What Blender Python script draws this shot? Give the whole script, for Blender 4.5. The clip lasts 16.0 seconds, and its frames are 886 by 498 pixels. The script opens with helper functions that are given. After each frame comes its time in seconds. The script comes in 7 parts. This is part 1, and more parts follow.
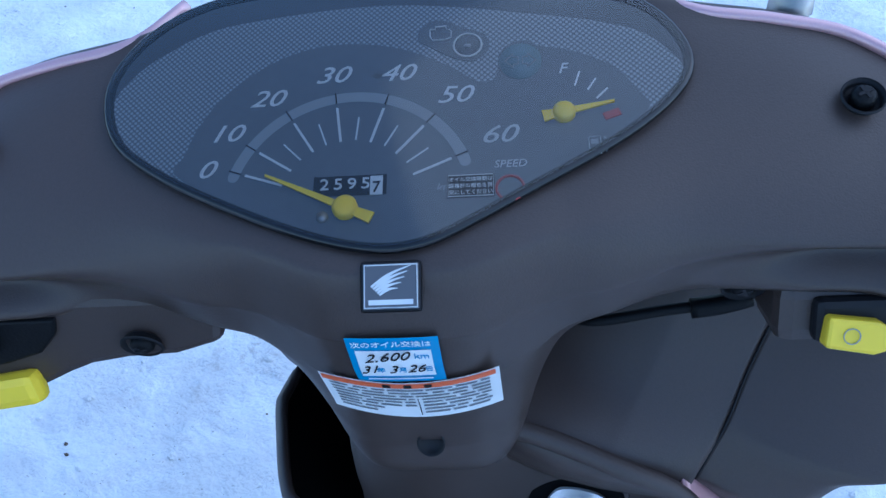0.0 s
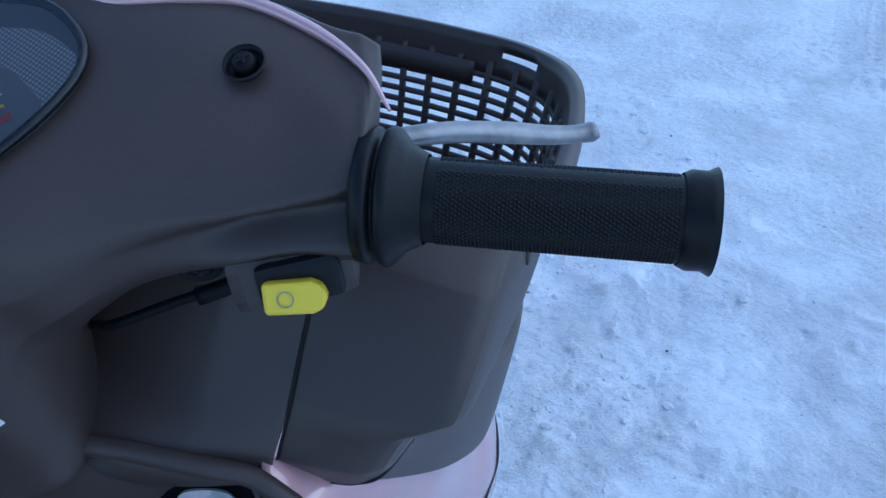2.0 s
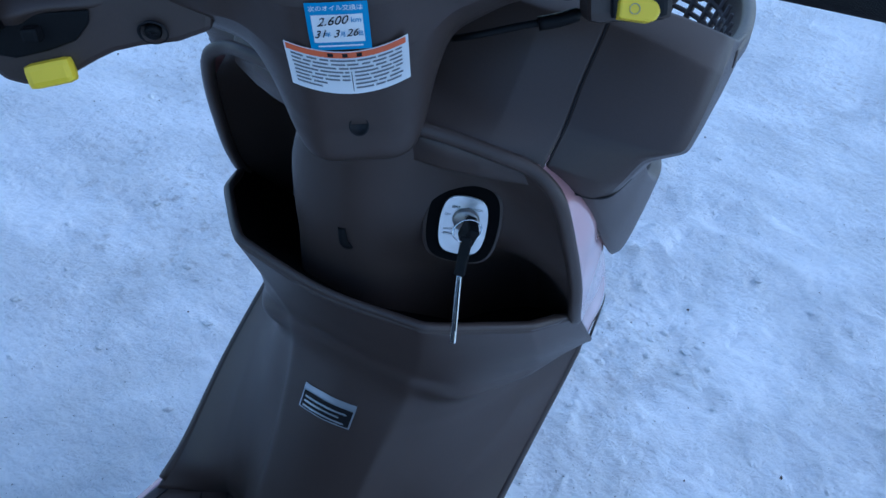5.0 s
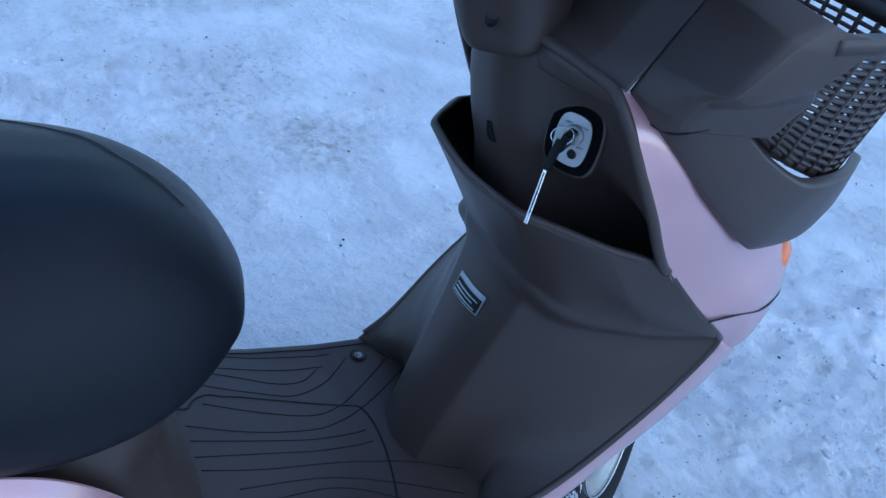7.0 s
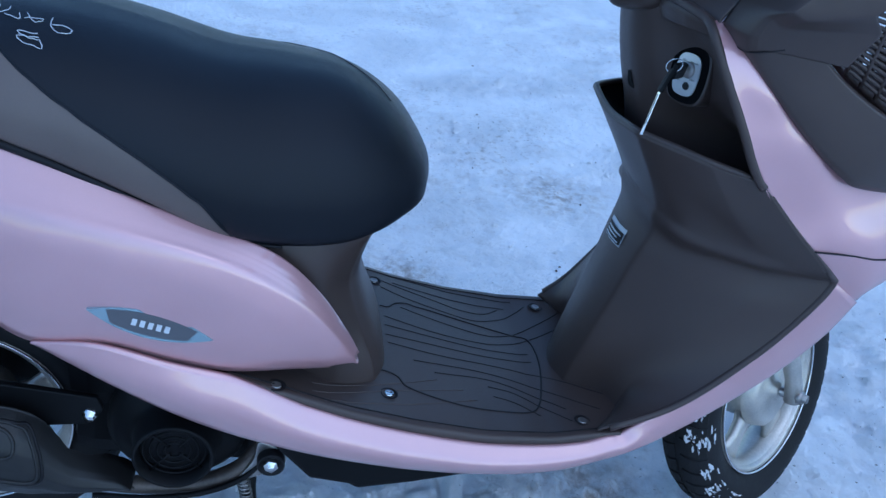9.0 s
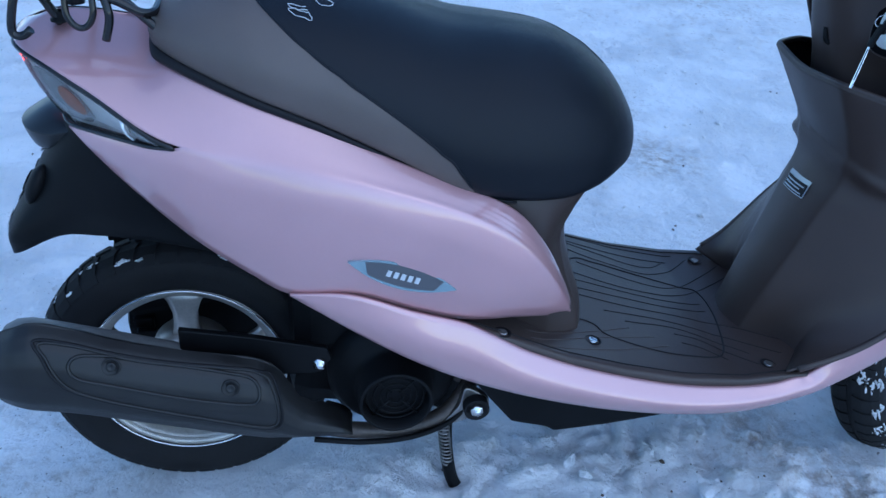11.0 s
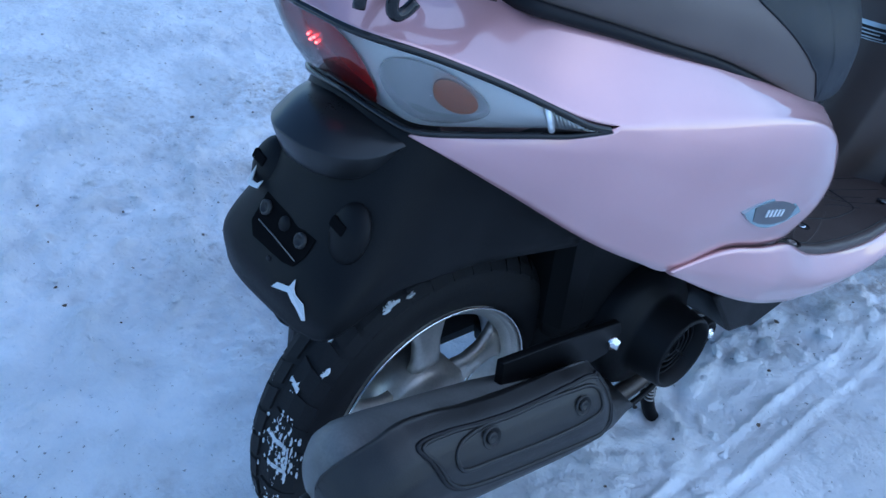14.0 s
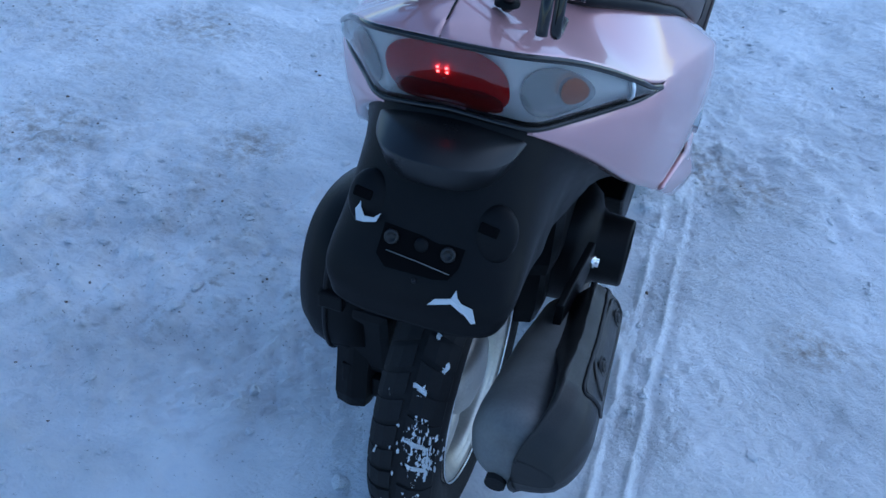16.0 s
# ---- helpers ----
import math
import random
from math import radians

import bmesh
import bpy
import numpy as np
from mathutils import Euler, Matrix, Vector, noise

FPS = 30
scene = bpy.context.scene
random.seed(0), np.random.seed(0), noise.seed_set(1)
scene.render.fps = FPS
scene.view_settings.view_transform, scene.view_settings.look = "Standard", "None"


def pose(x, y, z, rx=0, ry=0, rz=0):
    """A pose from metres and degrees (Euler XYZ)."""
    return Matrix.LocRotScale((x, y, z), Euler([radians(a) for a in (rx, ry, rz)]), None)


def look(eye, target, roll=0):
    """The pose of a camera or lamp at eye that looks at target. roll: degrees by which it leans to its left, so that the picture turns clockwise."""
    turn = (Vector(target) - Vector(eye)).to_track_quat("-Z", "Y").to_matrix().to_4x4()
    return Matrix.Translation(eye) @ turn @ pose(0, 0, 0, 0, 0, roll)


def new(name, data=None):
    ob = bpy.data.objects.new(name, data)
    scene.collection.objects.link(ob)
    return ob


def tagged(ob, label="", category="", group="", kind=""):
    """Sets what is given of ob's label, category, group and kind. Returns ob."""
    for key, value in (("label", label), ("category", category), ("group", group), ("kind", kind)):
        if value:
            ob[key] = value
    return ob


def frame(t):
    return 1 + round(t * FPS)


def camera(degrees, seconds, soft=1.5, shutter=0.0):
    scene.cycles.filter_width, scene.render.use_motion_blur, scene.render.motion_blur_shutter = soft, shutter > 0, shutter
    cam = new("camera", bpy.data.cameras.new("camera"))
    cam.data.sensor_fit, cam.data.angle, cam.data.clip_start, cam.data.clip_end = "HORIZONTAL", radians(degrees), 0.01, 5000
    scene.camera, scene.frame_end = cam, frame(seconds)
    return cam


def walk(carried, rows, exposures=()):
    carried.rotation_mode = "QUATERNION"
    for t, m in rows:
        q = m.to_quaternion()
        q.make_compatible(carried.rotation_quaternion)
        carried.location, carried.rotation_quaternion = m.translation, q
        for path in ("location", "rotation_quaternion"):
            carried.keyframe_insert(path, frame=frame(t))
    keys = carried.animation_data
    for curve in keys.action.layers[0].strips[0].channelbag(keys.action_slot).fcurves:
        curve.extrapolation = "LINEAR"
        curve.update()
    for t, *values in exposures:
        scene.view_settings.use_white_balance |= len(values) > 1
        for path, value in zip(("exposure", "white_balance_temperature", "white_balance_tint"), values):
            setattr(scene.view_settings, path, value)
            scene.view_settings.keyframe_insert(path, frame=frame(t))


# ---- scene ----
cam = camera(53.8, 16.0)
PATH = [
    (0, (0.167, 0.607, 1.153), (-0.593, 1.994, -0.071), 7.2),
    (0.5, (0.208, 0.641, 1.162), (-0.489, 2.065, -0.057), 4.6),
    (1, (0.252, 0.666, 1.16), (-0.388, 2.112, -0.063), 2.6),
    (1.5, (0.297, 0.682, 1.159), (-0.305, 2.146, -0.065), 1.7),
    (2, (0.334, 0.696, 1.159), (-0.276, 2.157, -0.063), 0.9),
    (2.5, (0.348, 0.704, 1.163), (-0.292, 2.156, -0.055), -0.0),
    (3, (0.341, 0.674, 1.162), (-0.318, 2.124, -0.047), 0.4),
    (3.5, (0.306, 0.585, 1.163), (-0.325, 2.052, -0.041), 2.4),
    (4, (0.278, 0.489, 1.148), (-0.282, 1.993, -0.046), 6.0),
    (4.5, (0.253, 0.422, 1.121), (-0.199, 1.971, -0.06), 9.2),
    (5, (0.284, 0.402, 1.117), (-0.28, 1.906, -0.075), 11.5),
    (5.2, (0.292, 0.409, 1.128), (-0.33, 1.867, -0.092), 10.7),
    (7.3, (0.719, 0.446, 1.092), (-0.752, 1.213, -0.026), 10.4),
    (7.5, (0.761, 0.472, 1.081), (-0.778, 1.149, -0.003), 9.7),
    (8, (0.905, 0.498, 1.034), (-0.777, 0.945, 0.05), 7.7),
    (8.2, (0.93, 0.519, 1.019), (-0.783, 0.868, 0.047), 7.1),
    (10.3, (1.174, 0.295, 1.041), (-0.555, 0.651, 0.101), 3.3),
    (10.5, (1.159, 0.272, 1.046), (-0.563, 0.611, 0.086), 3.3),
    (11, (1.076, 0.215, 1.019), (-0.628, 0.495, 0.01), 3.2),
    (11.5, (0.99, 0.161, 0.995), (-0.678, 0.409, -0.08), 2.6),
    (12, (0.914, -0.027, 0.994), (-0.723, 0.365, -0.086), 2.6),
    (12.5, (0.801, -0.172, 1.018), (-0.776, 0.45, -0.043), 3.7),
    (13, (0.695, -0.289, 0.958), (-0.768, 0.524, -0.137), 4.5),
    (13.5, (0.599, -0.379, 0.924), (-0.72, 0.605, -0.213), 5.8),
    (14, (0.549, -0.474, 0.937), (-0.64, 0.651, -0.212), 5.3),
    (14.5, (0.503, -0.632, 0.961), (-0.528, 0.659, -0.165), 5.7),
    (15, (0.462, -0.713, 0.996), (-0.445, 0.674, -0.123), 5.0),
    (15.5, (0.336, -0.741, 0.977), (-0.379, 0.741, -0.16), 4.0),
    (16, (0.212, -0.756, 0.989), (-0.263, 0.776, -0.206), 4.6),
]
walk(cam, [(t, look(eye, target, roll)) for t, eye, target, roll in PATH], [(0, 0.90, 5000, 4), (0.5, 0.92, 5250, 4), (1.2, 0.64, 5130, 4), (2.5, 0.42, 5040, 4), (3.5, 0.58, 5080, 4), (5, 0.36, 5020, 4), (8, 0.40, 4970, 4), (10.5, 0.40, 4950, 4), (12.5, 0.44, 4960, 4), (13.5, 0.62, 4920, 4), (14, 0.52, 4920, 4), (14.5, 0.46, 4930, 4), (15, 0.22, 4890, 4), (16, 0.20, 4900, 4)])
SKY, SUN, SUN_EL, SUN_ROT, SUN_SIZE = 0.150, 0.66, 52, 55, 110

# ---------- light ----------
world = bpy.data.worlds.new("sky")
scene.world = world
world.use_nodes = True
wn = world.node_tree
sky = wn.nodes.new("ShaderNodeTexSky")
sky.sky_type, sky.sun_disc, sky.dust_density = "NISHITA", False, 0.5
sky.sun_elevation, sky.sun_rotation = radians(SUN_EL), radians(SUN_ROT)
wn.links.new(sky.outputs[0], wn.nodes["Background"].inputs[0])
wn.nodes["Background"].inputs[1].default_value = SKY
sun = new("sun", bpy.data.lights.new("sun", "SUN"))
sun.data.energy, sun.data.angle, sun.data.color = SUN, radians(SUN_SIZE), (1.0, 0.95, 0.88)
sun.matrix_world = look(Vector((math.sin(radians(SUN_ROT)) * math.cos(radians(SUN_EL)), math.cos(radians(SUN_ROT)) * math.cos(radians(SUN_EL)), math.sin(radians(SUN_EL)))) * 10, (0, 0, 0))


# ---------- materials ----------
def material(name, base, rough=0.5, metal=0.0, grain=0.0, grain_size=300.0, stain=0.0, stain_size=9.0, bump=0.0, bump_size=400.0, coat=0.0, spec=0.5, **extra):
    """A principled surface with colour variation at two scales and a fine relief."""
    m = bpy.data.materials.new(name)
    m.use_nodes = True
    n, l = m.node_tree.nodes, m.node_tree.links
    b = n["Principled BSDF"]
    b.inputs["Base Color"].default_value = (*base, 1)
    b.inputs["Roughness"].default_value, b.inputs["Metallic"].default_value = rough, metal
    b.inputs["Coat Weight"].default_value, b.inputs["Specular IOR Level"].default_value = coat, spec
    b.inputs["Coat Roughness"].default_value = 0.06
    for key, value in extra.items():
        b.inputs[key.replace("_", " ")].default_value = value
    where = n.new("ShaderNodeTexCoord")
    if grain or stain:
        total = None
        for size, amount in ((grain_size, grain), (stain_size, stain)):
            tex = n.new("ShaderNodeTexNoise")
            tex.inputs["Scale"].default_value, tex.inputs["Detail"].default_value = size, 5
            l.new(where.outputs["Object"], tex.inputs["Vector"])
            ramp = n.new("ShaderNodeMapRange")
            ramp.inputs[1].default_value, ramp.inputs[2].default_value = 0.3, 0.7
            ramp.inputs[3].default_value, ramp.inputs[4].default_value = 1 - amount, 1 + amount
            l.new(tex.outputs["Fac"], ramp.inputs[0])
            if total is None:
                total = ramp.outputs[0]
            else:
                mul = n.new("ShaderNodeMath")
                mul.operation = "MULTIPLY"
                l.new(total, mul.inputs[0]), l.new(ramp.outputs[0], mul.inputs[1])
                total = mul.outputs[0]
        tint = n.new("ShaderNodeVectorMath")
        tint.operation = "SCALE"
        tint.inputs[0].default_value = base
        l.new(total, tint.inputs["Scale"])
        l.new(tint.outputs[0], b.inputs["Base Color"])
        rr = n.new("ShaderNodeMapRange")
        rr.inputs[1].default_value, rr.inputs[2].default_value = 0.5, 1.5
        rr.inputs[3].default_value, rr.inputs[4].default_value = max(0.02, rough - 0.15), min(1.0, rough + 0.15)
        l.new(total, rr.inputs[0])
        l.new(rr.outputs[0], b.inputs["Roughness"])
    if bump:
        tex = n.new("ShaderNodeTexNoise")
        tex.inputs["Scale"].default_value, tex.inputs["Detail"].default_value = bump_size, 3
        l.new(where.outputs["Object"], tex.inputs["Vector"])
        bp = n.new("ShaderNodeBump")
        bp.inputs["Strength"].default_value, bp.inputs["Distance"].default_value = bump, 0.002
        l.new(tex.outputs["Fac"], bp.inputs["Height"])
        l.new(bp.outputs[0], b.inputs["Normal"])
    return m


def clear(name, tint=(1, 1, 1), rough=0.02, see=0.85, ior=1.5):
    """A thin clear or tinted plastic cover: mostly see-through, with a sharp sheen."""
    m = bpy.data.materials.new(name)
    m.use_nodes = True
    n, l = m.node_tree.nodes, m.node_tree.links
    n.remove(n["Principled BSDF"])
    t, g, mix, f = n.new("ShaderNodeBsdfTransparent"), n.new("ShaderNodeBsdfGlossy"), n.new("ShaderNodeMixShader"), n.new("ShaderNodeFresnel")
    t.inputs[0].default_value = (*(c * see for c in tint), 1)
    g.inputs["Roughness"].default_value = rough
    f.inputs["IOR"].default_value = ior
    l.new(f.outputs[0], mix.inputs[0]), l.new(t.outputs[0], mix.inputs[1]), l.new(g.outputs[0], mix.inputs[2])
    l.new(mix.outputs[0], n["Material Output"].inputs[0])
    return m


PINK = material("pink_pearl_paint", (0.60, 0.345, 0.355), 0.42, 0.48, grain=0.05, grain_size=1800, stain=0.03, coat=1.0, Coat_IOR=1.85)
BROWN = material("brown_plastic", (0.053, 0.0380, 0.0330), 0.42, 0, spec=0.46, grain=0.06, grain_size=700, stain=0.10, stain_size=7, bump=0.12, bump_size=1400)
BLACK = material("black_plastic", (0.006, 0.0063, 0.0072), 0.46, 0, spec=0.13, grain=0.1, grain_size=500, stain=0.25, stain_size=12, bump=0.15, bump_size=900)
GLOSS = material("gloss_black_enamel", (0.006, 0.006, 0.007), 0.14, 0, spec=0.45, stain=0.1, coat=0.15)
SEAT = material("black_vinyl", (0.0065, 0.0085, 0.013), 0.38, 0, spec=0.22, grain=0.05, grain_size=900, stain=0.12, bump=0.25, bump_size=1500)
SEATSIDE = material("brown_vinyl", (0.112, 0.091, 0.082), 0.50, 0, grain=0.05, grain_size=900, stain=0.12, bump=0.25, bump_size=1500)
RUBBER = material("tyre_rubber", (0.012, 0.012, 0.013), 0.7, 0, spec=0.2, grain=0.2, grain_size=250, stain=0.4, stain_size=14, bump=0.2)
GRIP = material("grip_rubber", (0.0045, 0.0045, 0.005), 0.42, 0, spec=0.24, grain=0.1, bump=0.1)
ALLOY = material("cast_alloy", (0.50, 0.475, 0.43), 0.38, 0.65, grain=0.08, stain=0.2, stain_size=20, bump=0.1)
CHROME = material("bright_metal", (0.75, 0.75, 0.76), 0.14, 1.0, stain=0.1)
STEEL = material("steel", (0.30, 0.29, 0.28), 0.35, 0.9, grain=0.1, stain=0.35, stain_size=30)
YELLOW = material("yellow_plastic", (0.82, 0.60, 0.03), 0.42, 0, stain=0.04)
DUSTY = material("dusty_steel", (0.150, 0.152, 0.150), 0.50, 0.1, grain=0.1, stain=0.35, stain_size=16)
GREYTEXT = material("small_print", (0.16, 0.17, 0.19), 0.5)
WHITE = material("white_print", (0.60, 0.62, 0.64), 0.5)
GREY = material("grey_print", (0.26, 0.28, 0.30), 0.5)
PALE = material("veiled_white_print", (0.42, 0.44, 0.46), 0.5)
DIAL = material("dial_face", (0.112, 0.124, 0.144), 0.45, grain=0.05)
WALL = material("dial_surround", (0.062, 0.068, 0.080), 0.35, grain=0.05)


def dotted(name, base, dot, scale):
    """Printed halftone: pale dots on a dark ground."""
    m = material(name, base, 0.5)
    n, l = m.node_tree.nodes, m.node_tree.links
    where = next(x for x in n if x.bl_idname == "ShaderNodeTexCoord")
    turn, tex, ramp, mix = n.new("ShaderNodeMapping"), n.new("ShaderNodeTexVoronoi"), n.new("ShaderNodeMapRange"), n.new("ShaderNodeMix")
    turn.inputs["Rotation"].default_value = (radians(-32), 0, radians(45))
    tex.inputs["Scale"].default_value, tex.inputs["Randomness"].default_value = scale, 0.0
    tex.voronoi_dimensions = "2D"
    l.new(where.outputs["Object"], turn.inputs["Vector"]), l.new(turn.outputs[0], tex.inputs["Vector"])
    ramp.inputs[1].default_value, ramp.inputs[2].default_value, ramp.inputs[3].default_value, ramp.inputs[4].default_value = 0.30, 0.42, 1, 0
    l.new(tex.outputs["Distance"], ramp.inputs[0])
    mix.data_type = "RGBA"
    mix.inputs[6].default_value, mix.inputs[7].default_value = (*base, 1), (*dot, 1)
    l.new(ramp.outputs[0], mix.inputs[0]), l.new(mix.outputs[2], n["Principled BSDF"].inputs["Base Color"])
    return m


DOTS = dotted("halftone_print", (0.115, 0.128, 0.150), (0.30, 0.33, 0.365), 620)
SILVERINK = material("silver_print", (0.42, 0.46, 0.50), 0.3, 0.5)
RED = material("red_plastic", (0.36, 0.007, 0.007), 0.10, 0, coat=1.0)
LAMPBLUE = material("unlit_lamp_blue", (0.13, 0.20, 0.24), 0.35)
REDMARK = material("red_print", (0.30, 0.035, 0.04), 0.5)
SHIELD_BLACK = material("pressed_steel_black", (0.0135, 0.0135, 0.0138), 0.46, 0, spec=0.42, grain=0.12, grain_size=400, stain=0.35, stain_size=14, bump=0.15, bump_size=700)
BURNT = material("burnt_steel", (0.10, 0.085, 0.075), 0.5, 0.6, grain=0.15, stain=0.5, stain_size=18)
HOOD = material("satin_black_plastic", (0.010, 0.0105, 0.0115), 0.30, 0, spec=0.45, grain=0.06, grain_size=500, stain=0.15, stain_size=12)
AMBER = material("amber_bulb", (0.36, 0.12, 0.04), 0.25, 0, coat=0.5)
ORANGE = material("orange_lens", (0.85, 0.17, 0.01), 0.2, 0, coat=0.6)
SILVER = material("silvered_reflector", (0.86, 0.88, 0.90), 0.30, 0.3)
SMOKE = material("satin_reflector", (0.66, 0.67, 0.69), 0.24, 0.75)
BLUE = material("blue_sticker", (0.035, 0.27, 0.52), 0.35)
PAPER = material("white_sticker", (0.78, 0.79, 0.80), 0.4)
ORANGEINK = material("orange_print", (0.72, 0.14, 0.05), 0.4)
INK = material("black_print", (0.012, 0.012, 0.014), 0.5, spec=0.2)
# near-black colour that stands in for the shade inside recesses
PIT_SHADE = material("pit_shade_black", (0.004, 0.004, 0.0045), 0.9, 0, spec=0.05)
CHALK = material("chalk", (0.55, 0.58, 0.62), 0.8)
FADED = material("faded_print", (0.19, 0.16, 0.15), 0.5)
CLEAR = clear("dial_glass", rough=0.14, see=0.93, ior=1.75)
LENS = clear("clear_lens", rough=0.05, see=0.98, ior=1.9)
TEAL = material("teal_print", (0.34, 0.44, 0.48), 0.25, 0.6)
GREYBADGE = material("grey_badge", (0.12, 0.12, 0.13), 0.35, 0.3)


# ---------- geometry helpers ----------
def spline(pts, n, closed=False):
    """n points on a Catmull-Rom curve through pts, evenly by chord."""
    p = np.array(pts, float)
    if closed:
        p = np.vstack([p, p[:1]])
    d = np.r_[0, np.cumsum(np.maximum(np.linalg.norm(np.diff(p, axis=0), axis=1), 1e-6) ** 0.5)]
    if closed:
        ext, dd = np.vstack([p[-2], p, p[1]]), np.r_[d[0] - (d[-1] - d[-2]), d, d[-1] + d[1]]
    else:
        ext, dd = np.vstack([2 * p[0] - p[1], p, 2 * p[-1] - p[-2]]), np.r_[-d[1], d, 2 * d[-1] - d[-2]]
    slope = (ext[2:] - ext[:-2]) / (dd[2:] - dd[:-2])[:, None]
    s = np.linspace(0, d[-1], n + 1 if closed else n)
    if closed:
        s = s[:-1]
    i = np.clip(np.searchsorted(d, s, side="right") - 1, 0, len(d) - 2)
    h = (d[i + 1] - d[i])[:, None]
    t = ((s - d[i]) / (d[i + 1] - d[i]))[:, None]
    return (2 * t**3 - 3 * t**2 + 1) * p[i] + (t**3 - 2 * t**2 + t) * h * slope[i] + (3 * t**2 - 2 * t**3) * p[i + 1] + (t**3 - t**2) * h * slope[i + 1]


def dense(rows, nu, nv):
    """A fine grid of nv rows by nu points through coarse rows of points."""
    a = np.array([spline(r, nu) for r in rows])
    return np.stack([spline(a[:, k], nv) for k in range(nu)], 1)


def sharp(row, *picked, near=0.13):
    """The row with the picked points doubled, so that a curve through it turns there more sharply."""
    out = []
    for i, p in enumerate(row):
        if i in picked and 0 < i < len(row) - 1:
            p, q, r = (np.array(row[k], float) for k in (i - 1, i, i + 1))
            out += [tuple(q + (p - q) * near), tuple(q + (r - q) * near)]
        else:
            out.append(p)
    return out


def mirrored(a):
    return np.asarray(a, float) * (-1, 1, 1)


def whole(rows):
    """Rows given from the middle outwards to the right, completed with their mirror to the left."""
    return [[(-x, y, z) for x, y, z in reversed(r[1:])] + list(r) for r in rows]


def face_y(g, x, z):
    """How far back the rider's side or rear side of a grid lies at (x, z): the mean of its nearest points."""
    p = g.reshape(-1, 3)
    d = np.hypot(p[:, 0] - x, p[:, 2] - z)
    k = np.argsort(d)[:6]
    w = 1 / (d[k] + 1e-4)
    return float((p[k, 1] * w).sum() / w.sum())


def grid_into(bm, g, wrap_u=False, wrap_v=False, flip=False, mat=0):
    nv, nu = g.shape[:2]
    v = [[bm.verts.new(g[j, i]) for i in range(nu)] for j in range(nv)]
    for j in range(nv if wrap_v else nv - 1):
        for i in range(nu if wrap_u else nu - 1):
            q = [v[j][i], v[j][(i + 1) % nu], v[(j + 1) % nv][(i + 1) % nu], v[(j + 1) % nv][i]]
            try:
                f = bm.faces.new(q[::-1] if flip else q)
                f.smooth, f.material_index = True, mat
            except ValueError:
                pass
    return v


def sheet(g, **kw):
    bm = bmesh.new()
    grid_into(bm, g, **kw)
    return bm


def ringed(g, **kw):
    """A closed skin of rings with flat ends."""
    bm = bmesh.new()
    v = grid_into(bm, g, wrap_u=True, **kw)
    for r in (v[0], v[-1]):
        bm.faces.new(r)
    return bm


def tube_into(bm, pts, r, sides=10, closed=False, ends=True, mat=0, squash=1.0):
    """A round bar along pts; r is one radius or one for each point."""
    p = np.array(pts, float)
    n = len(p)
    r = np.broadcast_to(np.asarray(r, float), (n,))
    tang = np.roll(p, -1, 0) - np.roll(p, 1, 0)
    if not closed:
        tang[0], tang[-1] = p[1] - p[0], p[-1] - p[-2]
    tang /= np.maximum(np.linalg.norm(tang, axis=1, keepdims=True), 1e-9)
    side = np.cross(tang[0], (0.0, 0.0, 1.0))
    if np.linalg.norm(side) < 0.05:
        side = np.cross(tang[0], (1.0, 0.0, 0.0))
    g = []
    for k in range(n):
        side = side - tang[k] * (side @ tang[k])
        side /= max(np.linalg.norm(side), 1e-9)
        up = np.cross(side, tang[k])
        a = np.linspace(0, 2 * np.pi, sides, endpoint=False)[:, None]
        g.append(p[k] + r[k] * (np.cos(a) * side + np.sin(a) * up * squash))
    v = grid_into(bm, np.array(g), wrap_u=True, wrap_v=closed, mat=mat)
    if ends and not closed:
        for q in (v[0][::-1], v[-1]):
            f = bm.faces.new(q)
            f.material_index = mat


def tube(pts, r, **kw):
    bm = bmesh.new()
    tube_into(bm, pts, r, **kw)
    return bm


def lathe_into(bm, profile, centre, axis, sides=48, mat=0):
    """profile: rows of (distance along the axis, radius)."""
    axis = Vector(axis).normalized()
    a = axis.orthogonal().normalized()
    b = axis.cross(a)
    ang = np.linspace(0, 2 * np.pi, sides, endpoint=False)
    g = np.array([[np.array(Vector(centre) + axis * h + (a * math.cos(t) + b * math.sin(t)) * max(r, 1e-4)) for t in ang] for h, r in profile])
    grid_into(bm, g, wrap_u=True, mat=mat)


def lathe(profile, centre, axis, sides=48):
    bm = bmesh.new()
    lathe_into(bm, profile, centre, axis, sides)
    return bm


def block_into(bm, centre, size, m=None, bevel=0.0):
    made = bmesh.ops.create_cube(bm, size=1.0, matrix=(m or Matrix.Translation(centre)) @ Matrix.Diagonal((*size, 1)))
    if bevel:
        edges = {e for v in made["verts"] for e in v.link_edges}
        bmesh.ops.bevel(bm, geom=list(edges), offset=bevel, segments=2, affect="EDGES", profile=0.6)


def block(centre, size, m=None, bevel=0.0):
    bm = bmesh.new()
    block_into(bm, centre, size, m, bevel)
    return bm


def dome(centre, radii, m=None, u=32, v=16):
    bm = bmesh.new()
    bmesh.ops.create_uvsphere(bm, u_segments=u, v_segments=v, radius=1.0, matrix=(m or Matrix.Translation(centre)) @ Matrix.Diagonal((*radii, 1)))
    for f in bm.faces:
        f.smooth = True
    return bm


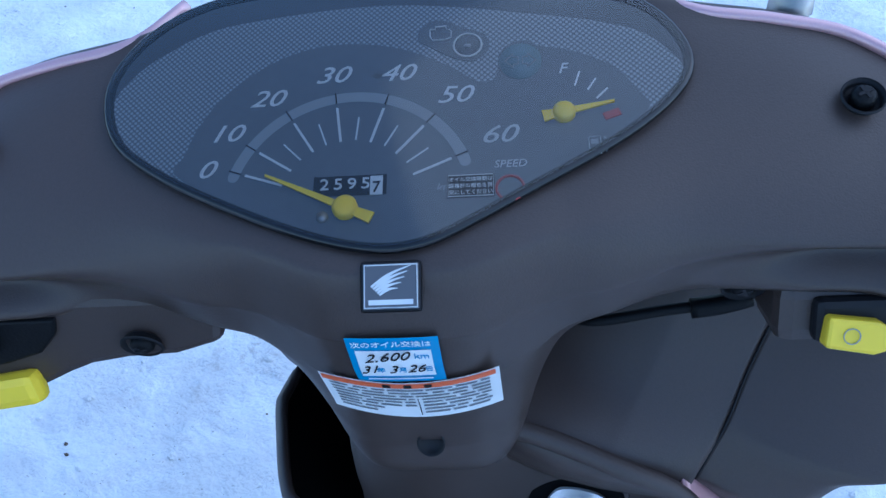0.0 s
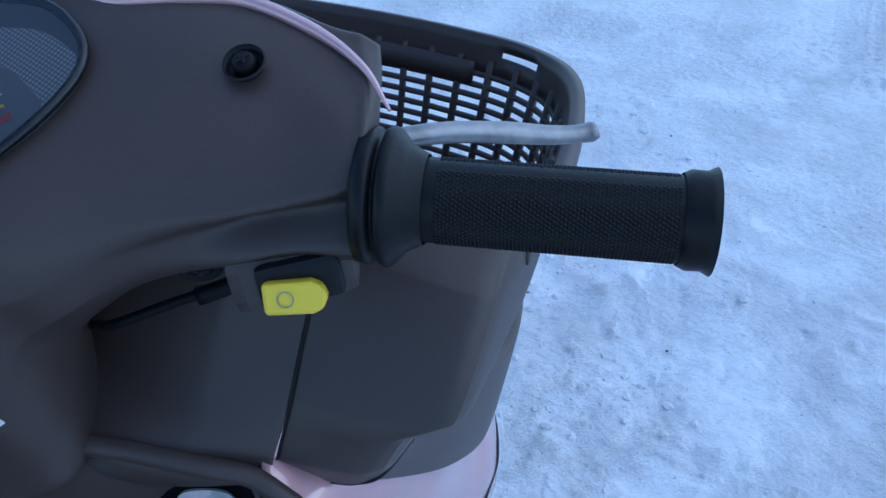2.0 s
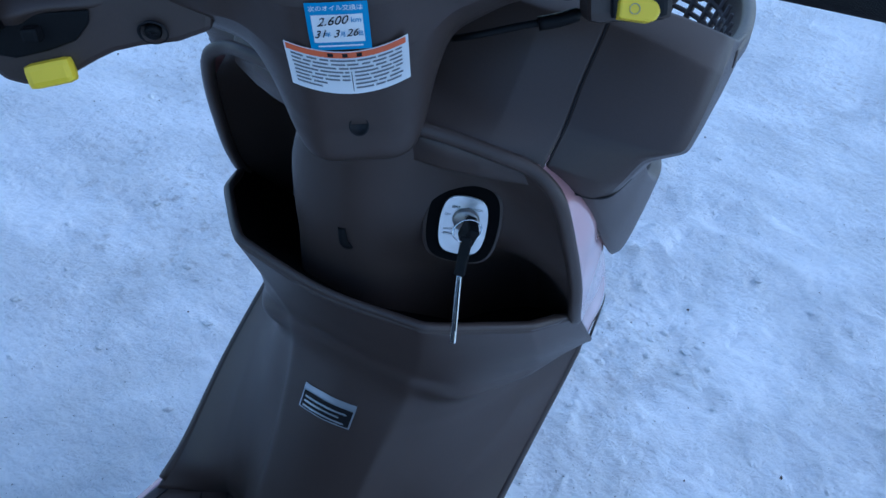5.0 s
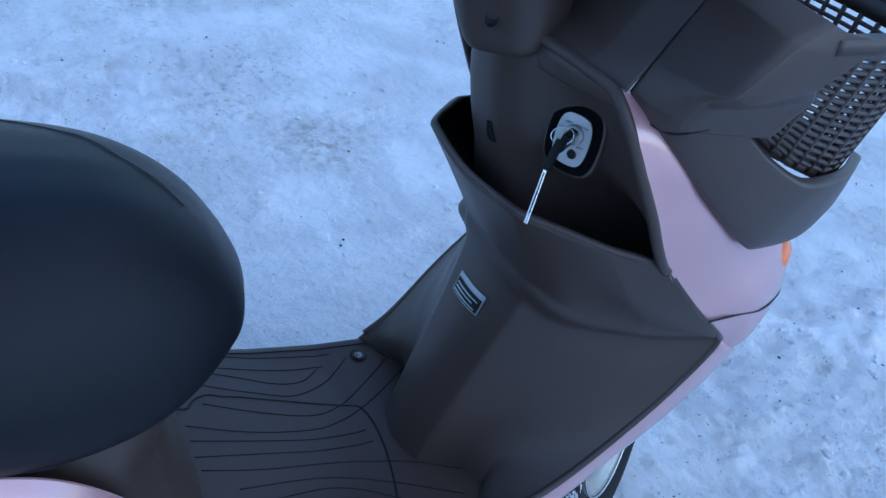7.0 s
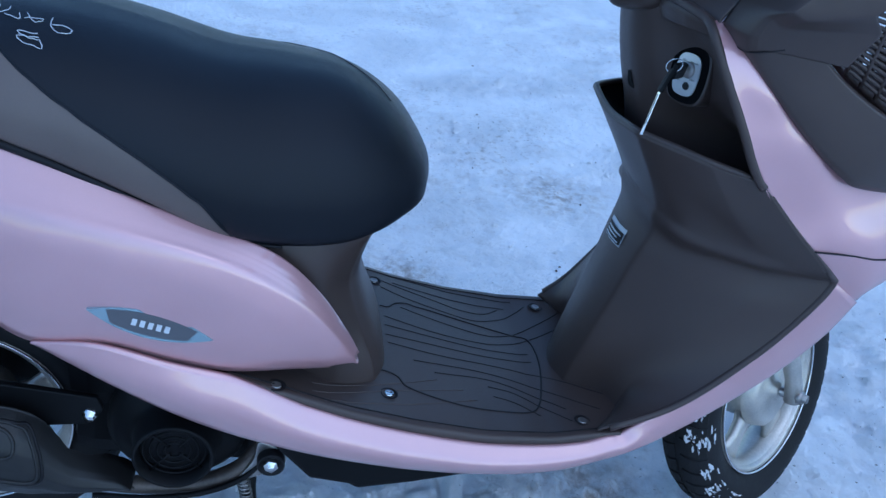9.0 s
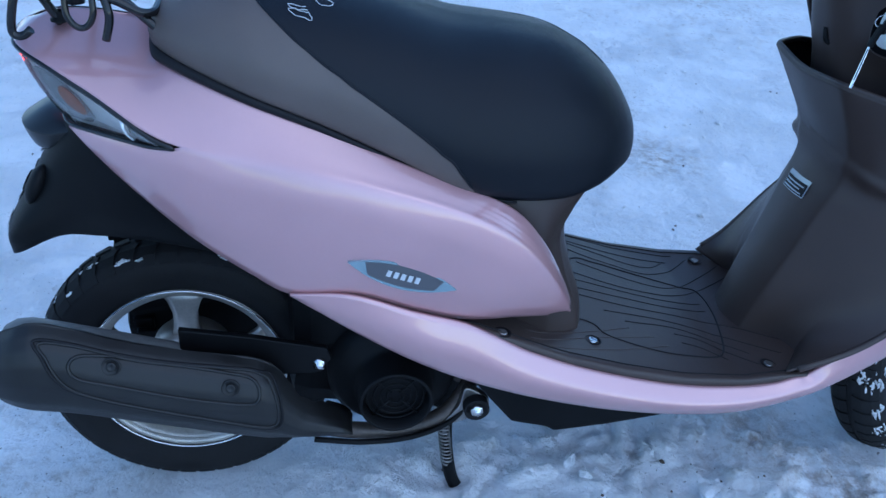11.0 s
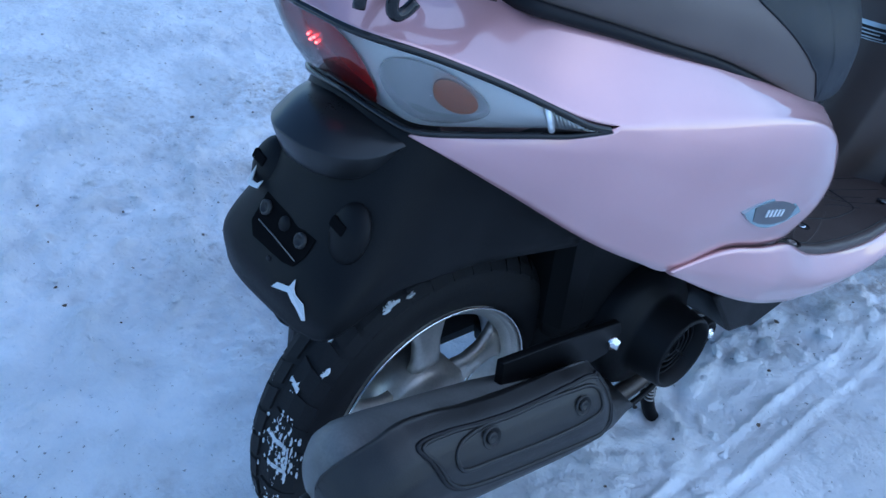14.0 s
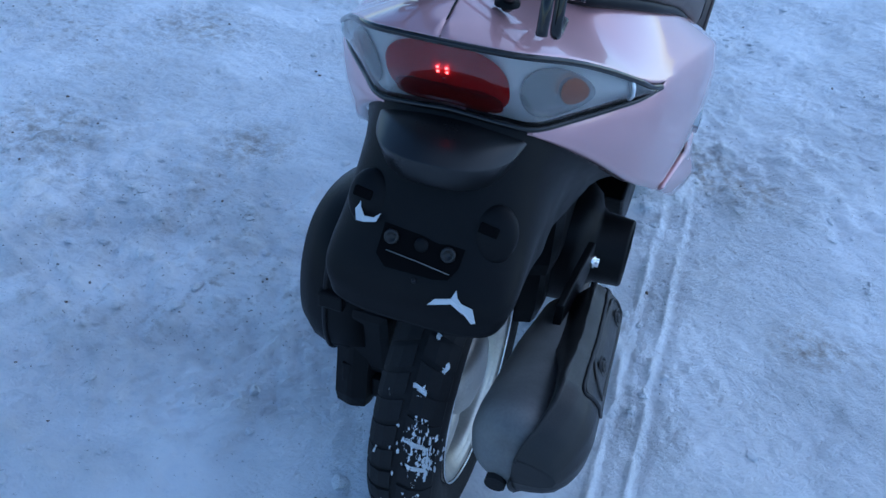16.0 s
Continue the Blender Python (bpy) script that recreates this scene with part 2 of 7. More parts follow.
def prism_into(bm, outline, lift, mat=0):
    """A flat plate: outline of 3D points, thickened by the vector lift."""
    low = [bm.verts.new(p) for p in outline]
    top = [bm.verts.new(Vector(p) + Vector(lift)) for p in outline]
    faces = [bm.faces.new(low[::-1]), bm.faces.new(top)]
    for i in range(len(low)):
        k = (i + 1) % len(low)
        faces.append(bm.faces.new((low[i], low[k], top[k], top[i])))
    for f in faces:
        f.material_index = mat


def prism(outline, lift):
    bm = bmesh.new()
    prism_into(bm, outline, lift)
    return bm


def settled(x, y, z):
    """Where a place of the straight-drawn body really lies: the floor a little longer, the front end wider and slightly aside."""
    k = min(1.0, max(0.0, (z - 0.26) / 0.22)) * min(1.0, max(0.0, (y - 0.82) / 0.05))
    return x * (1 + 0.12 * k) + 0.018 * k, y + 0.019 * max(0.0, y - 0.15) * (1 - k) - 0.004 * k, z + 0.010 * k


def on_body(parent):
    """Whether a part under this parent belongs to the straight body, not to the turned bars or wheel."""
    while parent is not None and parent.matrix_basis == Matrix():
        parent = parent.parent
    return parent is None


def part(name, bm, mats, parent=None, label="", solid=0.0, m=None, bevel=0.0):
    """Links a bmesh as one mesh object under a thing or a part."""
    if on_body(parent):
        for v in bm.verts:
            v.co = settled(*v.co)
    bmesh.ops.recalc_face_normals(bm, faces=bm.faces)
    me = bpy.data.meshes.new(name)
    bm.to_mesh(me)
    bm.free()
    for x in mats if isinstance(mats, (list, tuple)) else [mats]:
        me.materials.append(x)
    ob = new(name, me)
    if parent is not None:
        ob.parent = parent
    if m is not None:
        ob.matrix_basis = m
    if solid:
        s = ob.modifiers.new("thickness", "SOLIDIFY")
        s.thickness, s.offset = solid, -1
    if bevel:
        s = ob.modifiers.new("edges", "BEVEL")
        s.width, s.segments, s.limit_method = bevel, 2, "ANGLE"
    if label:
        tagged(ob, label)
    return ob


def outward(ob, way):
    """Turns the faces of an open sheet towards the given direction."""
    total = Vector((0, 0, 0))
    for f in ob.data.polygons:
        total += f.normal * f.area
    if total.dot(Vector(way)) < 0:
        ob.data.flip_normals()
    return ob


def lettering(name, words, size, m, mat, parent, label="", shear=0.0, depth=0.0002, align="CENTER"):
    """Raised or printed characters in the built-in font, as a mesh at the pose m."""
    c = bpy.data.curves.new(name, "FONT")
    c.body, c.size, c.align_x, c.align_y, c.shear, c.extrude, c.resolution_u = words, size, align, "CENTER", shear, depth, 3
    ob = bpy.data.objects.new(name, c)
    scene.collection.objects.link(ob)
    me = bpy.data.meshes.new_from_object(ob.evaluated_get(bpy.context.evaluated_depsgraph_get()))
    bpy.data.objects.remove(ob)
    me.materials.clear()
    me.materials.append(mat)
    made = new(name, me)
    made.parent = parent
    made.matrix_basis = Matrix.Translation(Vector(settled(*m.translation)) - m.translation) @ m if on_body(parent) else m
    return tagged(made, label) if label else made


def along(pts, values, y):
    return float(np.interp(y, pts, values))


# ---------- ground ----------
def lattice(x, y, seed):
    """Smooth value noise on arrays, about -1 to 1."""
    r = np.random.RandomState(seed).rand(256, 256) * 2 - 1
    i, j = np.floor(x).astype(int), np.floor(y).astype(int)
    fx, fy = x - i, y - j
    fx, fy = fx * fx * (3 - 2 * fx), fy * fy * (3 - 2 * fy)
    at = lambda a, b: r[(i + a) % 256, (j + b) % 256]
    return (at(0, 0) * (1 - fx) + at(1, 0) * fx) * (1 - fy) + (at(0, 1) * (1 - fx) + at(1, 1) * fx) * fy


def snow_height(x, y):
    """Driven-over snow: firm smooth plates between crumbly stretches, ruts and a ploughed heap."""
    z = 0.012 * lattice(x * 1.3 + 7, y * 1.3, 1) + 0.006 * lattice(x * 4 + 3, y * 4, 2)
    patch_ = 0.45 + 0.9 * lattice(x * 1.1 + 30, y * 1.1, 3) + 0.5 * lattice(x * 3.3, y * 3.3, 11)
    rough = np.clip(patch_, 0.22, 1.1)
    # firm and smooth ahead and beside the ruts
    rough = rough * (1 - 0.6 * np.exp(-(((x - 0.45) / 0.42) ** 2 + ((y - 1.9) / 0.75) ** 2))) * (1 - 0.55 * np.exp(-(((x - 0.30) / 0.22) ** 2 + ((y - 0.35) / 0.5) ** 2)))
    wx, wy = x + 0.03 * lattice(x * 8, y * 8, 21), y + 0.03 * lattice(x * 8, y * 8, 22)
    z += rough * (0.009 * lattice(wx * 9 + 5, wy * 9, 4) + 0.010 * lattice(wx * 17, wy * 17, 5) + 0.006 * lattice(wx * 34, wy * 34, 25))
    # loose crumbs and clods, and small pits
    z += rough * 0.023 * np.clip(lattice(wx * 28, wy * 28, 6) - 0.40, 0, 1) + rough * 0.021 * np.clip(lattice(wx * 56, wy * 56, 16) - 0.40, 0, 1)
    z -= rough * 0.013 * np.clip(lattice(wx * 23 + 9, wy * 23, 12) - 0.45, 0, 1)
    z += 0.0016 * lattice(x * 60, y * 60, 17)
    # tread marks: fine cross ridges in broad faint bands
    for px, py, dx, dy, w in ((-2.45, -0.56, 0.955, 0.295, 0.13), (-1.6, 0.3, 0.35, 0.937, 0.08)):
        d, s = (x - px) * dy - (y - py) * dx, (x - px) * dx + (y - py) * dy
        band = np.exp(-((d / w) ** 4)) * np.clip(0.3 + 1.2 * lattice(x * 2.1, y * 2.1, 14), 0, 1)
        z += band * (-0.004 + 0.0020 * np.sign(np.sin((s + 0.4 * d) * 170)) * np.sign(np.sin(d * 110)))
    # ploughed-up crumbs under and beside the footboard
    heap = np.exp(-(((x - 0.06) / 0.13) ** 2 + ((y - 0.62) / 0.45) ** 2)) + 0.7 * np.exp(-(((x - 0.26) / 0.26) ** 2 + ((y - 1.08) / 0.16) ** 2))
    z += heap * (0.004 + 0.016 * lattice(wx * 13, wy * 13, 7) + 0.024 * np.clip(lattice(wx * 30, wy * 30, 8) - 0.1, 0, 1) + 0.018 * np.clip(lattice(wx * 55, wy * 55, 9), 0, 1))
    # narrow twin ruts running ahead beside the rear wheel, with crumbled edges
    for off, depth in ((0.192, 0.9), (0.243, 1.0)):
        d = x - (off + 0.006 * np.sin(y * 3.1 + off * 9) + 0.004 * lattice(x * 0, y * 9, 18))
        gate = 1 / (1 + np.exp(np.clip((y - 0.85) * 8, -30, 30)))
        z += gate * depth * (-0.005 * np.exp(-(((d - 0.013) / 0.010) ** 2)) + 0.009 * np.exp(-((d / 0.0055) ** 2)) * np.clip(0.65 + 0.9 * lattice(x * 20, y * 26, 15), 0, 1.3))
    # a low ploughed bank across the ruts
    bank = np.exp(-(((y - 0.905 - 0.10 * (x - 0.3)) / 0.055) ** 2)) / (1 + np.exp(np.clip(-(x - 0.10) * 40, -30, 30))) * np.clip((1.1 - x) / 0.4, 0, 1)
    z += bank * (0.012 + 0.014 * lattice(wx * 15, wy * 15, 41) + 0.010 * lattice(wx * 32, wy * 32, 42))
    return z


def ground_sheet():
    xs = np.r_[-400, -60, -15, -6, -4, np.arange(-3.2, -1.3, 0.014), np.arange(-1.3, 0.14, 0.0075), np.arange(0.14, 0.30, 0.0035), np.arange(0.30, 0.9, 0.0075), np.arange(0.9, 3.0, 0.016), 3.4, 4.2, 6.5, 15, 60, 400]
    ys = np.r_[-400, -60, -15, -7, -4.5, -3, np.arange(-2.0, -0.5, 0.016), np.arange(-0.5, 1.7, 0.0075), np.arange(1.7, 3.5, 0.014), 4.0, 5, 7.5, 15, 60, 400]
    gx, gy = np.meshgrid(xs, ys)
    gz = snow_height(gx, gy) * (np.hypot(gx, gy) < 20)
    # flattened under the tyres
    for cx, cy in ((0.0, 0.02), (-0.03, 1.2)):
        w = np.exp(-(((gx - cx) / 0.10) ** 2 + ((gy - cy) / 0.16) ** 2))
        gz = gz * (1 - w) + w * 0.002
    nv, nu = gx.shape
    idx = np.arange(nv * nu).reshape(nv, nu)
    quads = np.stack([idx[:-1, :-1], idx[:-1, 1:], idx[1:, 1:], idx[1:, :-1]], -1).reshape(-1, 4)
    me = bpy.data.meshes.new("ground")
    me.from_pydata(np.stack([gx, gy, gz], -1).reshape(-1, 3).tolist(), [], quads.tolist())
    me.polygons.foreach_set("use_smooth", np.ones(len(quads), bool))
    me.materials.append(SNOW)
    return tagged(new("ground", me), "trodden white snow with ruts and specks of grit", "ground", kind="structure")


def snow_material():
    m = material("snow", (0.83, 0.86, 0.90), 0.6, 0, spec=0.3)
    n, l = m.node_tree.nodes, m.node_tree.links
    b = n["Principled BSDF"]
    where = next(x for x in n if x.bl_idname == "ShaderNodeTexCoord")

    def tex(scale, detail=6, rough=0.6):
        t = n.new("ShaderNodeTexNoise")
        t.inputs["Scale"].default_value, t.inputs["Detail"].default_value, t.inputs["Roughness"].default_value = scale, detail, rough
        l.new(where.outputs["Object"], t.inputs["Vector"])
        return t.outputs["Fac"]

    def span(value, a, b0, c, d):
        r = n.new("ShaderNodeMapRange")
        for k, v in enumerate((a, b0, c, d), 1):
            r.inputs[k].default_value = v
        l.new(value, r.inputs[0])
        return r.outputs[0]

    def mixed(fac, a, c):
        x = n.new("ShaderNodeMix")
        x.data_type = "RGBA"
        l.new(fac, x.inputs[0])
        for socket, v in ((x.inputs[6], a), (x.inputs[7], c)):
            if isinstance(v, tuple):
                socket.default_value = (*v, 1)
            else:
                l.new(v, socket)
        return x.outputs[2]

    def times(a, c):
        x = n.new("ShaderNodeMath")
        x.operation = "MULTIPLY"
        l.new(a, x.inputs[0]), l.new(c, x.inputs[1])
        return x.outputs[0]

    tone = mixed(span(tex(5, 8, 0.7), 0.35, 0.7, 0, 1), (0.90, 0.92, 0.95), (0.95, 0.96, 0.97))
    loose = span(tex(4.0, 6, 0.65), 0.40, 0.60, 0.38, 1)
    # blue-grey mottling paints the shading of small relief into the snow's colour
    tone = mixed(span(tex(18, 8, 0.75), 0.50, 0.72, 0, 0.6), tone, (0.78, 0.83, 0.89))
    tone = mixed(span(tex(60, 6, 0.7), 0.58, 0.68, 0, 0.4), tone, (0.70, 0.76, 0.83))
    dirt = times(span(tex(1.6, 4), 0.5, 0.68, 0, 1), span(tex(38, 8, 0.7), 0.52, 0.66, 0, 0.75))
    tone = mixed(dirt, tone, (0.36, 0.33, 0.30))
    tone = mixed(times(span(tex(0.9, 3), 0.48, 0.62, 0, 1), span(tex(12, 8, 0.75), 0.50, 0.7, 0, 0.5)), tone, (0.50, 0.46, 0.42))
    grit = times(span(tex(1.1, 3), 0.42, 0.6, 0.15, 1), span(tex(120, 2), 0.69, 0.73, 0, 1))
    tone = mixed(grit, tone, (0.10, 0.085, 0.07))
    # muddy patches under the footboard and ahead of it
    for px, py, size in ((0.05, 0.93, 0.16), (0.16, 1.05, 0.14), (0.25, 1.0, 0.13), (0.36, 0.96, 0.12), (0.49, 0.50, 0.10), (-1.13, 0.55, 0.22), (-0.70, 0.70, 0.14), (-1.15, 1.2, 0.2)):
        far = n.new("ShaderNodeVectorMath")
        far.operation = "DISTANCE"
        far.inputs[1].default_value = (px, py, 0.0)
        l.new(where.outputs["Object"], far.inputs[0])
        tone = mixed(times(span(far.outputs["Value"], 0.02, size, 0.75, 0), span(tex(34, 8, 0.75), 0.44, 0.62, 0, 1)), tone, (0.34, 0.28, 0.22))
    l.new(tone, b.inputs["Base Color"])
    bp = n.new("ShaderNodeBump")
    bp.inputs["Strength"].default_value, bp.inputs["Distance"].default_value = 0.8, 0.017
    l.new(times(span(tex(44, 8, 0.70), 0.32, 0.72, 0, 1), loose), bp.inputs["Height"])
    l.new(bp.outputs[0], b.inputs["Normal"])
    return m


SNOW = snow_material()
ground_sheet()


def scatter(name, count, small, large, mat, label, category, seed, flat):
    """Many little lumps lying on the snow, joined into one object."""
    r = np.random.RandomState(seed)
    ball = bmesh.new()
    bmesh.ops.create_icosphere(ball, subdivisions=1, radius=1.0)
    ball.verts.ensure_lookup_table()
    pts = np.array([v.co[:] for v in ball.verts])
    tri = np.array([[v.index for v in f.verts] for f in ball.faces])
    ball.free()
    x, y = r.uniform(-2.4, 1.6, count * 6), r.uniform(-0.9, 2.9, count * 6)
    thick = 0.25 + 0.9 * lattice(x * 1.1 + 30, y * 1.1, 3) + 0.6 * lattice(x * 4.3, y * 4.3, 11) + 1.2 * np.exp(-(((x - 0.10) / 0.20) ** 2 + ((y - 0.7) / 0.5) ** 2)) - 0.9 * np.exp(-(((x - 0.5) / 0.6) ** 2 + ((y - 1.9) / 0.8) ** 2))
    keep = np.flatnonzero((r.rand(count * 6) < np.clip(thick, 0.03, 1)) & (np.hypot(x, (y - 0.02) / 1.6) > 0.10) & (np.hypot(x - 0.02, y - 1.18) > 0.16))[:count]
    x, y = x[keep], y[keep]
    n = len(x)
    size = small + (large - small) * r.rand(n) ** 4
    stretch = r.uniform(0.7, 1.4, (n, 3)) * (1, 1, flat)
    jag = 1 + r.uniform(-0.28, 0.28, (n, len(pts), 1))
    turn = r.uniform(0, 6.28, n)
    p = pts[None] * jag * stretch[:, None] * size[:, None, None]
    c, s = np.cos(turn)[:, None], np.sin(turn)[:, None]
    p = np.stack([p[..., 0] * c - p[..., 1] * s, p[..., 0] * s + p[..., 1] * c, p[..., 2]], -1)
    p += np.stack([x, y, snow_height(x, y) + 0.15 * size], -1)[:, None]
    faces = (tri[None] + (np.arange(n) * len(pts))[:, None, None]).reshape(-1, 3)
    me = bpy.data.meshes.new(name)
    me.from_pydata(p.reshape(-1, 3).tolist(), [], faces.tolist())
    me.materials.append(mat)
    tagged(new(name, me), label, category, kind="stuff")


GRIT = material("brown_grit", (0.10, 0.075, 0.055), 0.85, 0, grain=0.3, grain_size=200)
scatter("snow_crumb", 3400, 0.0015, 0.012, SNOW, "loose white crumbs of snow scattered on the packed snow", "snow", 31, 0.6)
scatter("grit", 650, 0.0010, 0.0040, GRIT, "brown grit and small stones strewn on the snow", "grit", 32, 0.7)

# ---------- the scooter ----------
scooter = tagged(new("scooter"), "pink pearl motor scooter with brown plastic trim, parked on snow", "scooter")

CREASE = [(0, -0.128, 0.706), (0.06, -0.117, 0.702), (0.10, -0.072, 0.686), (0.128, -0.025, 0.664), (0.152, 0.015, 0.642), (0.170, 0.06, 0.6235), (0.186, 0.14, 0.6100),
          (0.200, 0.22, 0.596), (0.208, 0.31, 0.574), (0.209, 0.375, 0.552), (0.203, 0.435, 0.512), (0.188, 0.487, 0.458), (0.170, 0.52, 0.405), (0.155, 0.533, 0.378)]
INNER = [(0, -0.108, 0.716), (0, -0.08, 0.725), (0, -0.045, 0.725), (0, 0.0, 0.719), (0.03, 0.04, 0.710), (0.088, 0.062, 0.698), (0.125, 0.12, 0.682),
         (0.150, 0.20, 0.646), (0.168, 0.29, 0.606), (0.174, 0.37, 0.572), (0.172, 0.44, 0.538), (0.162, 0.487, 0.483), (0.150, 0.522, 0.418), (0.142, 0.538, 0.380)]
UPPER = [(0.077, -0.069, 0.612), (0.105, -0.035, 0.612), (0.138, 0.005, 0.615), (0.166, 0.05, 0.6165)] + CREASE[6:]
LOWER = [(0.075, -0.071, 0.606), (0.100, -0.045, 0.588), (0.130, 0.0, 0.554), (0.160, 0.070, 0.500), (0.178, 0.135, 0.459), (0.188, 0.180, 0.436), (0.198, 0.255, 0.437),
         (0.200, 0.325, 0.413), (0.197, 0.388, 0.396), (0.182, 0.46, 0.386), (0.165, 0.51, 0.375), (0.150, 0.536, 0.368)]


def rear_panels():
    for s, side in ((1, "right"), (-1, "left")):
        bm = bmesh.new()
        inner, crease = spline(INNER, 90), spline(CREASE, 90)
        mid = (inner + crease) / 2
        hollow = np.clip((mid[:, 1] - 0.03) / 0.12, 0, 1) * np.clip((0.50 - mid[:, 1]) / 0.12, 0, 1)
        mid[:, 2] += 0.003 * (1 - hollow) - 0.001 * hollow
        near = crease * 0.84 + inner * 0.16
        near[:, 2] += 0.0015 - 0.0035 * hollow
        g = np.stack([spline([a, b, c, d], 22) for a, b, c, d in zip(inner, mid, near, crease)])
        grid_into(bm, g * (s, 1, 1))
        tail = int(np.argmax(crease[:, 1] > 0.062))
        up = np.vstack([spline(UPPER[:4] + [tuple(crease[tail])], 18)[:-1], crease[tail:]])
        low = spline(LOWER, len(up))
        run = np.linspace(0, 1, len(up))
        bulge = np.clip(run * 4, 0, 1) * np.clip((1 - run) * 5, 0, 1)
        a, b = up * 0.75 + low * 0.25, up * 0.35 + low * 0.65
        a[:, 0] += 0.008 * bulge
        b[:, 0] += 0.009 * bulge
        tuck = low + np.array((-0.014, 0, -0.001))
        g = np.stack([np.vstack([spline([p, q, r, t], 16), [u]]) for p, q, r, t, u in zip(up, a, b, low, tuck)])
        grid_into(bm, g * (s, 1, 1))
        bmesh.ops.remove_doubles(bm, verts=bm.verts, dist=0.0008)
        ridge = crease[crease[:, 1] > 0.10] * (s, 1, 1)
        span = {v: float(np.sqrt(np.min(np.sum((ridge - np.array(v.co)) ** 2, 1)))) for v in bm.verts if v.co.y > 0.10 and not v.is_boundary}
        for reach, times in ((0.026, 8), (0.018, 8), (0.012, 6)):
            for _ in range(times):
                bmesh.ops.smooth_vert(bm, verts=[v for v in span if span[v] < reach], factor=0.5, use_axis_x=True, use_axis_y=True, use_axis_z=True)
        part("side_panel", bm, PINK, scooter, "glossy pink pearl painted side panel", solid=0.003)
    part("tail_seam", tube(spline([(0, -0.1275, 0.7060), (0, -0.108, 0.7168), (0, -0.08, 0.7258), (0, -0.045, 0.7258), (0, 0.0, 0.7198)], 30), 0.0009, sides=5), INK, scooter)


rear_panels()


def tail_lamp():
    top = np.array(CREASE[:5] + [(0.162, 0.038, 0.629), (0.170, 0.060, 0.6215)])
    low = np.array([(0, -0.086, 0.622), (0.05, -0.08, 0.616)] + UPPER[:3] + [(0.154, 0.030, 0.6150), (0.168, 0.057, 0.6175)])
    t40, l40 = spline(top, 80), spline(low, 80)

    def at(x, v, out):
        """A place on the lamp: x across, v from its top edge (0) to its low edge (1), moved outwards."""
        ax = abs(x)
        up = np.array([np.interp(ax, t40[:, 0], t40[:, i]) for i in range(3)]) - (0, 0, 0.004)
        dn = np.array([np.interp(ax, l40[:, 0], l40[:, i]) for i in range(3)]) + (0, 0, 0.003)
        p = up * (1 - v) + dn * v
        k = float(np.interp(ax, [0, 0.05, 0.10, 0.17], [0.0, 0.25, 0.70, 0.80]))
        n = np.array((k, -math.sqrt(1 - k * k) * 0.94, -0.2))
        p = p + n * (out + 0.005 * math.sin(math.pi * v))
        return (math.copysign(p[0], x) if ax > 1e-6 else 0.0, p[1], p[2])

    xs = np.concatenate([-np.linspace(0.165, 0, 60)[:-1], np.linspace(0, 0.165, 60)])
    skin = lambda out: np.array([[at(x, v, out) for x in xs] for v in np.linspace(0, 1, 9)])
    lamp = part("tail_lamp", sheet(skin(-0.006)), SILVER, scooter, "clear lens over silvered reflector")
    lens = part("lens", sheet(skin(0.0)), LENS, lamp)
    outward(lens, (0, -1, 0.2)).visible_shadow = False
    full = lambda r: np.vstack([mirrored(r[::-1][:-1]), r])
    edge = np.vstack([full(t40 - (0, 0, 0.003)), full(l40)[::-1]])
    part("gasket", tube(edge, 0.0030, sides=8, closed=True), GLOSS, lamp)

    def oval(name, cx, cv, rx, rv, out, mat, owner, label="", dome_by=0.0, power=0.8, turn=0.0):
        rings = []
        for r in (1.0, 0.92, 0.75, 0.5, 0.25, 0.02):
            ring = []
            for q in np.linspace(0, 2 * np.pi, 40, endpoint=False):
                c, s = math.copysign(abs(math.cos(q)) ** power, math.cos(q)), math.copysign(abs(math.sin(q)) ** power, math.sin(q))
                ring.append(at(cx + rx * r * c, min(1.0, max(0.0, cv + rv * r * s + turn * c * r)), out + dome_by * (1 - r * r)))
            rings.append(ring)
        return part(name, sheet(np.array(rings), wrap_u=True), mat, owner, label)

    oval("brake_lens", 0.0, 0.50, 0.056, 0.47, -0.0035, RED, lamp, "red brake lens", 0.002, 0.75)
    oval("lower_facet", 0.0, 0.76, 0.050, 0.21, -0.0022, material("deep_red_plastic", (0.10, 0.004, 0.004), 0.2, 0, coat=0.6), lamp, "darker lower facet of the brake lens", 0.002, 0.7)
    glow = material("lit_filament", (1, 0.1, 0.08), 0.4)
    glow.node_tree.nodes["Principled BSDF"].inputs["Emission Color"].default_value = (1.0, 0.05, 0.04, 1)
    glow.node_tree.nodes["Principled BSDF"].inputs["Emission Strength"].default_value = 9.0
    for dx, v in ((-0.004, 0.40), (0.004, 0.40), (-0.004, 0.34), (0.004, 0.34)):
        part("light_point", dome(at(dx, v, -0.001), (0.0014, 0.0014, 0.0011), u=10, v=6), glow, lamp, "lit red points")
    for s in (1, -1):
        cup = oval("indicator_reflector", s * 0.091, 0.52, 0.027, 0.40, -0.004, SMOKE, lamp, "satin grey indicator reflector", -0.001, 0.95)
        oval("bulb", s * 0.103, 0.48, 0.010, 0.24, -0.003, AMBER, cup, "amber bulb", 0.001, 1.0)
        for x in np.linspace(0.146, 0.166, 13):
            part("tip_rib", tube([at(s * x, v, -0.003) for v in (0.12, 0.5, 0.88)], 0.0007, sides=4), SMOKE, lamp)
        part("tip_backing", sheet(np.array([[at(s * x, v, -0.0045) for x in np.linspace(0.146, 0.168, 6)] for v in (0.02, 0.5, 0.98)])), GREYBADGE, lamp)
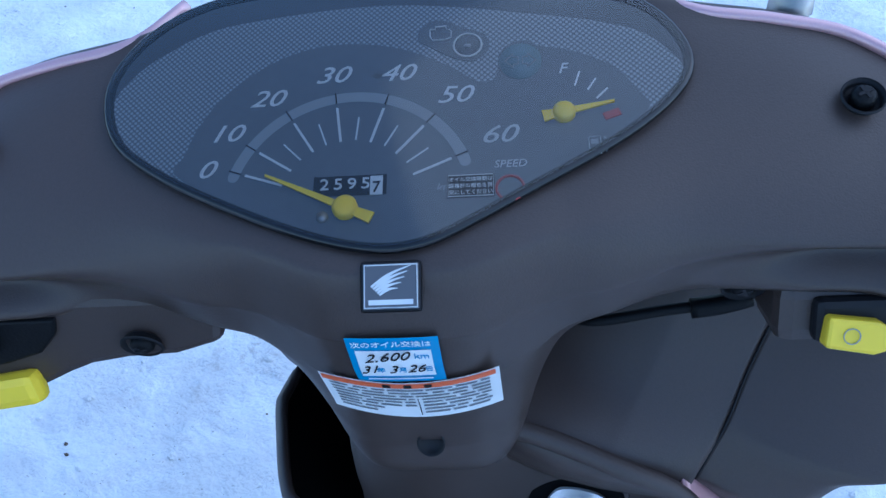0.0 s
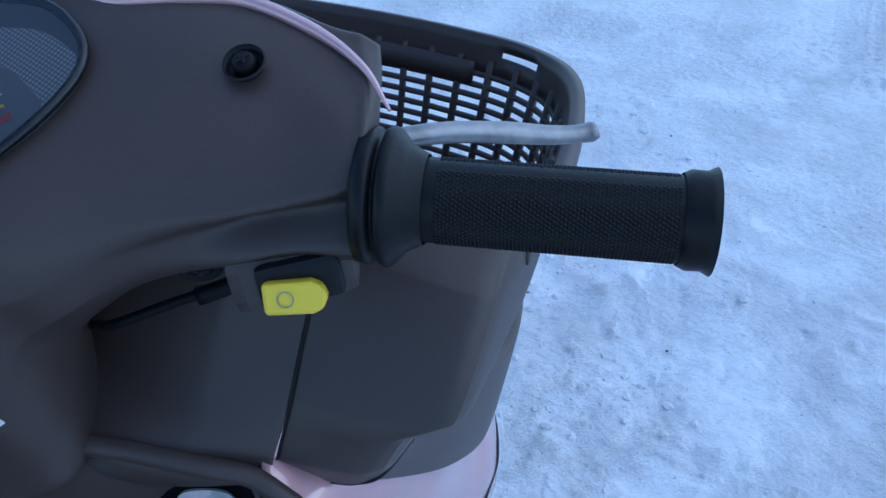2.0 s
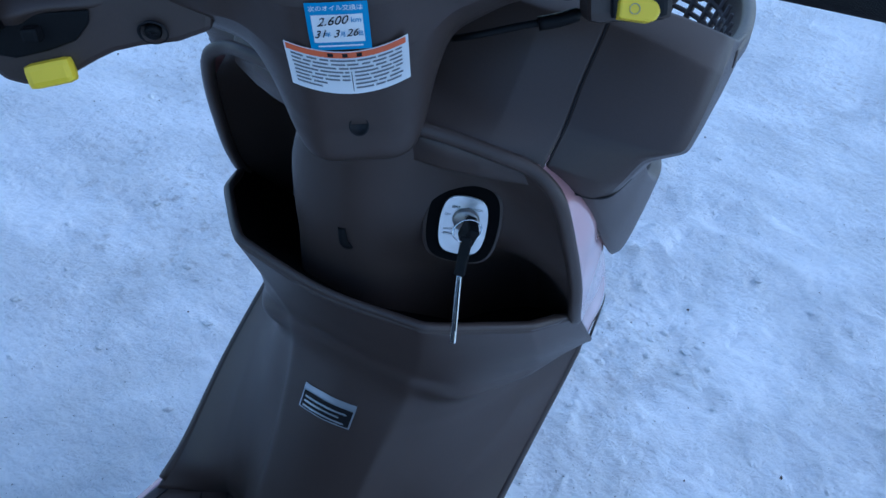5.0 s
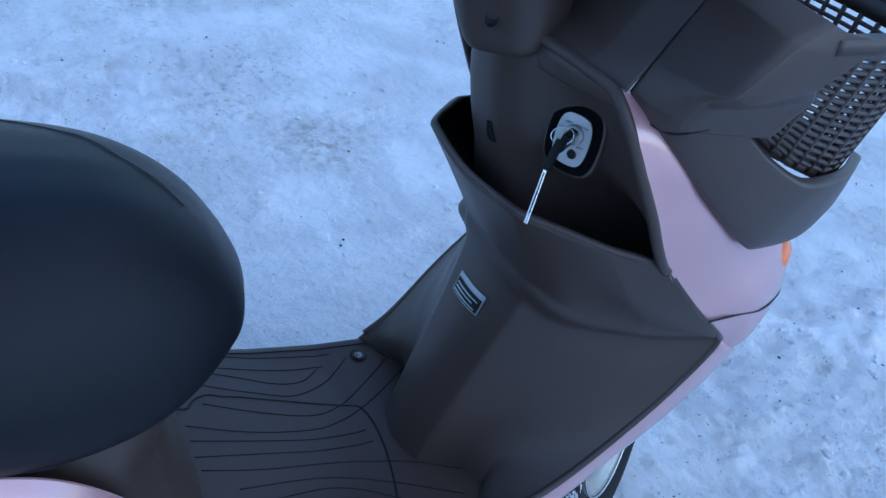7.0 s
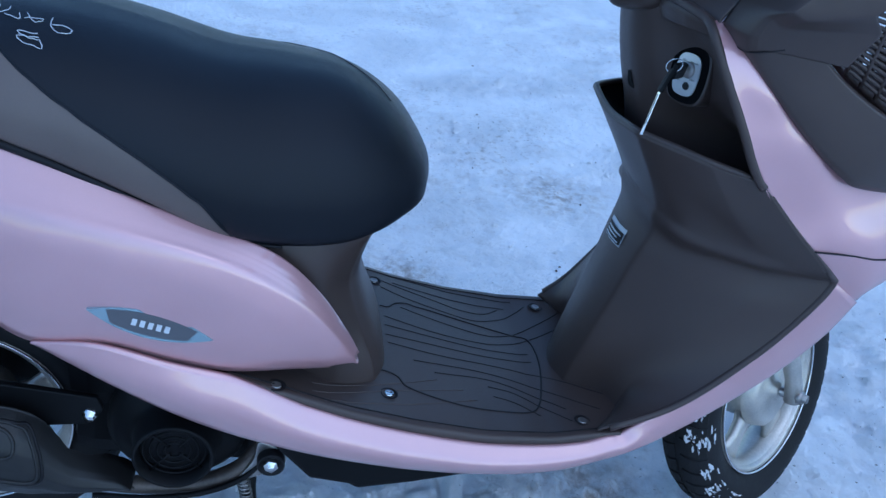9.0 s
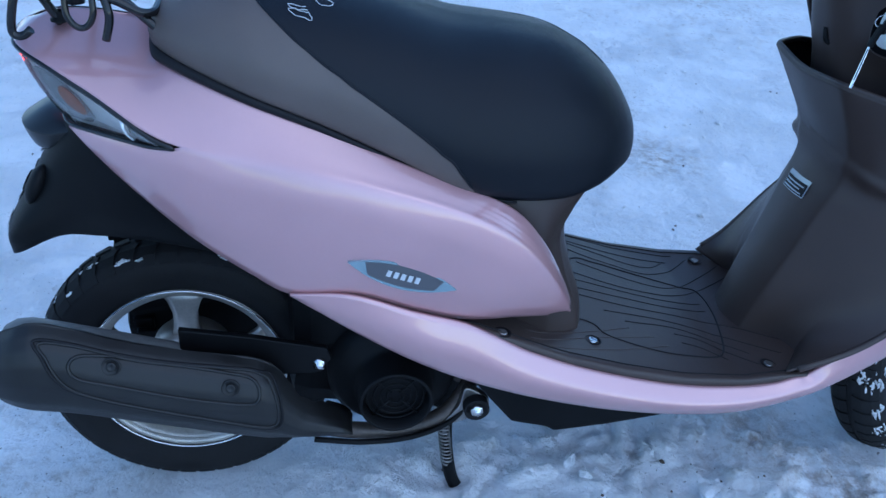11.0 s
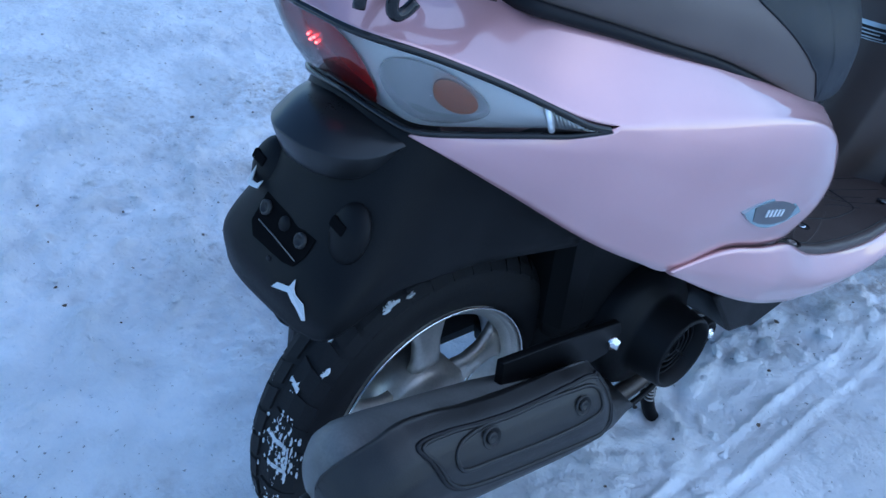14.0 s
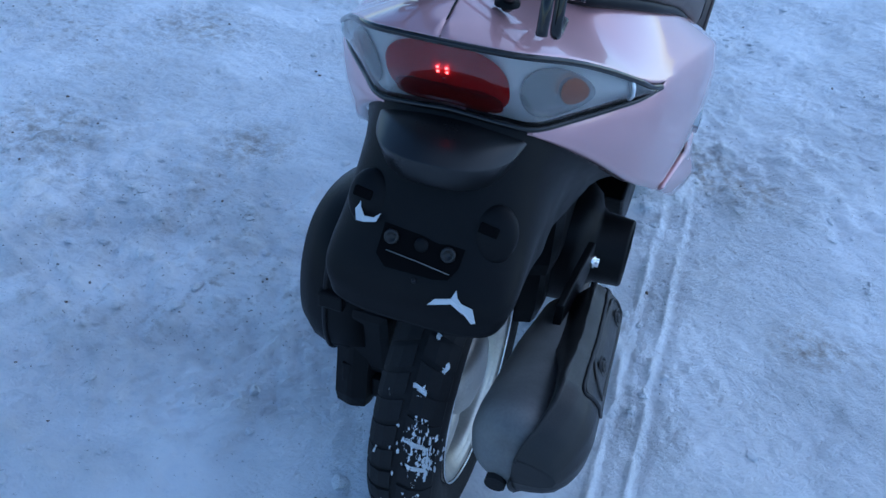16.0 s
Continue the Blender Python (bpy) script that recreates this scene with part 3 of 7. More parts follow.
        part("tip_cap", tube([at(s * 0.1455, v, -0.002) for v in (0.08, 0.35, 0.65, 0.92)], 0.0030, sides=8), SILVER, lamp)


tail_lamp()

SEAT_ROWS = [(0.026, 0.722, 0.045, 0.710), (0.036, 0.740, 0.078, 0.704), (0.06, 0.757, 0.108, 0.697), (0.10, 0.772, 0.136, 0.685), (0.145, 0.779, 0.154, 0.669), (0.22, 0.772, 0.168, 0.641),
             (0.30, 0.752, 0.178, 0.604), (0.38, 0.727, 0.183, 0.562), (0.45, 0.718, 0.175, 0.545), (0.51, 0.706, 0.156, 0.538), (0.553, 0.686, 0.132, 0.541), (0.588, 0.657, 0.102, 0.549), (0.613, 0.620, 0.072, 0.558), (0.624, 0.598, 0.035, 0.572)]


def seat():
    rows = spline(SEAT_ROWS, 150)
    py, pz = [0.118, 0.128, 0.150, 0.200, 0.309, 0.363, 0.394, 0.408], [0.790, 0.778, 0.766, 0.727, 0.650, 0.605, 0.560, 0.53]
    top_n, low_n = 26, 22
    g, dark = [], []
    for y, zt, w, zb in rows:
        h = zt - zb
        right = [(0, zt), (0.34 * w, zt - 0.035 * h), (0.63 * w, zt - 0.15 * h), (0.85 * w, zt - 0.345 * h), (0.98 * w, zt - 0.62 * h), (0.99 * w, zt - 0.84 * h), (0.95 * w, zb), (0.80 * w, zb - 0.002)]
        r = spline([(x, y, z) for x, z in right], 160)
        fall = np.maximum.accumulate(zt - r[:, 2])
        k = int(np.clip(np.searchsorted(fall, zt - along(py, pz, y)), 12, 148)) if y > py[0] else 12
        pick = np.r_[np.linspace(0, k, top_n).round().astype(int), np.linspace(k, 159, low_n + 1).round().astype(int)[1:]]
        r = r[pick]
        g.append(np.vstack([r, mirrored(r[::-1])[1:-1]]))
        dark.append(y > py[0] + 0.004)
    g = np.array(g)
    # the last rows of the nose are all dark
    bm = ringed(g)
    base = part("seat", bm, [SEAT, SEATSIDE], scooter, "long two-tone vinyl seat, dark top and brown sides")
    n = g.shape[1]
    low = set(range(top_n - 1, n - top_n + 1))
    for f in base.data.polygons:
        v = list(f.vertices)
        if len(v) == 4:
            j, cols = min(v) // n, [q % n for q in v]
            side = all(top_n - 1 <= q <= n - top_n + 1 for q in cols)
            f.material_index = 1 if not dark[j] or (side and f.center.y < 0.402) else 0
    line = [g[j, top_n - 1] for j in range(len(g)) if dark[j] and g[j, 0, 1] < 0.402]
    line = np.array(line)
    path = np.vstack([mirrored(line[::-1]), [[0, line[0][1] - 0.003, line[0][2] + 0.001]], line])
    part("piping", tube(spline(path[::2], 160), 0.0015, sides=6), SEAT, base)
    # added black tube that draws the shadowed gap between seat and body
    rim = [(0.93 * w, y - 0.004, zb - 0.004) for y, zt, w, zb in spline(SEAT_ROWS[1:9], 30)]
    path = np.vstack([mirrored(rim[::-1]), [(0, 0.030, 0.702)], rim])
    part("seat_gap_shade", tube(spline(path[::2], 91), 0.0018 + 0.0055 * (1 - np.abs(np.linspace(-1, 1, 91))) ** 0.7, sides=10), INK, base, "added black band for the shaded gap under the seat")
    skin = g.reshape(-1, 3)
    def on_seat(x, y):
        near = skin[np.argsort((skin[:, 0] - x) ** 2 + (skin[:, 1] - y) ** 2 - 0.02 * skin[:, 2])[:3]]
        return near.mean(0) + (0, 0.0004, 0.0008)
    seam = [on_seat(x, y) for x, y, _ in spline([(-0.100, 0.430, 0), (-0.080, 0.462, 0), (-0.055, 0.498, 0), (-0.028, 0.532, 0), (0.004, 0.562, 0), (0.028, 0.580, 0)], 14)]
    part("front_seam", tube(spline(seam, 60), 0.0006, sides=5), SEAT, base, "stitched seam across the nose")
    # chalk scrawl and faded mark
    def top(x, y):
        zt, w, zb = (float(np.interp(y, rows[:, 0], rows[:, k])) for k in (1, 2, 3))
        u = x / w
        return (x, y, zt - (zt - zb) * (0.30 * u * u + 0.20 * u**4) + 0.0010)
    def ride(x, y):
        near = skin[np.argsort((skin[:, 0] - x) ** 2 + (skin[:, 1] - y) ** 2 + 10 * (skin[:, 2] < 0.70))[:3]]
        return (x, y, near.mean(0)[2] + 0.0010)
    strokes = [[(0.035, 0.151), (0.05, 0.146)],
               [(0.053, 0.142), (0.066, 0.143), (0.069, 0.154), (0.064, 0.162), (0.055, 0.159), (0.052, 0.143)],
               [(0.06, 0.172), (0.068, 0.172), (0.074, 0.166), (0.072, 0.163)],
               [(0.077, 0.17), (0.083, 0.185), (0.072, 0.183)],
               [(0.07, 0.19), (0.084, 0.199), (0.078, 0.207), (0.079, 0.189)],
               [(0.072, 0.215), (0.086, 0.215), (0.093, 0.22), (0.096, 0.229), (0.088, 0.236), (0.083, 0.229), (0.085, 0.216)],
               [(0.103, 0.206), (0.101, 0.187), (0.109, 0.196), (0.11, 0.209)],
               [(0.108, 0.208), (0.108, 0.188), (0.114, 0.192), (0.119, 0.212), (0.11, 0.209)]]
    for p in strokes:
        p = [ride(x, y) for x, y, _ in spline([(x, y, 0) for x, y in p], 16)]
        part("chalk_stroke", tube(p, 0.0006, sides=4), CHALK, base, "white chalk scrawl")
    for k in range(5):
        x0 = -0.016 + 0.0182 * k
        part("faded_mark", sheet(np.array([[top(x, y) for x in np.linspace(x0, x0 + 0.013, 5)] for y in (0.066, 0.071, 0.077, 0.083)])), FADED, base, "faded lettering as pale bars")


seat()


def post():
    rows = []
    for z, yf, wf, ws, yb in ((0.30, 0.582, 0.115, 0.137, 0.50), (0.345, 0.575, 0.112, 0.136, 0.50), (0.40, 0.556, 0.103, 0.137, 0.49), (0.455, 0.544, 0.098, 0.142, 0.47), (0.500, 0.554, 0.106, 0.150, 0.45), (0.530, 0.566, 0.110, 0.149, 0.43), (0.552, 0.566, 0.106, 0.140, 0.42)):
        rows.append([(0, yf, z), (wf * 0.6, yf - 0.003, z), (wf, yf - 0.018, z), (ws * 0.97, (yf + yb) / 2 - 0.012, z), (ws, yb, z), (ws - 0.02, yb - 0.09, z)])
    part("seat_post_cover", sheet(dense(whole([sharp(r, 2) for r in rows]), 90, 40)), BROWN, scooter, "brown plastic panel under the seat nose", solid=0.003)


post()

RIM_TOP = [(0.190, 0.178, 0.438), (0.202, 0.250, 0.441), (0.206, 0.325, 0.416), (0.204, 0.388, 0.395), (0.199, 0.46, 0.362), (0.196, 0.53, 0.330), (0.193, 0.61, 0.302), (0.190, 0.70, 0.279), (0.184, 0.79, 0.267), (0.176, 0.865, 0.266)]
RIM_LOW = [(0.188, 0.178, 0.433), (0.199, 0.268, 0.374), (0.205, 0.335, 0.335), (0.207, 0.40, 0.304), (0.208, 0.47, 0.278), (0.206, 0.535, 0.257), (0.204, 0.61, 0.238), (0.200, 0.70, 0.222), (0.196, 0.79, 0.218), (0.188, 0.872, 0.230)]
EDGE = [(0.171, 0.888, 0.2635), (0.166, 0.94, 0.293), (0.162, 1.0, 0.332), (0.157, 1.06, 0.385), (0.152, 1.105, 0.44), (0.149, 1.137, 0.494)]
EDGE_LOW = [(0.181, 0.915, 0.240), (0.171, 0.975, 0.265), (0.161, 1.04, 0.305), (0.156, 1.10, 0.355), (0.151, 1.15, 0.41), (0.148, 1.18, 0.46)]


def skirts():
    top, low = spline(RIM_TOP + EDGE, 120), spline(RIM_LOW + EDGE_LOW, 120)
    top[:, 2] -= 0.013 * np.clip((top[:, 1] - 0.39) / 0.08, 0, 1) * np.clip((0.90 - top[:, 1]) / 0.06, 0, 1)
    top[:, 0] += 0.003
    taper = np.clip(np.linspace(0, 1, 120) * 6, 0.1, 1)
    mid = (top + low) / 2
    mid[:, 0] += 0.014 * taper * np.clip((1.06 - mid[:, 1]) / 0.36, 0.15, 1)
    lip = top + np.array((-0.006, 0, 0.0))
    under = low + np.array((-0.03, 0, 0.004))
    for s in (1, -1):
        g = np.stack([np.vstack([[a], spline([b, c, d], 12), [e]]) for a, b, c, d, e in zip(lip, top, mid, low, under)])
        part("floor_skirt", sheet(g * (s, 1, 1)), PINK, scooter, "pink painted moulding along the footboard", solid=0.003)


skirts()


def floor_z(x, y):
    edge = along([p[1] for p in RIM_TOP], [p[2] for p in RIM_TOP], y) - 0.003
    mid = along([0.38, 0.5, 0.58, 0.68, 0.79, 0.92], [0.388, 0.328, 0.310, 0.283, 0.256, 0.250], y)
    w = along([p[1] for p in RIM_TOP], [p[0] for p in RIM_TOP], y)
    k = min(1.0, abs(x) / w) ** 3
    return mid * (1 - k) + edge * k


def footboard():
    g = []
    for y in np.linspace(0.385, 0.93, 80):
        w = along([p[1] for p in RIM_TOP], [p[0] for p in RIM_TOP], min(y, 0.865)) - 0.004
        row = [(x, y, floor_z(x, min(y, 0.865)) - 0.02 * max(0, y - 0.865)) for x in np.linspace(-w, w, 50)]
        ends = [[(s * (w + 0.0035), y, row[0][2] - d) for d in (0.003, 0.018)] for s in (-1, 1)]
        g.append(ends[0][::-1] + row + ends[1])
    board = part("footboard", sheet(np.array(g)), BROWN, scooter, "brown plastic footboard with moulded ribs", solid=0.004)
    ribs = [
        [(-0.180, 0.594), (-0.173, 0.655), (-0.164, 0.724), (-0.158, 0.806)],
        [(-0.158, 0.610), (-0.147, 0.670), (-0.138, 0.738), (-0.139, 0.791)],
        [(-0.158, 0.589), (-0.144, 0.628), (-0.128, 0.677), (-0.114, 0.717), (-0.115, 0.752), (-0.136, 0.781)],
        [(-0.136, 0.590), (-0.115, 0.634), (-0.101, 0.682), (-0.090, 0.731), (-0.106, 0.776), (-0.132, 0.811), (-0.147, 0.827)],
        [(-0.086, 0.616), (-0.066, 0.678), (-0.053, 0.743), (-0.066, 0.787), (-0.097, 0.835), (-0.131, 0.881)],
        [(-0.051, 0.588), (-0.034, 0.659), (-0.029, 0.739), (-0.042, 0.783), (-0.063, 0.828), (-0.108, 0.898)],
        [(-0.027, 0.587), (-0.018, 0.673), (-0.013, 0.736), (-0.018, 0.803)],
        [(-0.002, 0.586), (0.002, 0.671), (0.006, 0.733), (0.002, 0.804)],
        [(0.018, 0.588), (0.025, 0.653), (0.027, 0.730), (0.032, 0.785), (0.048, 0.836), (0.079, 0.891)],
        [(0.050, 0.621), (0.047, 0.697), (0.053, 0.750), (0.070, 0.801), (0.116, 0.876)],
        [(0.070, 0.648), (0.064, 0.717), (0.074, 0.761), (0.097, 0.803), (0.116, 0.827)],
        [(0.081, 0.722), (0.087, 0.758), (0.111, 0.792), (0.144, 0.828)],
        [(0.102, 0.726), (0.109, 0.754), (0.132, 0.787)],
    ]
    on_floor = lambda pts, n, lift: [(x, y, floor_z(x, min(y, 0.865)) - 0.02 * max(0, y - 0.865) + lift) for x, y, _ in spline([(x, y, 0) for x, y in pts], n)]
    # black lines draw the shade along the moulded ribs
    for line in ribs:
        part("rib_shade", tube(on_floor(line, 30, -0.0001), 0.0010, sides=5), INK, board)
    for line in ([(0.153, 0.480), (0.118, 0.577), (0.086, 0.648)], [(0.172, 0.481), (0.132, 0.576), (0.098, 0.684)], [(0.181, 0.500), (0.152, 0.600), (0.116, 0.700)], [(-0.153, 0.480), (-0.150, 0.577)]):
        part("moulded_ridge", tube(on_floor(line, 24, -0.0003), 0.0011, sides=6), BROWN, board)
    seam = [(-0.079, 0.584), (-0.079, 0.596), (-0.094, 0.608), (-0.101, 0.625), (-0.097, 0.641), (-0.094, 0.665), (-0.075, 0.746), (-0.062, 0.803), (-0.052, 0.813), (-0.024, 0.817), (0.019, 0.814), (0.078, 0.801), (0.112, 0.788), (0.127, 0.773), (0.133, 0.743), (0.134, 0.686), (0.127, 0.638), (0.114, 0.603), (0.097, 0.594), (0.089, 0.578), (0.089, 0.557)]
    part("hatch_gap", tube(on_floor(seam, 130, 0.0), 0.0014, sides=5), INK, board, "dark gap round the hatch")
    # black lines put the shade at the raised rim and front step into colour
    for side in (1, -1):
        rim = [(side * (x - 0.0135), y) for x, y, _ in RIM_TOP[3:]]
        part("rim_shade_line", tube(on_floor(rim, 60, 0.0004), 0.0010, sides=5), INK, board, "black line for the shade along the board's raised rim")
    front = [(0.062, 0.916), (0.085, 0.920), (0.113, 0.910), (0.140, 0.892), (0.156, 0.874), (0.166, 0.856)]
    part("front_step_shade", tube(on_floor(front, 40, 0.0), 0.0012, sides=5), INK, board, "black line for the shade of the footboard's front step")
    for x, y, mat in ((0.138, 0.578, CHROME), (-0.150, 0.580, STEEL), (0.144, 0.842, STEEL), (-0.145, 0.845, STEEL), (0.189, 0.438, STEEL), (-0.189, 0.438, STEEL)):
        z = floor_z(x, y)
        cup = part("bolt_recess", lathe([(0.0008, 0.0120), (0.0018, 0.0100), (-0.002, 0.0085), (-0.002, 0.0)], (x, y, z), (0, 0.15, 1), 20), INK, board)
        part("bolt", lathe([(-0.002, 0.0066), (0.0015, 0.0063), (0.0022, 0.0052), (0.0012, 0.0040), (0.0012, 0.0)], (x, y, z), (0, 0.15, 1), 12), mat, cup, "steel bolt head")


footboard()

SHIELD = [
    [(0, 0.832, 0.247), (0.045, 0.842, 0.247), (0.066, 0.885, 0.247), (0.11, 0.903, 0.249), (0.175, 0.852, 0.266)],
    [(0, 0.850, 0.300), (0.046, 0.858, 0.300), (0.074, 0.905, 0.300), (0.102, 0.928, 0.300), (0.166, 0.958, 0.302)],
    [(0, 0.880, 0.380), (0.048, 0.888, 0.380), (0.080, 0.935, 0.380), (0.116, 0.983, 0.380), (0.157, 1.055, 0.382)],
    [(0, 0.904, 0.450), (0.050, 0.912, 0.450), (0.084, 0.958, 0.448), (0.128, 1.040, 0.446), (0.152, 1.110, 0.448)],
    [(0, 0.924, 0.512), (0.055, 0.931, 0.506), (0.091, 0.977, 0.496), (0.124, 1.068, 0.486), (0.149, 1.136, 0.492)],
    [(0, 0.9245, 0.540), (0.057, 0.928, 0.536), (0.094, 0.954, 0.524), (0.128, 1.032, 0.510), (0.152, 1.128, 0.502)],
    [(0, 0.922, 0.555), (0.060, 0.928, 0.552), (0.098, 0.958, 0.540), (0.132, 1.035, 0.525), (0.160, 1.110, 0.520)],
    [(0, 0.896, 0.600), (0.070, 0.904, 0.602), (0.108, 0.940, 0.594), (0.140, 0.985, 0.582), (0.162, 1.055, 0.572)],
    [(0, 0.866, 0.652), (0.078, 0.873, 0.657), (0.116, 0.916, 0.650), (0.136, 0.941, 0.645), (0.157, 0.998, 0.632)],
]
UPWALL = [
    [(-0.117, 0.914, 0.800), (-0.100, 0.906, 0.806), (-0.072, 0.900, 0.810), (-0.050, 0.890, 0.812), (-0.030, 0.868, 0.812), (0, 0.862, 0.812), (0.030, 0.872, 0.812), (0.060, 0.898, 0.810), (0.090, 0.906, 0.806), (0.117, 0.914, 0.800)],
    [(-0.146, 0.936, 0.748), (-0.112, 0.985, 0.760), (-0.076, 0.985, 0.760), (-0.056, 0.950, 0.760), (-0.040, 0.880, 0.760), (0, 0.872, 0.760), (0.030, 0.886, 0.760), (0.060, 0.917, 0.760), (0.095, 0.936, 0.760), (0.146, 0.936, 0.748)],
    [(-0.1545, 0.961, 0.690), (-0.122, 1.020, 0.700), (-0.080, 1.020, 0.700), (-0.058, 0.970, 0.700), (-0.042, 0.893, 0.700), (0, 0.886, 0.700), (0.030, 0.900, 0.700), (0.060, 0.930, 0.700), (0.100, 0.955, 0.700), (0.1545, 0.961, 0.690)],
    [(-0.157, 0.992, 0.636), (-0.125, 1.040, 0.640), (-0.082, 1.040, 0.640), (-0.060, 0.990, 0.640), (-0.044, 0.910, 0.640), (0, 0.903, 0.640), (0.030, 0.915, 0.640), (0.060, 0.975, 0.640), (0.105, 1.030, 0.640), (0.157, 0.992, 0.636)],
    [(-0.148, 1.085, 0.550), (-0.120, 1.070, 0.550), (-0.082, 1.050, 0.550), (-0.062, 1.000, 0.550), (-0.046, 0.930, 0.550), (0, 0.920, 0.550), (0.030, 0.930, 0.550), (0.060, 1.000, 0.550), (0.105, 1.070, 0.550), (0.148, 1.085, 0.550)],
]


def both_sides(row):
    """A row of the shield with its left half, whose low edge stands nearer the rider."""
    edge = ([0.262, 0.298, 0.327, 0.356, 0.394, 0.442, 0.492, 0.540], [0.172, 0.167, 0.1664, 0.1644, 0.161, 0.1565, 0.151, 0.165], [0.850, 0.896, 0.925, 0.950, 0.980, 1.030, 1.090, 1.090])
    left = [list(p) for p in row[::-1]]
    if left[0][2] < 0.53:
        x, y = (float(np.interp(left[0][2], edge[0], v)) for v in edge[1:])
        for k, share in ((1, 0.62), (2, 0.52), (3, 0.25), (0, 1.0)):
            left[k][0] += (x - left[0][0]) * share
            left[k][1] += (y - left[0][1]) * share
    return [(-x, y, z) for x, y, z in left[:-1]] + [tuple(p) for p in row]


SHIELD_GRID = dense([both_sides(list(sharp(r, 1, 3))) for r in SHIELD], 140, 80)


def leg_shield():
    wall = part("leg_shield", sheet(SHIELD_GRID), BROWN, scooter, "brown plastic leg shield with a storage pocket", solid=0.003)
    part("ignition_panel", sheet(dense(UPWALL, 100, 50)), BROWN, scooter, "brown plastic panel behind the pocket")
    lip = SHIELD_GRID[-1]
    bm = bmesh.new()
    tube_into(bm, lip[3:-3] + (0, 0.002, 0), np.interp(np.linspace(0, 1, len(lip) - 6), [0, 0.03, 0.97, 1], [0.0020, 0.0042, 0.0042, 0.0020]), sides=8)
    part("pocket_lip", bm, BROWN, wall)
    for side in (0, -1):
        edge = SHIELD_GRID[2:-3:2, side]
        part("shield_edge", tube(edge, np.interp(np.linspace(0, 1, len(edge)), [0, 0.66, 0.82, 1], [0.0050, 0.0048, 0.0020, 0.0014]), sides=10), BROWN, wall)
    # pocket lining and floor: the shade inside is put into their black colour
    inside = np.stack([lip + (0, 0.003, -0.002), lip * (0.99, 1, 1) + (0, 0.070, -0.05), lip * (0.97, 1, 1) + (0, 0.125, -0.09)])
    part("pocket_liner", sheet(inside), PIT_SHADE, wall, "inside of the pocket, coloured black for its shade")
    part("pocket_floor", prism([(-0.152, 1.110, 0.56), (-0.148, 1.050, 0.56), (-0.125, 1.012, 0.56), (-0.090, 0.985, 0.56), (-0.055, 0.945, 0.56), (0.055, 0.945, 0.56), (0.090, 0.985, 0.56), (0.125, 1.012, 0.56), (0.148, 1.050, 0.56), (0.152, 1.110, 0.56)], (0, 0, 0.003)), PIT_SHADE, wall)
    part("cargo_hook", tube(spline([(0.006, 0.902, 0.690), (0.005, 0.893, 0.687), (0.003, 0.887, 0.692), (0.001, 0.885, 0.706)], 16), np.linspace(0.0042, 0.0030, 16), sides=10), BLACK, wall, "black bag hook")
    for s in (1, -1):
        rim = [(0.1570, 1.001, 0.625), (0.1572, 0.992, 0.634), (0.1568, 0.976, 0.660), (0.1545, 0.960, 0.692), (0.1465, 0.934, 0.742), (0.1375, 0.9165, 0.780), (0.1290, 0.912, 0.794), (0.115, 0.911, 0.802), (0.098, 0.904, 0.807), (0.06, 0.893, 0.812), (0.02, 0.878, 0.815)]
        part("pocket_rim", tube(spline([(s * x, y, z) for x, y, z in rim], 40), 0.0055, sides=8), BROWN, wall)


leg_shield()


def nose():
    rows = [
        [(0, 0.955, 0.808), (0.07, 0.950, 0.808), (0.110, 0.926, 0.805), (0.1195, 0.914, 0.800)],
        [(0, 1.000, 0.784), (0.105, 0.992, 0.784), (0.135, 0.955, 0.784), (0.1400, 0.9150, 0.7835)],
        [(0, 1.050, 0.740), (0.122, 1.035, 0.740), (0.150, 0.980, 0.744), (0.1500, 0.932, 0.746)],
        [(0, 1.120, 0.703), (0.124, 1.085, 0.703), (0.1515, 1.020, 0.703), (0.1570, 0.9515, 0.702)],
        [(0, 1.175, 0.670), (0.125, 1.125, 0.670), (0.153, 1.055, 0.670), (0.1592, 0.968, 0.672)],
        [(0, 1.280, 0.600), (0.10, 1.230, 0.600), (0.149, 1.120, 0.598), (0.160, 1.028, 0.592)],
        [(0, 1.310, 0.545), (0.10, 1.275, 0.545), (0.151, 1.175, 0.545), (0.161, 1.088, 0.541)],
        [(0, 1.305, 0.495), (0.10, 1.275, 0.495), (0.150, 1.190, 0.490), (0.150, 1.136, 0.491)],
        [(0, 1.265, 0.460), (0.08, 1.240, 0.460), (0.143, 1.185, 0.462), (0.147, 1.150, 0.462)],
    ]
    skin = dense(whole(rows), 90, 60)
    part("front_cover", sheet(skin), PINK, scooter, "pink painted front cover", solid=0.003)
    part("cover_seam", tube(spline([(0.1632, 1.085, 0.5445), (0.1578, 1.140, 0.536), (0.1512, 1.185, 0.526), (0.130, 1.240, 0.517), (0.105, 1.2775, 0.512)], 30), 0.0013, sides=5), INK, scooter)
    for s in (1, -1):
        m = Matrix.Translation((s * 0.102, 1.243, 0.556)) @ Matrix.Rotation(s * radians(35), 4, "Z")
        part("front_indicator", dome(None, (0.019, 0.030, 0.024), m), ORANGE, scooter, "orange front indicator lens")


nose()

# ---------- front basket ----------
BRIM = [(0.187, 1.050, 0.8785), (0.186, 1.120, 0.876), (0.172, 1.215, 0.870), (0.150, 1.272, 0.866), (0.110, 1.305, 0.862), (0.050, 1.318, 0.860), (0, 1.320, 0.860)]


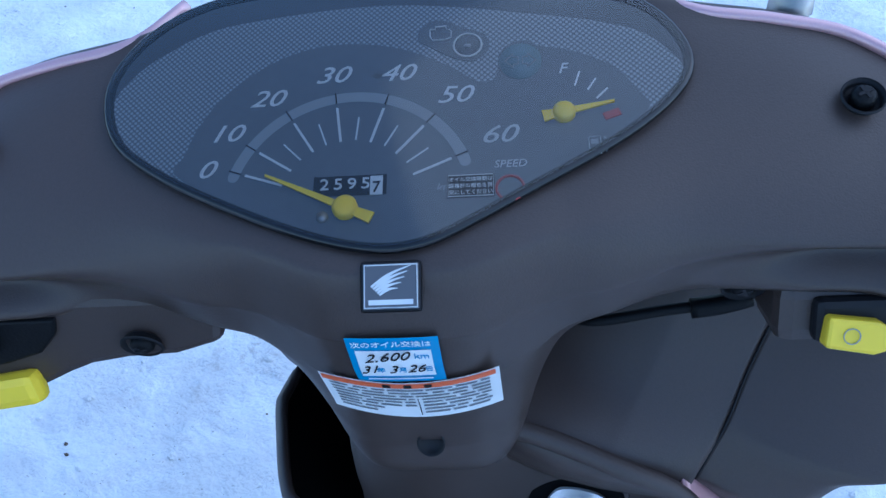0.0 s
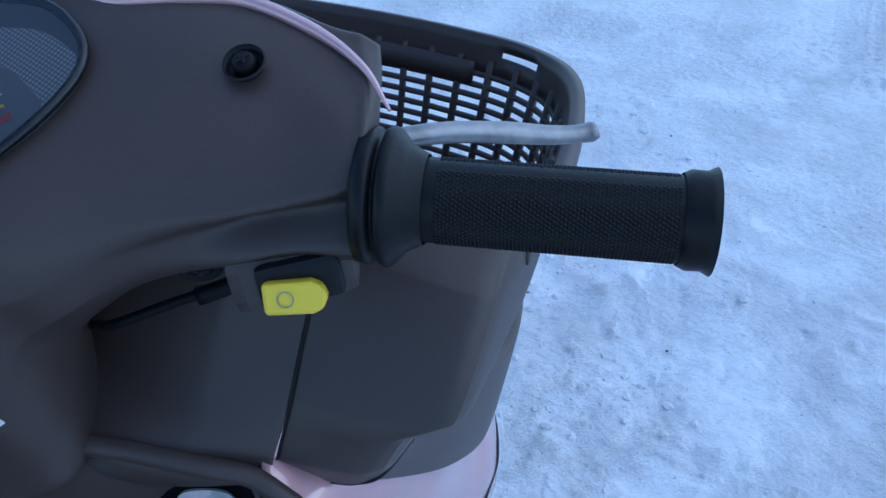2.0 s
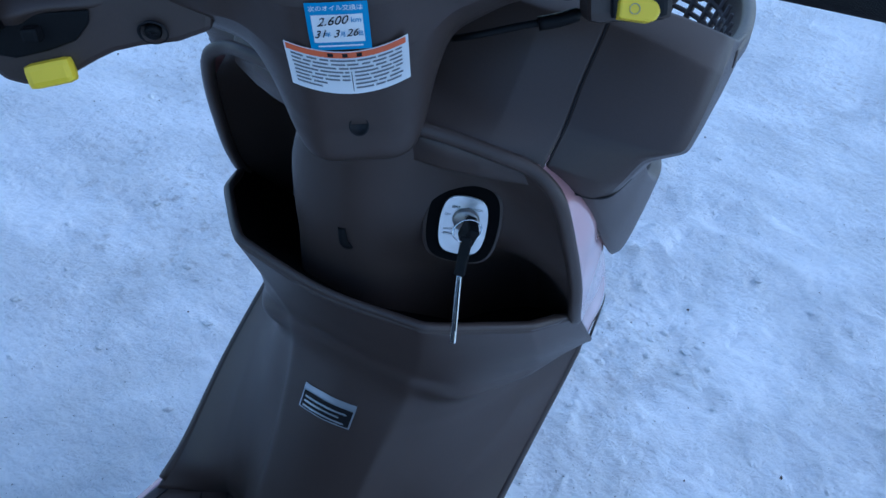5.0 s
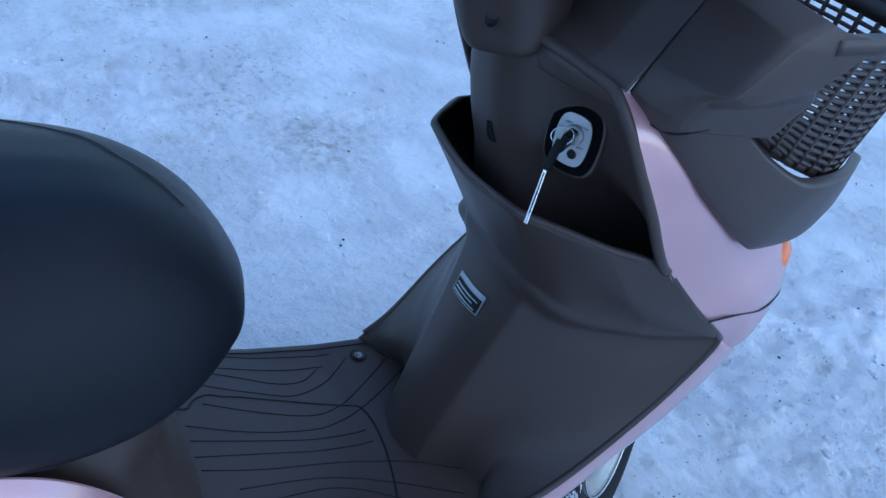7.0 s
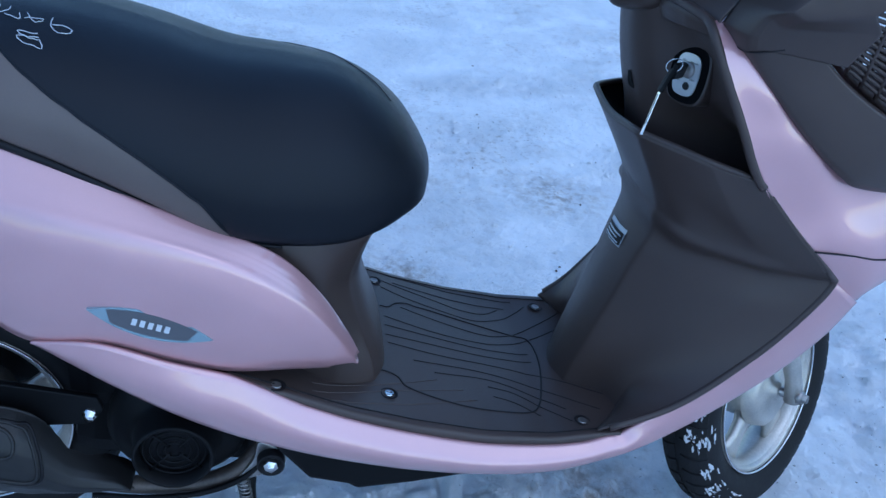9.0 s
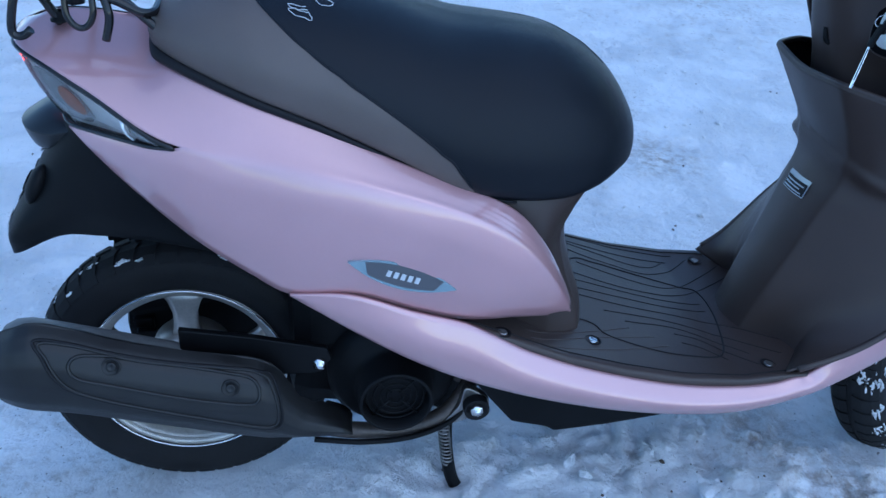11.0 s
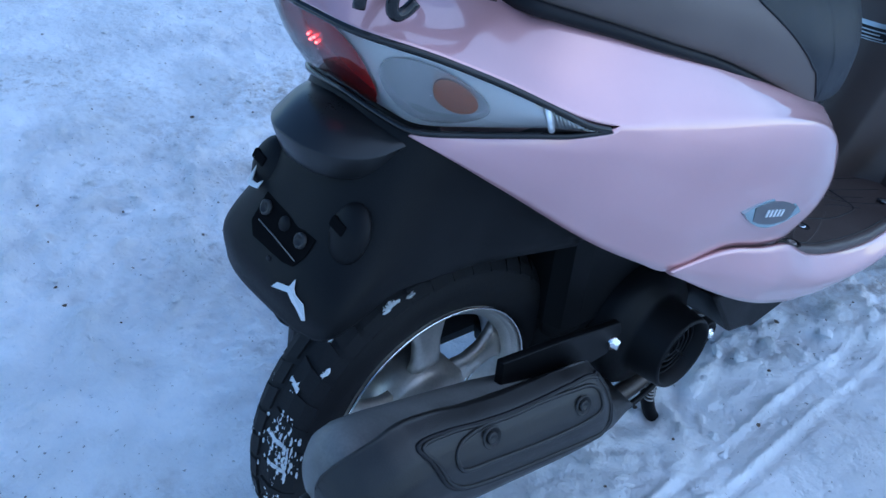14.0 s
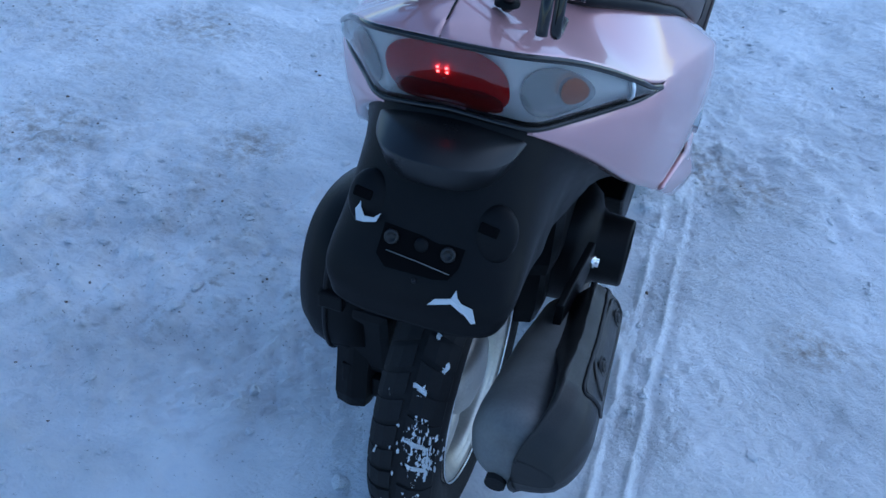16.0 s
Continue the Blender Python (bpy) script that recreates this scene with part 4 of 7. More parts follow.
def basket():
    cage = tagged(new("front_basket"), "brown plastic front basket with slotted sides")
    cage.parent = scooter
    brim = spline(np.vstack([BRIM, mirrored(BRIM[::-1][1:])]), 120)
    centre = np.array((0, 1.14, 0))
    low = (brim - centre) * (0.80, 0.84, 0) + centre
    low[:, 2] = np.interp(low[:, 1], [1.0, 1.06, 1.12, 1.19, 1.30], [0.79, 0.760, 0.722, 0.690, 0.672])
    at = lambda k: brim * (1 - k) + low * k
    bm = bmesh.new()
    flange = np.stack([at(0.16), at(0.12), at(0.08), at(0.045), at(0.0), (at(0.0) - centre) * (1.045, 1.045, 1) + centre + (0, 0, -0.002), (at(0.0) - centre) * (1.05, 1.05, 1) + centre + (0, 0, -0.014)])
    grid_into(bm, flange)
    # a through slot in each front corner of the rim
    inside = at(0.06)
    picked = [j for j in range(119) if 0.098 < abs(inside[j, 0] + inside[j + 1, 0]) / 2 < 0.128 and inside[j, 1] > 1.2]
    bm.faces.ensure_lookup_table()
    bmesh.ops.delete(bm, geom=[bm.faces[2 * 119 + j] for j in picked], context="FACES")
    part("brim", bm, BROWN, cage, solid=0.003)
    middle = [j for j in range(120) if abs(brim[j, 0]) < 0.085 and brim[j, 1] > 1.2]
    part("front_plate", sheet(np.stack([at(k)[middle] for k in (0.12, 0.17, 0.22)])), BROWN, cage, "closed plate in the basket's front", solid=0.003)
    for k in np.linspace(0.17, 0.93, 16):
        part("slat", tube(at(k), 0.0024, sides=6, squash=1.1), BROWN, cage)
    for j in range(0, 120, 4):
        part("upright", tube([at(k)[j] for k in np.linspace(0.1, 0.98, 5)], 0.0030, sides=6), BROWN, cage)
    bm = bmesh.new()
    grid_into(bm, np.stack([at(0.93), at(1.0), (at(1.0) - centre) * (0.5, 0.5, 1) + centre, (at(1.0) - centre) * (0.02, 0.02, 1) + centre]))
    part("tray", bm, BROWN, cage, solid=0.003)


basket()


def basket_base():
    """The closed brown shell behind and under the basket: a middle panel, two squared boxes and two cheeks."""
    rows = [
        [(0, 1.005, 0.903), (0.055, 1.005, 0.903), (0.085, 1.005, 0.902), (0.1206, 1.004, 0.901)],
        [(0, 0.965, 0.892), (0.055, 0.965, 0.892), (0.085, 0.966, 0.891), (0.1206, 0.983, 0.890)],
        [(0, 0.944, 0.855), (0.055, 0.942, 0.854), (0.085, 0.943, 0.853), (0.1203, 0.958, 0.853)],
        [(0, 0.929, 0.830), (0.055, 0.924, 0.829), (0.085, 0.925, 0.829), (0.1218, 0.940, 0.829)],
        [(0, 0.886, 0.812), (0.055, 0.889, 0.808), (0.085, 0.899, 0.804), (0.1196, 0.922, 0.800)],
        [(0, 0.890, 0.785), (0.055, 0.893, 0.785), (0.085, 0.903, 0.785), (0.1196, 0.926, 0.782)],
    ]
    part("basket_base", sheet(dense(whole(sharp([sharp(r, 2) for r in rows], 1)), 100, 60)), BROWN, scooter, "closed brown plastic panel behind the basket", solid=0.003)
    # each box row runs from the seam over the rider's face, round the corner and forward along the side
    box = [
        [(0.121, 1.004, 0.901), (0.155, 1.016, 0.899), (0.184, 1.030, 0.892), (0.1915, 1.038, 0.888), (0.1935, 1.055, 0.882), (0.1940, 1.090, 0.876)],
        [(0.121, 0.983, 0.890), (0.155, 0.988, 0.886), (0.185, 0.995, 0.879), (0.1945, 1.002, 0.874), (0.1955, 1.025, 0.869), (0.1950, 1.090, 0.862)],
        [(0.1207, 0.958, 0.853), (0.155, 0.961, 0.852), (0.186, 0.968, 0.852), (0.1948, 0.975, 0.851), (0.1958, 0.998, 0.849), (0.1950, 1.065, 0.846)],
        [(0.1222, 0.940, 0.829), (0.150, 0.942, 0.829), (0.183, 0.949, 0.831), (0.1935, 0.955, 0.833), (0.1950, 0.975, 0.826), (0.1945, 1.045, 0.834)],
        [(0.1215, 0.936, 0.8215), (0.148, 0.938, 0.8215), (0.166, 0.942, 0.821), (0.1730, 0.947, 0.820), (0.1745, 0.966, 0.812), (0.1800, 1.070, 0.812)],
        [(0.1200, 0.9262, 0.801), (0.140, 0.930, 0.800), (0.157, 0.936, 0.799), (0.1650, 0.943, 0.799), (0.1680, 0.960, 0.797), (0.1740, 1.060, 0.792)],
        [(0.1205, 0.9275, 0.797), (0.138, 0.935, 0.784), (0.150, 0.941, 0.780), (0.1590, 0.949, 0.782), (0.1635, 0.960, 0.785), (0.1690, 1.050, 0.772)],
    ]
    for s in (1, -1):
        part("basket_box", sheet(dense(sharp([sharp(r, 3) for r in box], 1, 3, 4, 5), 90, 90) * (s, 1, 1)), BROWN, scooter, "squared brown plastic box under the basket's rear corner", solid=0.003)
    cheek = [
        [(0.1400, 0.9420, 0.7880), (0.1418, 0.9434, 0.7780), (0.150, 0.979, 0.740), (0.1545, 1.041, 0.681), (0.156, 1.095, 0.638), (0.153, 1.122, 0.624), (0.136, 1.200, 0.609), (0.105, 1.285, 0.601)],
        [(0.1490, 0.9450, 0.7890), (0.1510, 0.9470, 0.7790), (0.1565, 0.983, 0.742), (0.1610, 1.041, 0.687), (0.162, 1.098, 0.646), (0.158, 1.135, 0.632), (0.141, 1.210, 0.617), (0.109, 1.295, 0.609)],
        [(0.1570, 0.9540, 0.7930), (0.1590, 0.9560, 0.7830), (0.1625, 0.996, 0.751), (0.1660, 1.045, 0.712), (0.166, 1.106, 0.676), (0.161, 1.152, 0.662), (0.145, 1.220, 0.650), (0.112, 1.300, 0.640)],
        [(0.1650, 0.9830, 0.8080), (0.1660, 0.9850, 0.7960), (0.1665, 1.015, 0.784), (0.1675, 1.063, 0.748), (0.167, 1.131, 0.710), (0.162, 1.180, 0.700), (0.145, 1.240, 0.692), (0.113, 1.304, 0.684)],
        [(0.1540, 0.9890, 0.8080), (0.1550, 0.9910, 0.7970), (0.1555, 1.019, 0.787), (0.1565, 1.065, 0.752), (0.156, 1.131, 0.714), (0.151, 1.177, 0.704), (0.135, 1.236, 0.696), (0.104, 1.298, 0.688)],
    ]
    for s in (1, -1):
        part("basket_cheek", sheet(dense(sharp(cheek, 3), 60, 40) * (s, 1, 1)), BROWN, scooter, "brown plastic cheek under the basket", solid=0.002)
        part("panel_seam", tube(spline([(s * x, y - 0.0004, z) for x, y, z in ((0.1210, 0.983, 0.890), (0.1206, 0.958, 0.853), (0.1220, 0.9398, 0.829), (0.1200, 0.9258, 0.801))], 24), 0.0006, sides=5), INK, scooter)
        part("cheek_seam", tube(spline([(s * 0.1400, 0.9368, 0.7815), (s * 0.1500, 0.9418, 0.7800), (s * 0.1600, 0.9500, 0.7822), (s * 0.1660, 0.975, 0.788)], 20), 0.0010, sides=5), INK, scooter)



basket_base()

# ---------- steering: built straight, then turned to the left about the steering axis ----------
HEAD = Vector((0, 0.85, 0.87))
STEER = Matrix.Translation(HEAD) @ Matrix.Rotation(radians(36), 4, Vector((0, -math.sin(radians(21)), math.cos(radians(21))))) @ Matrix.Translation(-HEAD)
SEATED = Matrix.Translation((0.0176, 0.8702, 0.8767)) @ Matrix.Rotation(radians(4.46), 4, Vector((-0.234, 0.149, -0.961))) @ Matrix.Diagonal((1.0757, 1.0757, 1.0757, 1)) @ Matrix.Translation(-HEAD)
bars = tagged(new("handlebar"), "brown plastic handlebar cover with instruments, turned aside")
bars.parent = scooter
bars.matrix_basis = SEATED @ STEER

COVER = [
    # x, then the section (y, z) from the top front edge, down the rider's side, under and round the front
    (0.000, [(0.905, 1.006), (0.893, 1.000), (0.845, 0.970), (0.796, 0.940), (0.783, 0.925), (0.793, 0.892), (0.808, 0.862), (0.823, 0.822), (0.834, 0.795), (0.880, 0.802), (0.915, 0.90), (0.925, 0.97)]),
    (0.024, [(0.905, 1.005), (0.892, 1.000), (0.845, 0.970), (0.796, 0.941), (0.784, 0.926), (0.793, 0.892), (0.808, 0.862), (0.823, 0.823), (0.834, 0.796), (0.880, 0.803), (0.915, 0.90), (0.925, 0.97)]),
    (0.037, [(0.903, 1.004), (0.890, 0.999), (0.845, 0.970), (0.799, 0.943), (0.788, 0.928), (0.797, 0.895), (0.812, 0.866), (0.826, 0.831), (0.840, 0.806), (0.880, 0.815), (0.914, 0.90), (0.923, 0.97)]),
    (0.050, [(0.900, 1.002), (0.888, 0.997), (0.845, 0.970), (0.803, 0.945), (0.793, 0.930), (0.801, 0.900), (0.815, 0.876), (0.832, 0.856), (0.845, 0.848), (0.880, 0.86), (0.912, 0.91), (0.920, 0.96)]),
    (0.060, [(0.897, 1.000), (0.886, 0.995), (0.845, 0.970), (0.806, 0.946), (0.795, 0.930), (0.802, 0.905), (0.815, 0.888), (0.832, 0.876), (0.845, 0.870), (0.880, 0.876), (0.910, 0.91), (0.918, 0.96)]),
    (0.075, [(0.893, 0.998), (0.882, 0.993), (0.845, 0.970), (0.810, 0.948), (0.797, 0.930), (0.803, 0.908), (0.814, 0.896), (0.832, 0.886), (0.845, 0.880), (0.880, 0.885), (0.908, 0.92), (0.915, 0.96)]),
    (0.105, [(0.884, 0.992), (0.873, 0.988), (0.846, 0.971), (0.818, 0.951), (0.803, 0.931), (0.809, 0.919), (0.817, 0.904), (0.834, 0.894), (0.848, 0.890), (0.875, 0.892), (0.900, 0.92), (0.908, 0.96)]),
    (0.145, [(0.878, 0.986), (0.867, 0.983), (0.846, 0.972), (0.822, 0.953), (0.803, 0.930), (0.8180, 0.921), (0.8085, 0.908), (0.832, 0.893), (0.848, 0.890), (0.872, 0.892), (0.893, 0.92), (0.900, 0.955)]),
    (0.172, [(0.870, 0.978), (0.860, 0.976), (0.843, 0.967), (0.822, 0.951), (0.802, 0.930), (0.8175, 0.921), (0.8065, 0.908), (0.830, 0.893), (0.846, 0.891), (0.866, 0.894), (0.883, 0.92), (0.890, 0.95)]),
    (0.192, [(0.856, 0.969), (0.848, 0.967), (0.836, 0.960), (0.819, 0.950), (0.801, 0.931), (0.8155, 0.921), (0.8040, 0.906), (0.824, 0.888), (0.842, 0.888), (0.856, 0.894), (0.868, 0.92), (0.870, 0.945)]),
    (0.2000, [(0.852, 0.966), (0.845, 0.964), (0.833, 0.958), (0.816, 0.947), (0.802, 0.931), (0.8150, 0.920), (0.8042, 0.905), (0.823, 0.889), (0.840, 0.889), (0.853, 0.895), (0.864, 0.92), (0.866, 0.944)]),
    (0.2030, [(0.851, 0.965), (0.844, 0.963), (0.832, 0.957), (0.816, 0.947), (0.803, 0.931), (0.8152, 0.920), (0.8048, 0.905), (0.823, 0.890), (0.840, 0.890), (0.853, 0.896), (0.864, 0.92), (0.866, 0.943)]),
    (0.2085, [(0.849, 0.960), (0.844, 0.959), (0.836, 0.954), (0.825, 0.944), (0.818, 0.931), (0.8240, 0.920), (0.8190, 0.908), (0.828, 0.897), (0.840, 0.897), (0.848, 0.901), (0.857, 0.92), (0.858, 0.940)]),
]


def bar_cover():
    half = []
    for x, sec in COVER:
        lean = 0.38 * min(1.0, max(0.0, (x - 0.15) / 0.04))
        crisp = float(np.interp(x, [0.06, 0.14], [0.45, 0.14]))
        half.append(spline(sharp([(x - lean * min(0.027, max(0.0, 0.957 - z)) - 0.4 * lean * max(0.0, 0.930 - z), y, z) for y, z in sec], 4, 5, 6, near=crisp), 120, closed=True))
    rings = [mirrored(r) for r in half[::-1][:-1]] + half
    g = np.array(rings)
    g = np.stack([spline(g[:, k], 130) for k in range(g.shape[1])], 1)
    part("cover", ringed(g), BROWN, bars)
    for s in (1, -1):
        strip = spline([(s * 0.090, 0.900, 0.998), (s * 0.108, 0.880, 0.990), (s * 0.140, 0.872, 0.986), (s * 0.165, 0.866, 0.981), (s * 0.188, 0.850, 0.970), (s * 0.202, 0.833, 0.960), (s * 0.208, 0.818, 0.949)], 40)
        part("top_strip", tube(strip, np.interp(np.linspace(0, 1, 40), [0, 0.7, 1], [0.0030, 0.0024, 0.0006]), sides=8), PINK, bars, "pink painted edge of the bar cover")


bar_cover()
PLANE = Matrix.Translation((0, 0.79, 0.938)) @ Matrix.Rotation(radians(32), 4, "X")


def on_dial(x, v, lift=0.0):
    """A place on the instrument face: x across, v up along the slope."""
    return PLANE @ Vector((x, v, lift))


METER = [(0.0020, 0.0066), (-0.0135, 0.0080), (-0.0336, 0.0141), (-0.0590, 0.0252), (-0.0836, 0.0380), (-0.1020, 0.0520), (-0.1093, 0.0670), (-0.1094, 0.0834), (-0.0995, 0.1003), (-0.0827, 0.1128), (-0.0600, 0.1190), (-0.0014, 0.1225), (0.0631, 0.1120), (0.0868, 0.1052),
         (0.0968, 0.0976), (0.1044, 0.0855), (0.1062, 0.0751), (0.1023, 0.0654), (0.0904, 0.0532), (0.0720, 0.0406), (0.0502, 0.0284), (0.0326, 0.0185), (0.0154, 0.0097)]
DARK = [(-0.0800, 0.0395), (-0.0768, 0.0470), (-0.0735, 0.0580), (-0.0643, 0.0724), (-0.0480, 0.0855), (-0.0309, 0.0918), (-0.0135, 0.0922), (0.0040, 0.0880), (0.0210, 0.0790), (0.0310, 0.0718), (0.0370, 0.0735), (0.0390, 0.0850), (0.0470, 0.0895), (0.0540, 0.0860), (0.0630, 0.0840), (0.0784, 0.0760), (0.0874, 0.0643), (0.0905, 0.0560),
        (0.0714, 0.0416), (0.0498, 0.0294), (0.0322, 0.0196), (0.0150, 0.0108), (0.0020, 0.0080), (-0.0130, 0.0092), (-0.0330, 0.0153), (-0.0585, 0.0264)]


def meter():
    flat = spline([(x, v, 0) for x, v in METER], 80, closed=True)
    bm = bmesh.new()
    prism_into(bm, [on_dial(x, v, -0.002) for x, v, _ in flat], PLANE.to_3x3() @ Vector((0, 0, 0.0035)))
    face = part("dial", bm, WALL, bars, "dark instrument face behind a clear cover")
    dots = [(x * (1 - 0.035 * min(1, max(0, (v - 0.06) / 0.03))), v - 0.0125 * min(1, max(0, (v - 0.062) / 0.045)), 0) for x, v, _ in flat]
    part("halftone_band", prism([on_dial(x, v, 0.0014) for x, v, _ in dots], PLANE.to_3x3() @ Vector((0, 0, 0.0002))), DOTS, face, "grey halftone band round the dial")
    part("bezel", tube([on_dial(x, v, 0.0015) for x, v, _ in flat], 0.0020, sides=10, closed=True), GLOSS, bars, "glossy black bezel")
    mid = np.array((-0.005, 0.07, 0))
    g = np.array([[on_dial(*((p - mid) * k + mid)[:2], 0.0035 + 0.008 * (1 - k * k)) for p in flat] for k in (1.0, 0.8, 0.55, 0.3, 0.02)])
    glass = part("glass", sheet(g, wrap_u=True), CLEAR, bars, "clear curved instrument cover")
    outward(glass, PLANE.to_3x3() @ Vector((0, 0, 1))).visible_shadow = False
    dark = spline([(x, v, 0) for x, v in DARK], 90, closed=True)
    part("dial_centre", prism([on_dial(x, v, 0.0016) for x, v, _ in dark], PLANE.to_3x3() @ Vector((0, 0, 0.0003))), DIAL, face, "dark centre of the dial")
    hub = (-0.0158, 0.0218)
    up = 0.0020
    patch_ = spline([(x, v, 0) for x, v in ((0.0080, 0.0930), (0.0105, 0.0995), (0.0170, 0.1010), (0.0250, 0.0970), (0.0335, 0.0930), (0.0345, 0.0860), (0.0290, 0.0815), (0.0220, 0.0830), (0.0140, 0.0880))], 50, closed=True)
    part("lamp_patch", prism([on_dial(x, v, 0.0016) for x, v, _ in patch_], PLANE.to_3x3() @ Vector((0, 0, 0.0003))), DIAL, face)

    def flat_at(x, v, turn=0.0, lift=up):
        return PLANE @ Matrix.Translation((x, v, lift)) @ Matrix.Rotation(radians(turn), 4, "Z")

    def stroke(a, b, w, mat, name, lift=up):
        a, b = Vector((*a, 0)), Vector((*b, 0))
        n = (b - a).normalized().cross(Vector((0, 0, 1))) * w / 2
        part(name, prism([PLANE @ (p + Vector((0, 0, lift))) for p in (a - n, b - n, b + n, a + n)], PLANE.to_3x3() @ Vector((0, 0, 0.0003))), mat, face)

    # 60 and SPEED: the reflection veiling them is put into a duller print colour
    for words, x, v in (("0", -0.0684, 0.0400), ("10", -0.0627, 0.0549), ("20", -0.0483, 0.0693), ("30", -0.0242, 0.0782), ("40", 0.0002, 0.0775), ("50", 0.0214, 0.0665), ("60", 0.0371, 0.0487)):
        lettering("numeral", words, 0.0102, flat_at(x, v) @ Matrix.Diagonal((1.24, 1, 1, 1)), WHITE if words != "60" else PALE, face, shear=0.36)
    lettering("word", "SPEED", 0.0042, flat_at(0.0413, 0.0367), PALE, face, shear=0.2)
    lettering("letter", "F", 0.0062, flat_at(0.0610, 0.0753), WHITE, face, shear=0.3)
    window = part("odometer_window", block(None, (0.0260, 0.0078, 0.0004), flat_at(-0.0148, 0.0311)), INK, face, "black odometer window")
    for k, digit in enumerate("2595"):
        lettering("odometer_digit", digit, 0.0062, flat_at(-0.0238 + 0.0049 * k, 0.0314, lift=up + 0.0005) @ Matrix.Diagonal((1.15, 1, 1, 1)), WHITE, window)
    part("digit_drum", block(None, (0.0044, 0.0074, 0.0006), flat_at(-0.0053, 0.0306, lift=up + 0.0003)), WHITE, window)
    lettering("last_digit", "7", 0.0062, flat_at(-0.0053, 0.0296, lift=up + 0.0008), INK, window)
    lettering("word", "km/h", 0.0044, flat_at(0.0200, 0.0287), GREY, face, shear=0.2)
    mid = (-0.0155, 0.0245)
    ends = np.radians(np.linspace(164, 19, 60))
    ring = lambda a, r, w: PLANE @ Vector((mid[0] + r * math.cos(a), mid[1] + r * math.sin(a), up + 0.0001 + w))
    bm = bmesh.new()
    for a, b in zip(ends, ends[1:]):
        bm.faces.new([bm.verts.new(ring(q, r, 0)) for q, r in ((a, 0.0416), (b, 0.0416), (b, 0.0457), (a, 0.0457))])
    for a in (ends[0], ends[-1]):
        bm.faces.new([bm.verts.new(ring(a, 0.04365, 0) + PLANE.to_3x3() @ Vector((0.00205 * math.cos(q), 0.00205 * math.sin(q), 0.00004))) for q in np.linspace(0, 2 * np.pi, 16, endpoint=False)])
    part("scale_arc", bm, GREY, face, "grey scale arc")
    long_at = [161.4, 146.8, 122.4, 98.2, 73.0, 48.3, 23.1]
    spot = lambda a, r: (mid[0] + r * math.cos(a), mid[1] + r * math.sin(a))
    for k, a in enumerate(np.radians(np.interp(np.arange(13) / 2, np.arange(7), long_at))):
        if k != 1:
            r0, r1, w = (0.0250, 0.0397, 0.0009) if k % 2 == 0 else (0.0253, 0.0347, 0.00055)
            stroke(spot(a, r0), spot(a, r1), w, WHITE, "tick")
        if k % 2 == 0:
            stroke(spot(a, 0.0412), spot(a, 0.0460), 0.0005, INK, "tick", up + 0.0003)

    def needle(x, v, tip, tail, r):
        base = Vector((x, v, 0))
        d = (Vector((*tip, 0)) - base).normalized()
        n = d.cross(Vector((0, 0, 1)))
        o = [base + n * 0.0014, Vector((*tip, 0)) + n * 0.0004, Vector((*tip, 0)) - n * 0.0004, base - n * 0.0014, base - d * tail - n * 0.0022, base - d * tail + n * 0.0022]
        hand_part = part("needle", prism([PLANE @ (p + Vector((0, 0, up + 0.0012))) for p in o], PLANE.to_3x3() @ Vector((0, 0, 0.0009))), YELLOW, face, "yellow gauge needle")
        part("needle_cap", lathe([(0, r), (0.002, r), (0.003, r * 0.7), (0.003, 0)], on_dial(x, v, up + 0.0005), PLANE.to_3x3() @ Vector((0, 0, 1)), 20), YELLOW, hand_part)

    needle(*hub, (-0.0452, 0.0359), 0.0105, 0.0045)
    needle(0.0608, 0.0558, (0.0785, 0.0592), 0.0075, 0.0040)
    for a, b in (((0.0652, 0.0676), (0.0672, 0.0736)), ((0.0697, 0.0655), (0.0728, 0.0702)), ((0.0726, 0.0617), (0.0767, 0.0658))):
        stroke(a, b, 0.0006, WHITE, "tick")
    part("empty_mark", block(None, (0.006, 0.003, 0.0004), flat_at(0.0775, 0.0548, 20)), REDMARK, face)
    ringat = lambda x, v, r, t, mat, name: part(name, tube([on_dial(x + r * math.cos(a), v + r * math.sin(a), up + 0.0004) for a in np.linspace(0, 2 * np.pi, 28, endpoint=False)], t, sides=5, closed=True), mat, face)
    ringat(0.0269, 0.0883, 0.0052, 0.0004, WHITE, "lamp_ring")
    part("check_lamp", lathe([(0, 0.0045), (0.0004, 0.0045), (0.0004, 0)], on_dial(0.0269, 0.0883, up), PLANE.to_3x3() @ Vector((0, 0, 1)), 24), DIAL, face)
    part("lamp_bulb", dome(on_dial(0.0269, 0.0877, up + 0.0006), (0.0015, 0.0013, 0.0008), u=12, v=6), GREY, face)
    part("turn_lamp", lathe([(0, 0.0078), (0.0005, 0.0078), (0.0005, 0)], on_dial(0.0462, 0.0796, up), PLANE.to_3x3() @ Vector((0, 0, 1)), 28), LAMPBLUE, face)
    for s in (1, -1):
        o = [(0.0008, 0.0016), (0.0026, 0.0016), (0.0026, 0.0030), (0.0056, 0.0), (0.0026, -0.0030), (0.0026, -0.0016), (0.0008, -0.0016)]
        part("turn_arrow", tube([on_dial(0.0462 + s * x, 0.0796 + v, up + 0.0008) for x, v in o], 0.00022, sides=4, closed=True), GREY, face)
    o = [(-0.004, 0.002), (-0.002, 0.002), (-0.002, 0.0032), (0.002, 0.0032), (0.002, 0.002), (0.004, 0.001), (0.004, -0.002), (0.002, -0.003), (-0.003, -0.003), (-0.004, -0.001)]
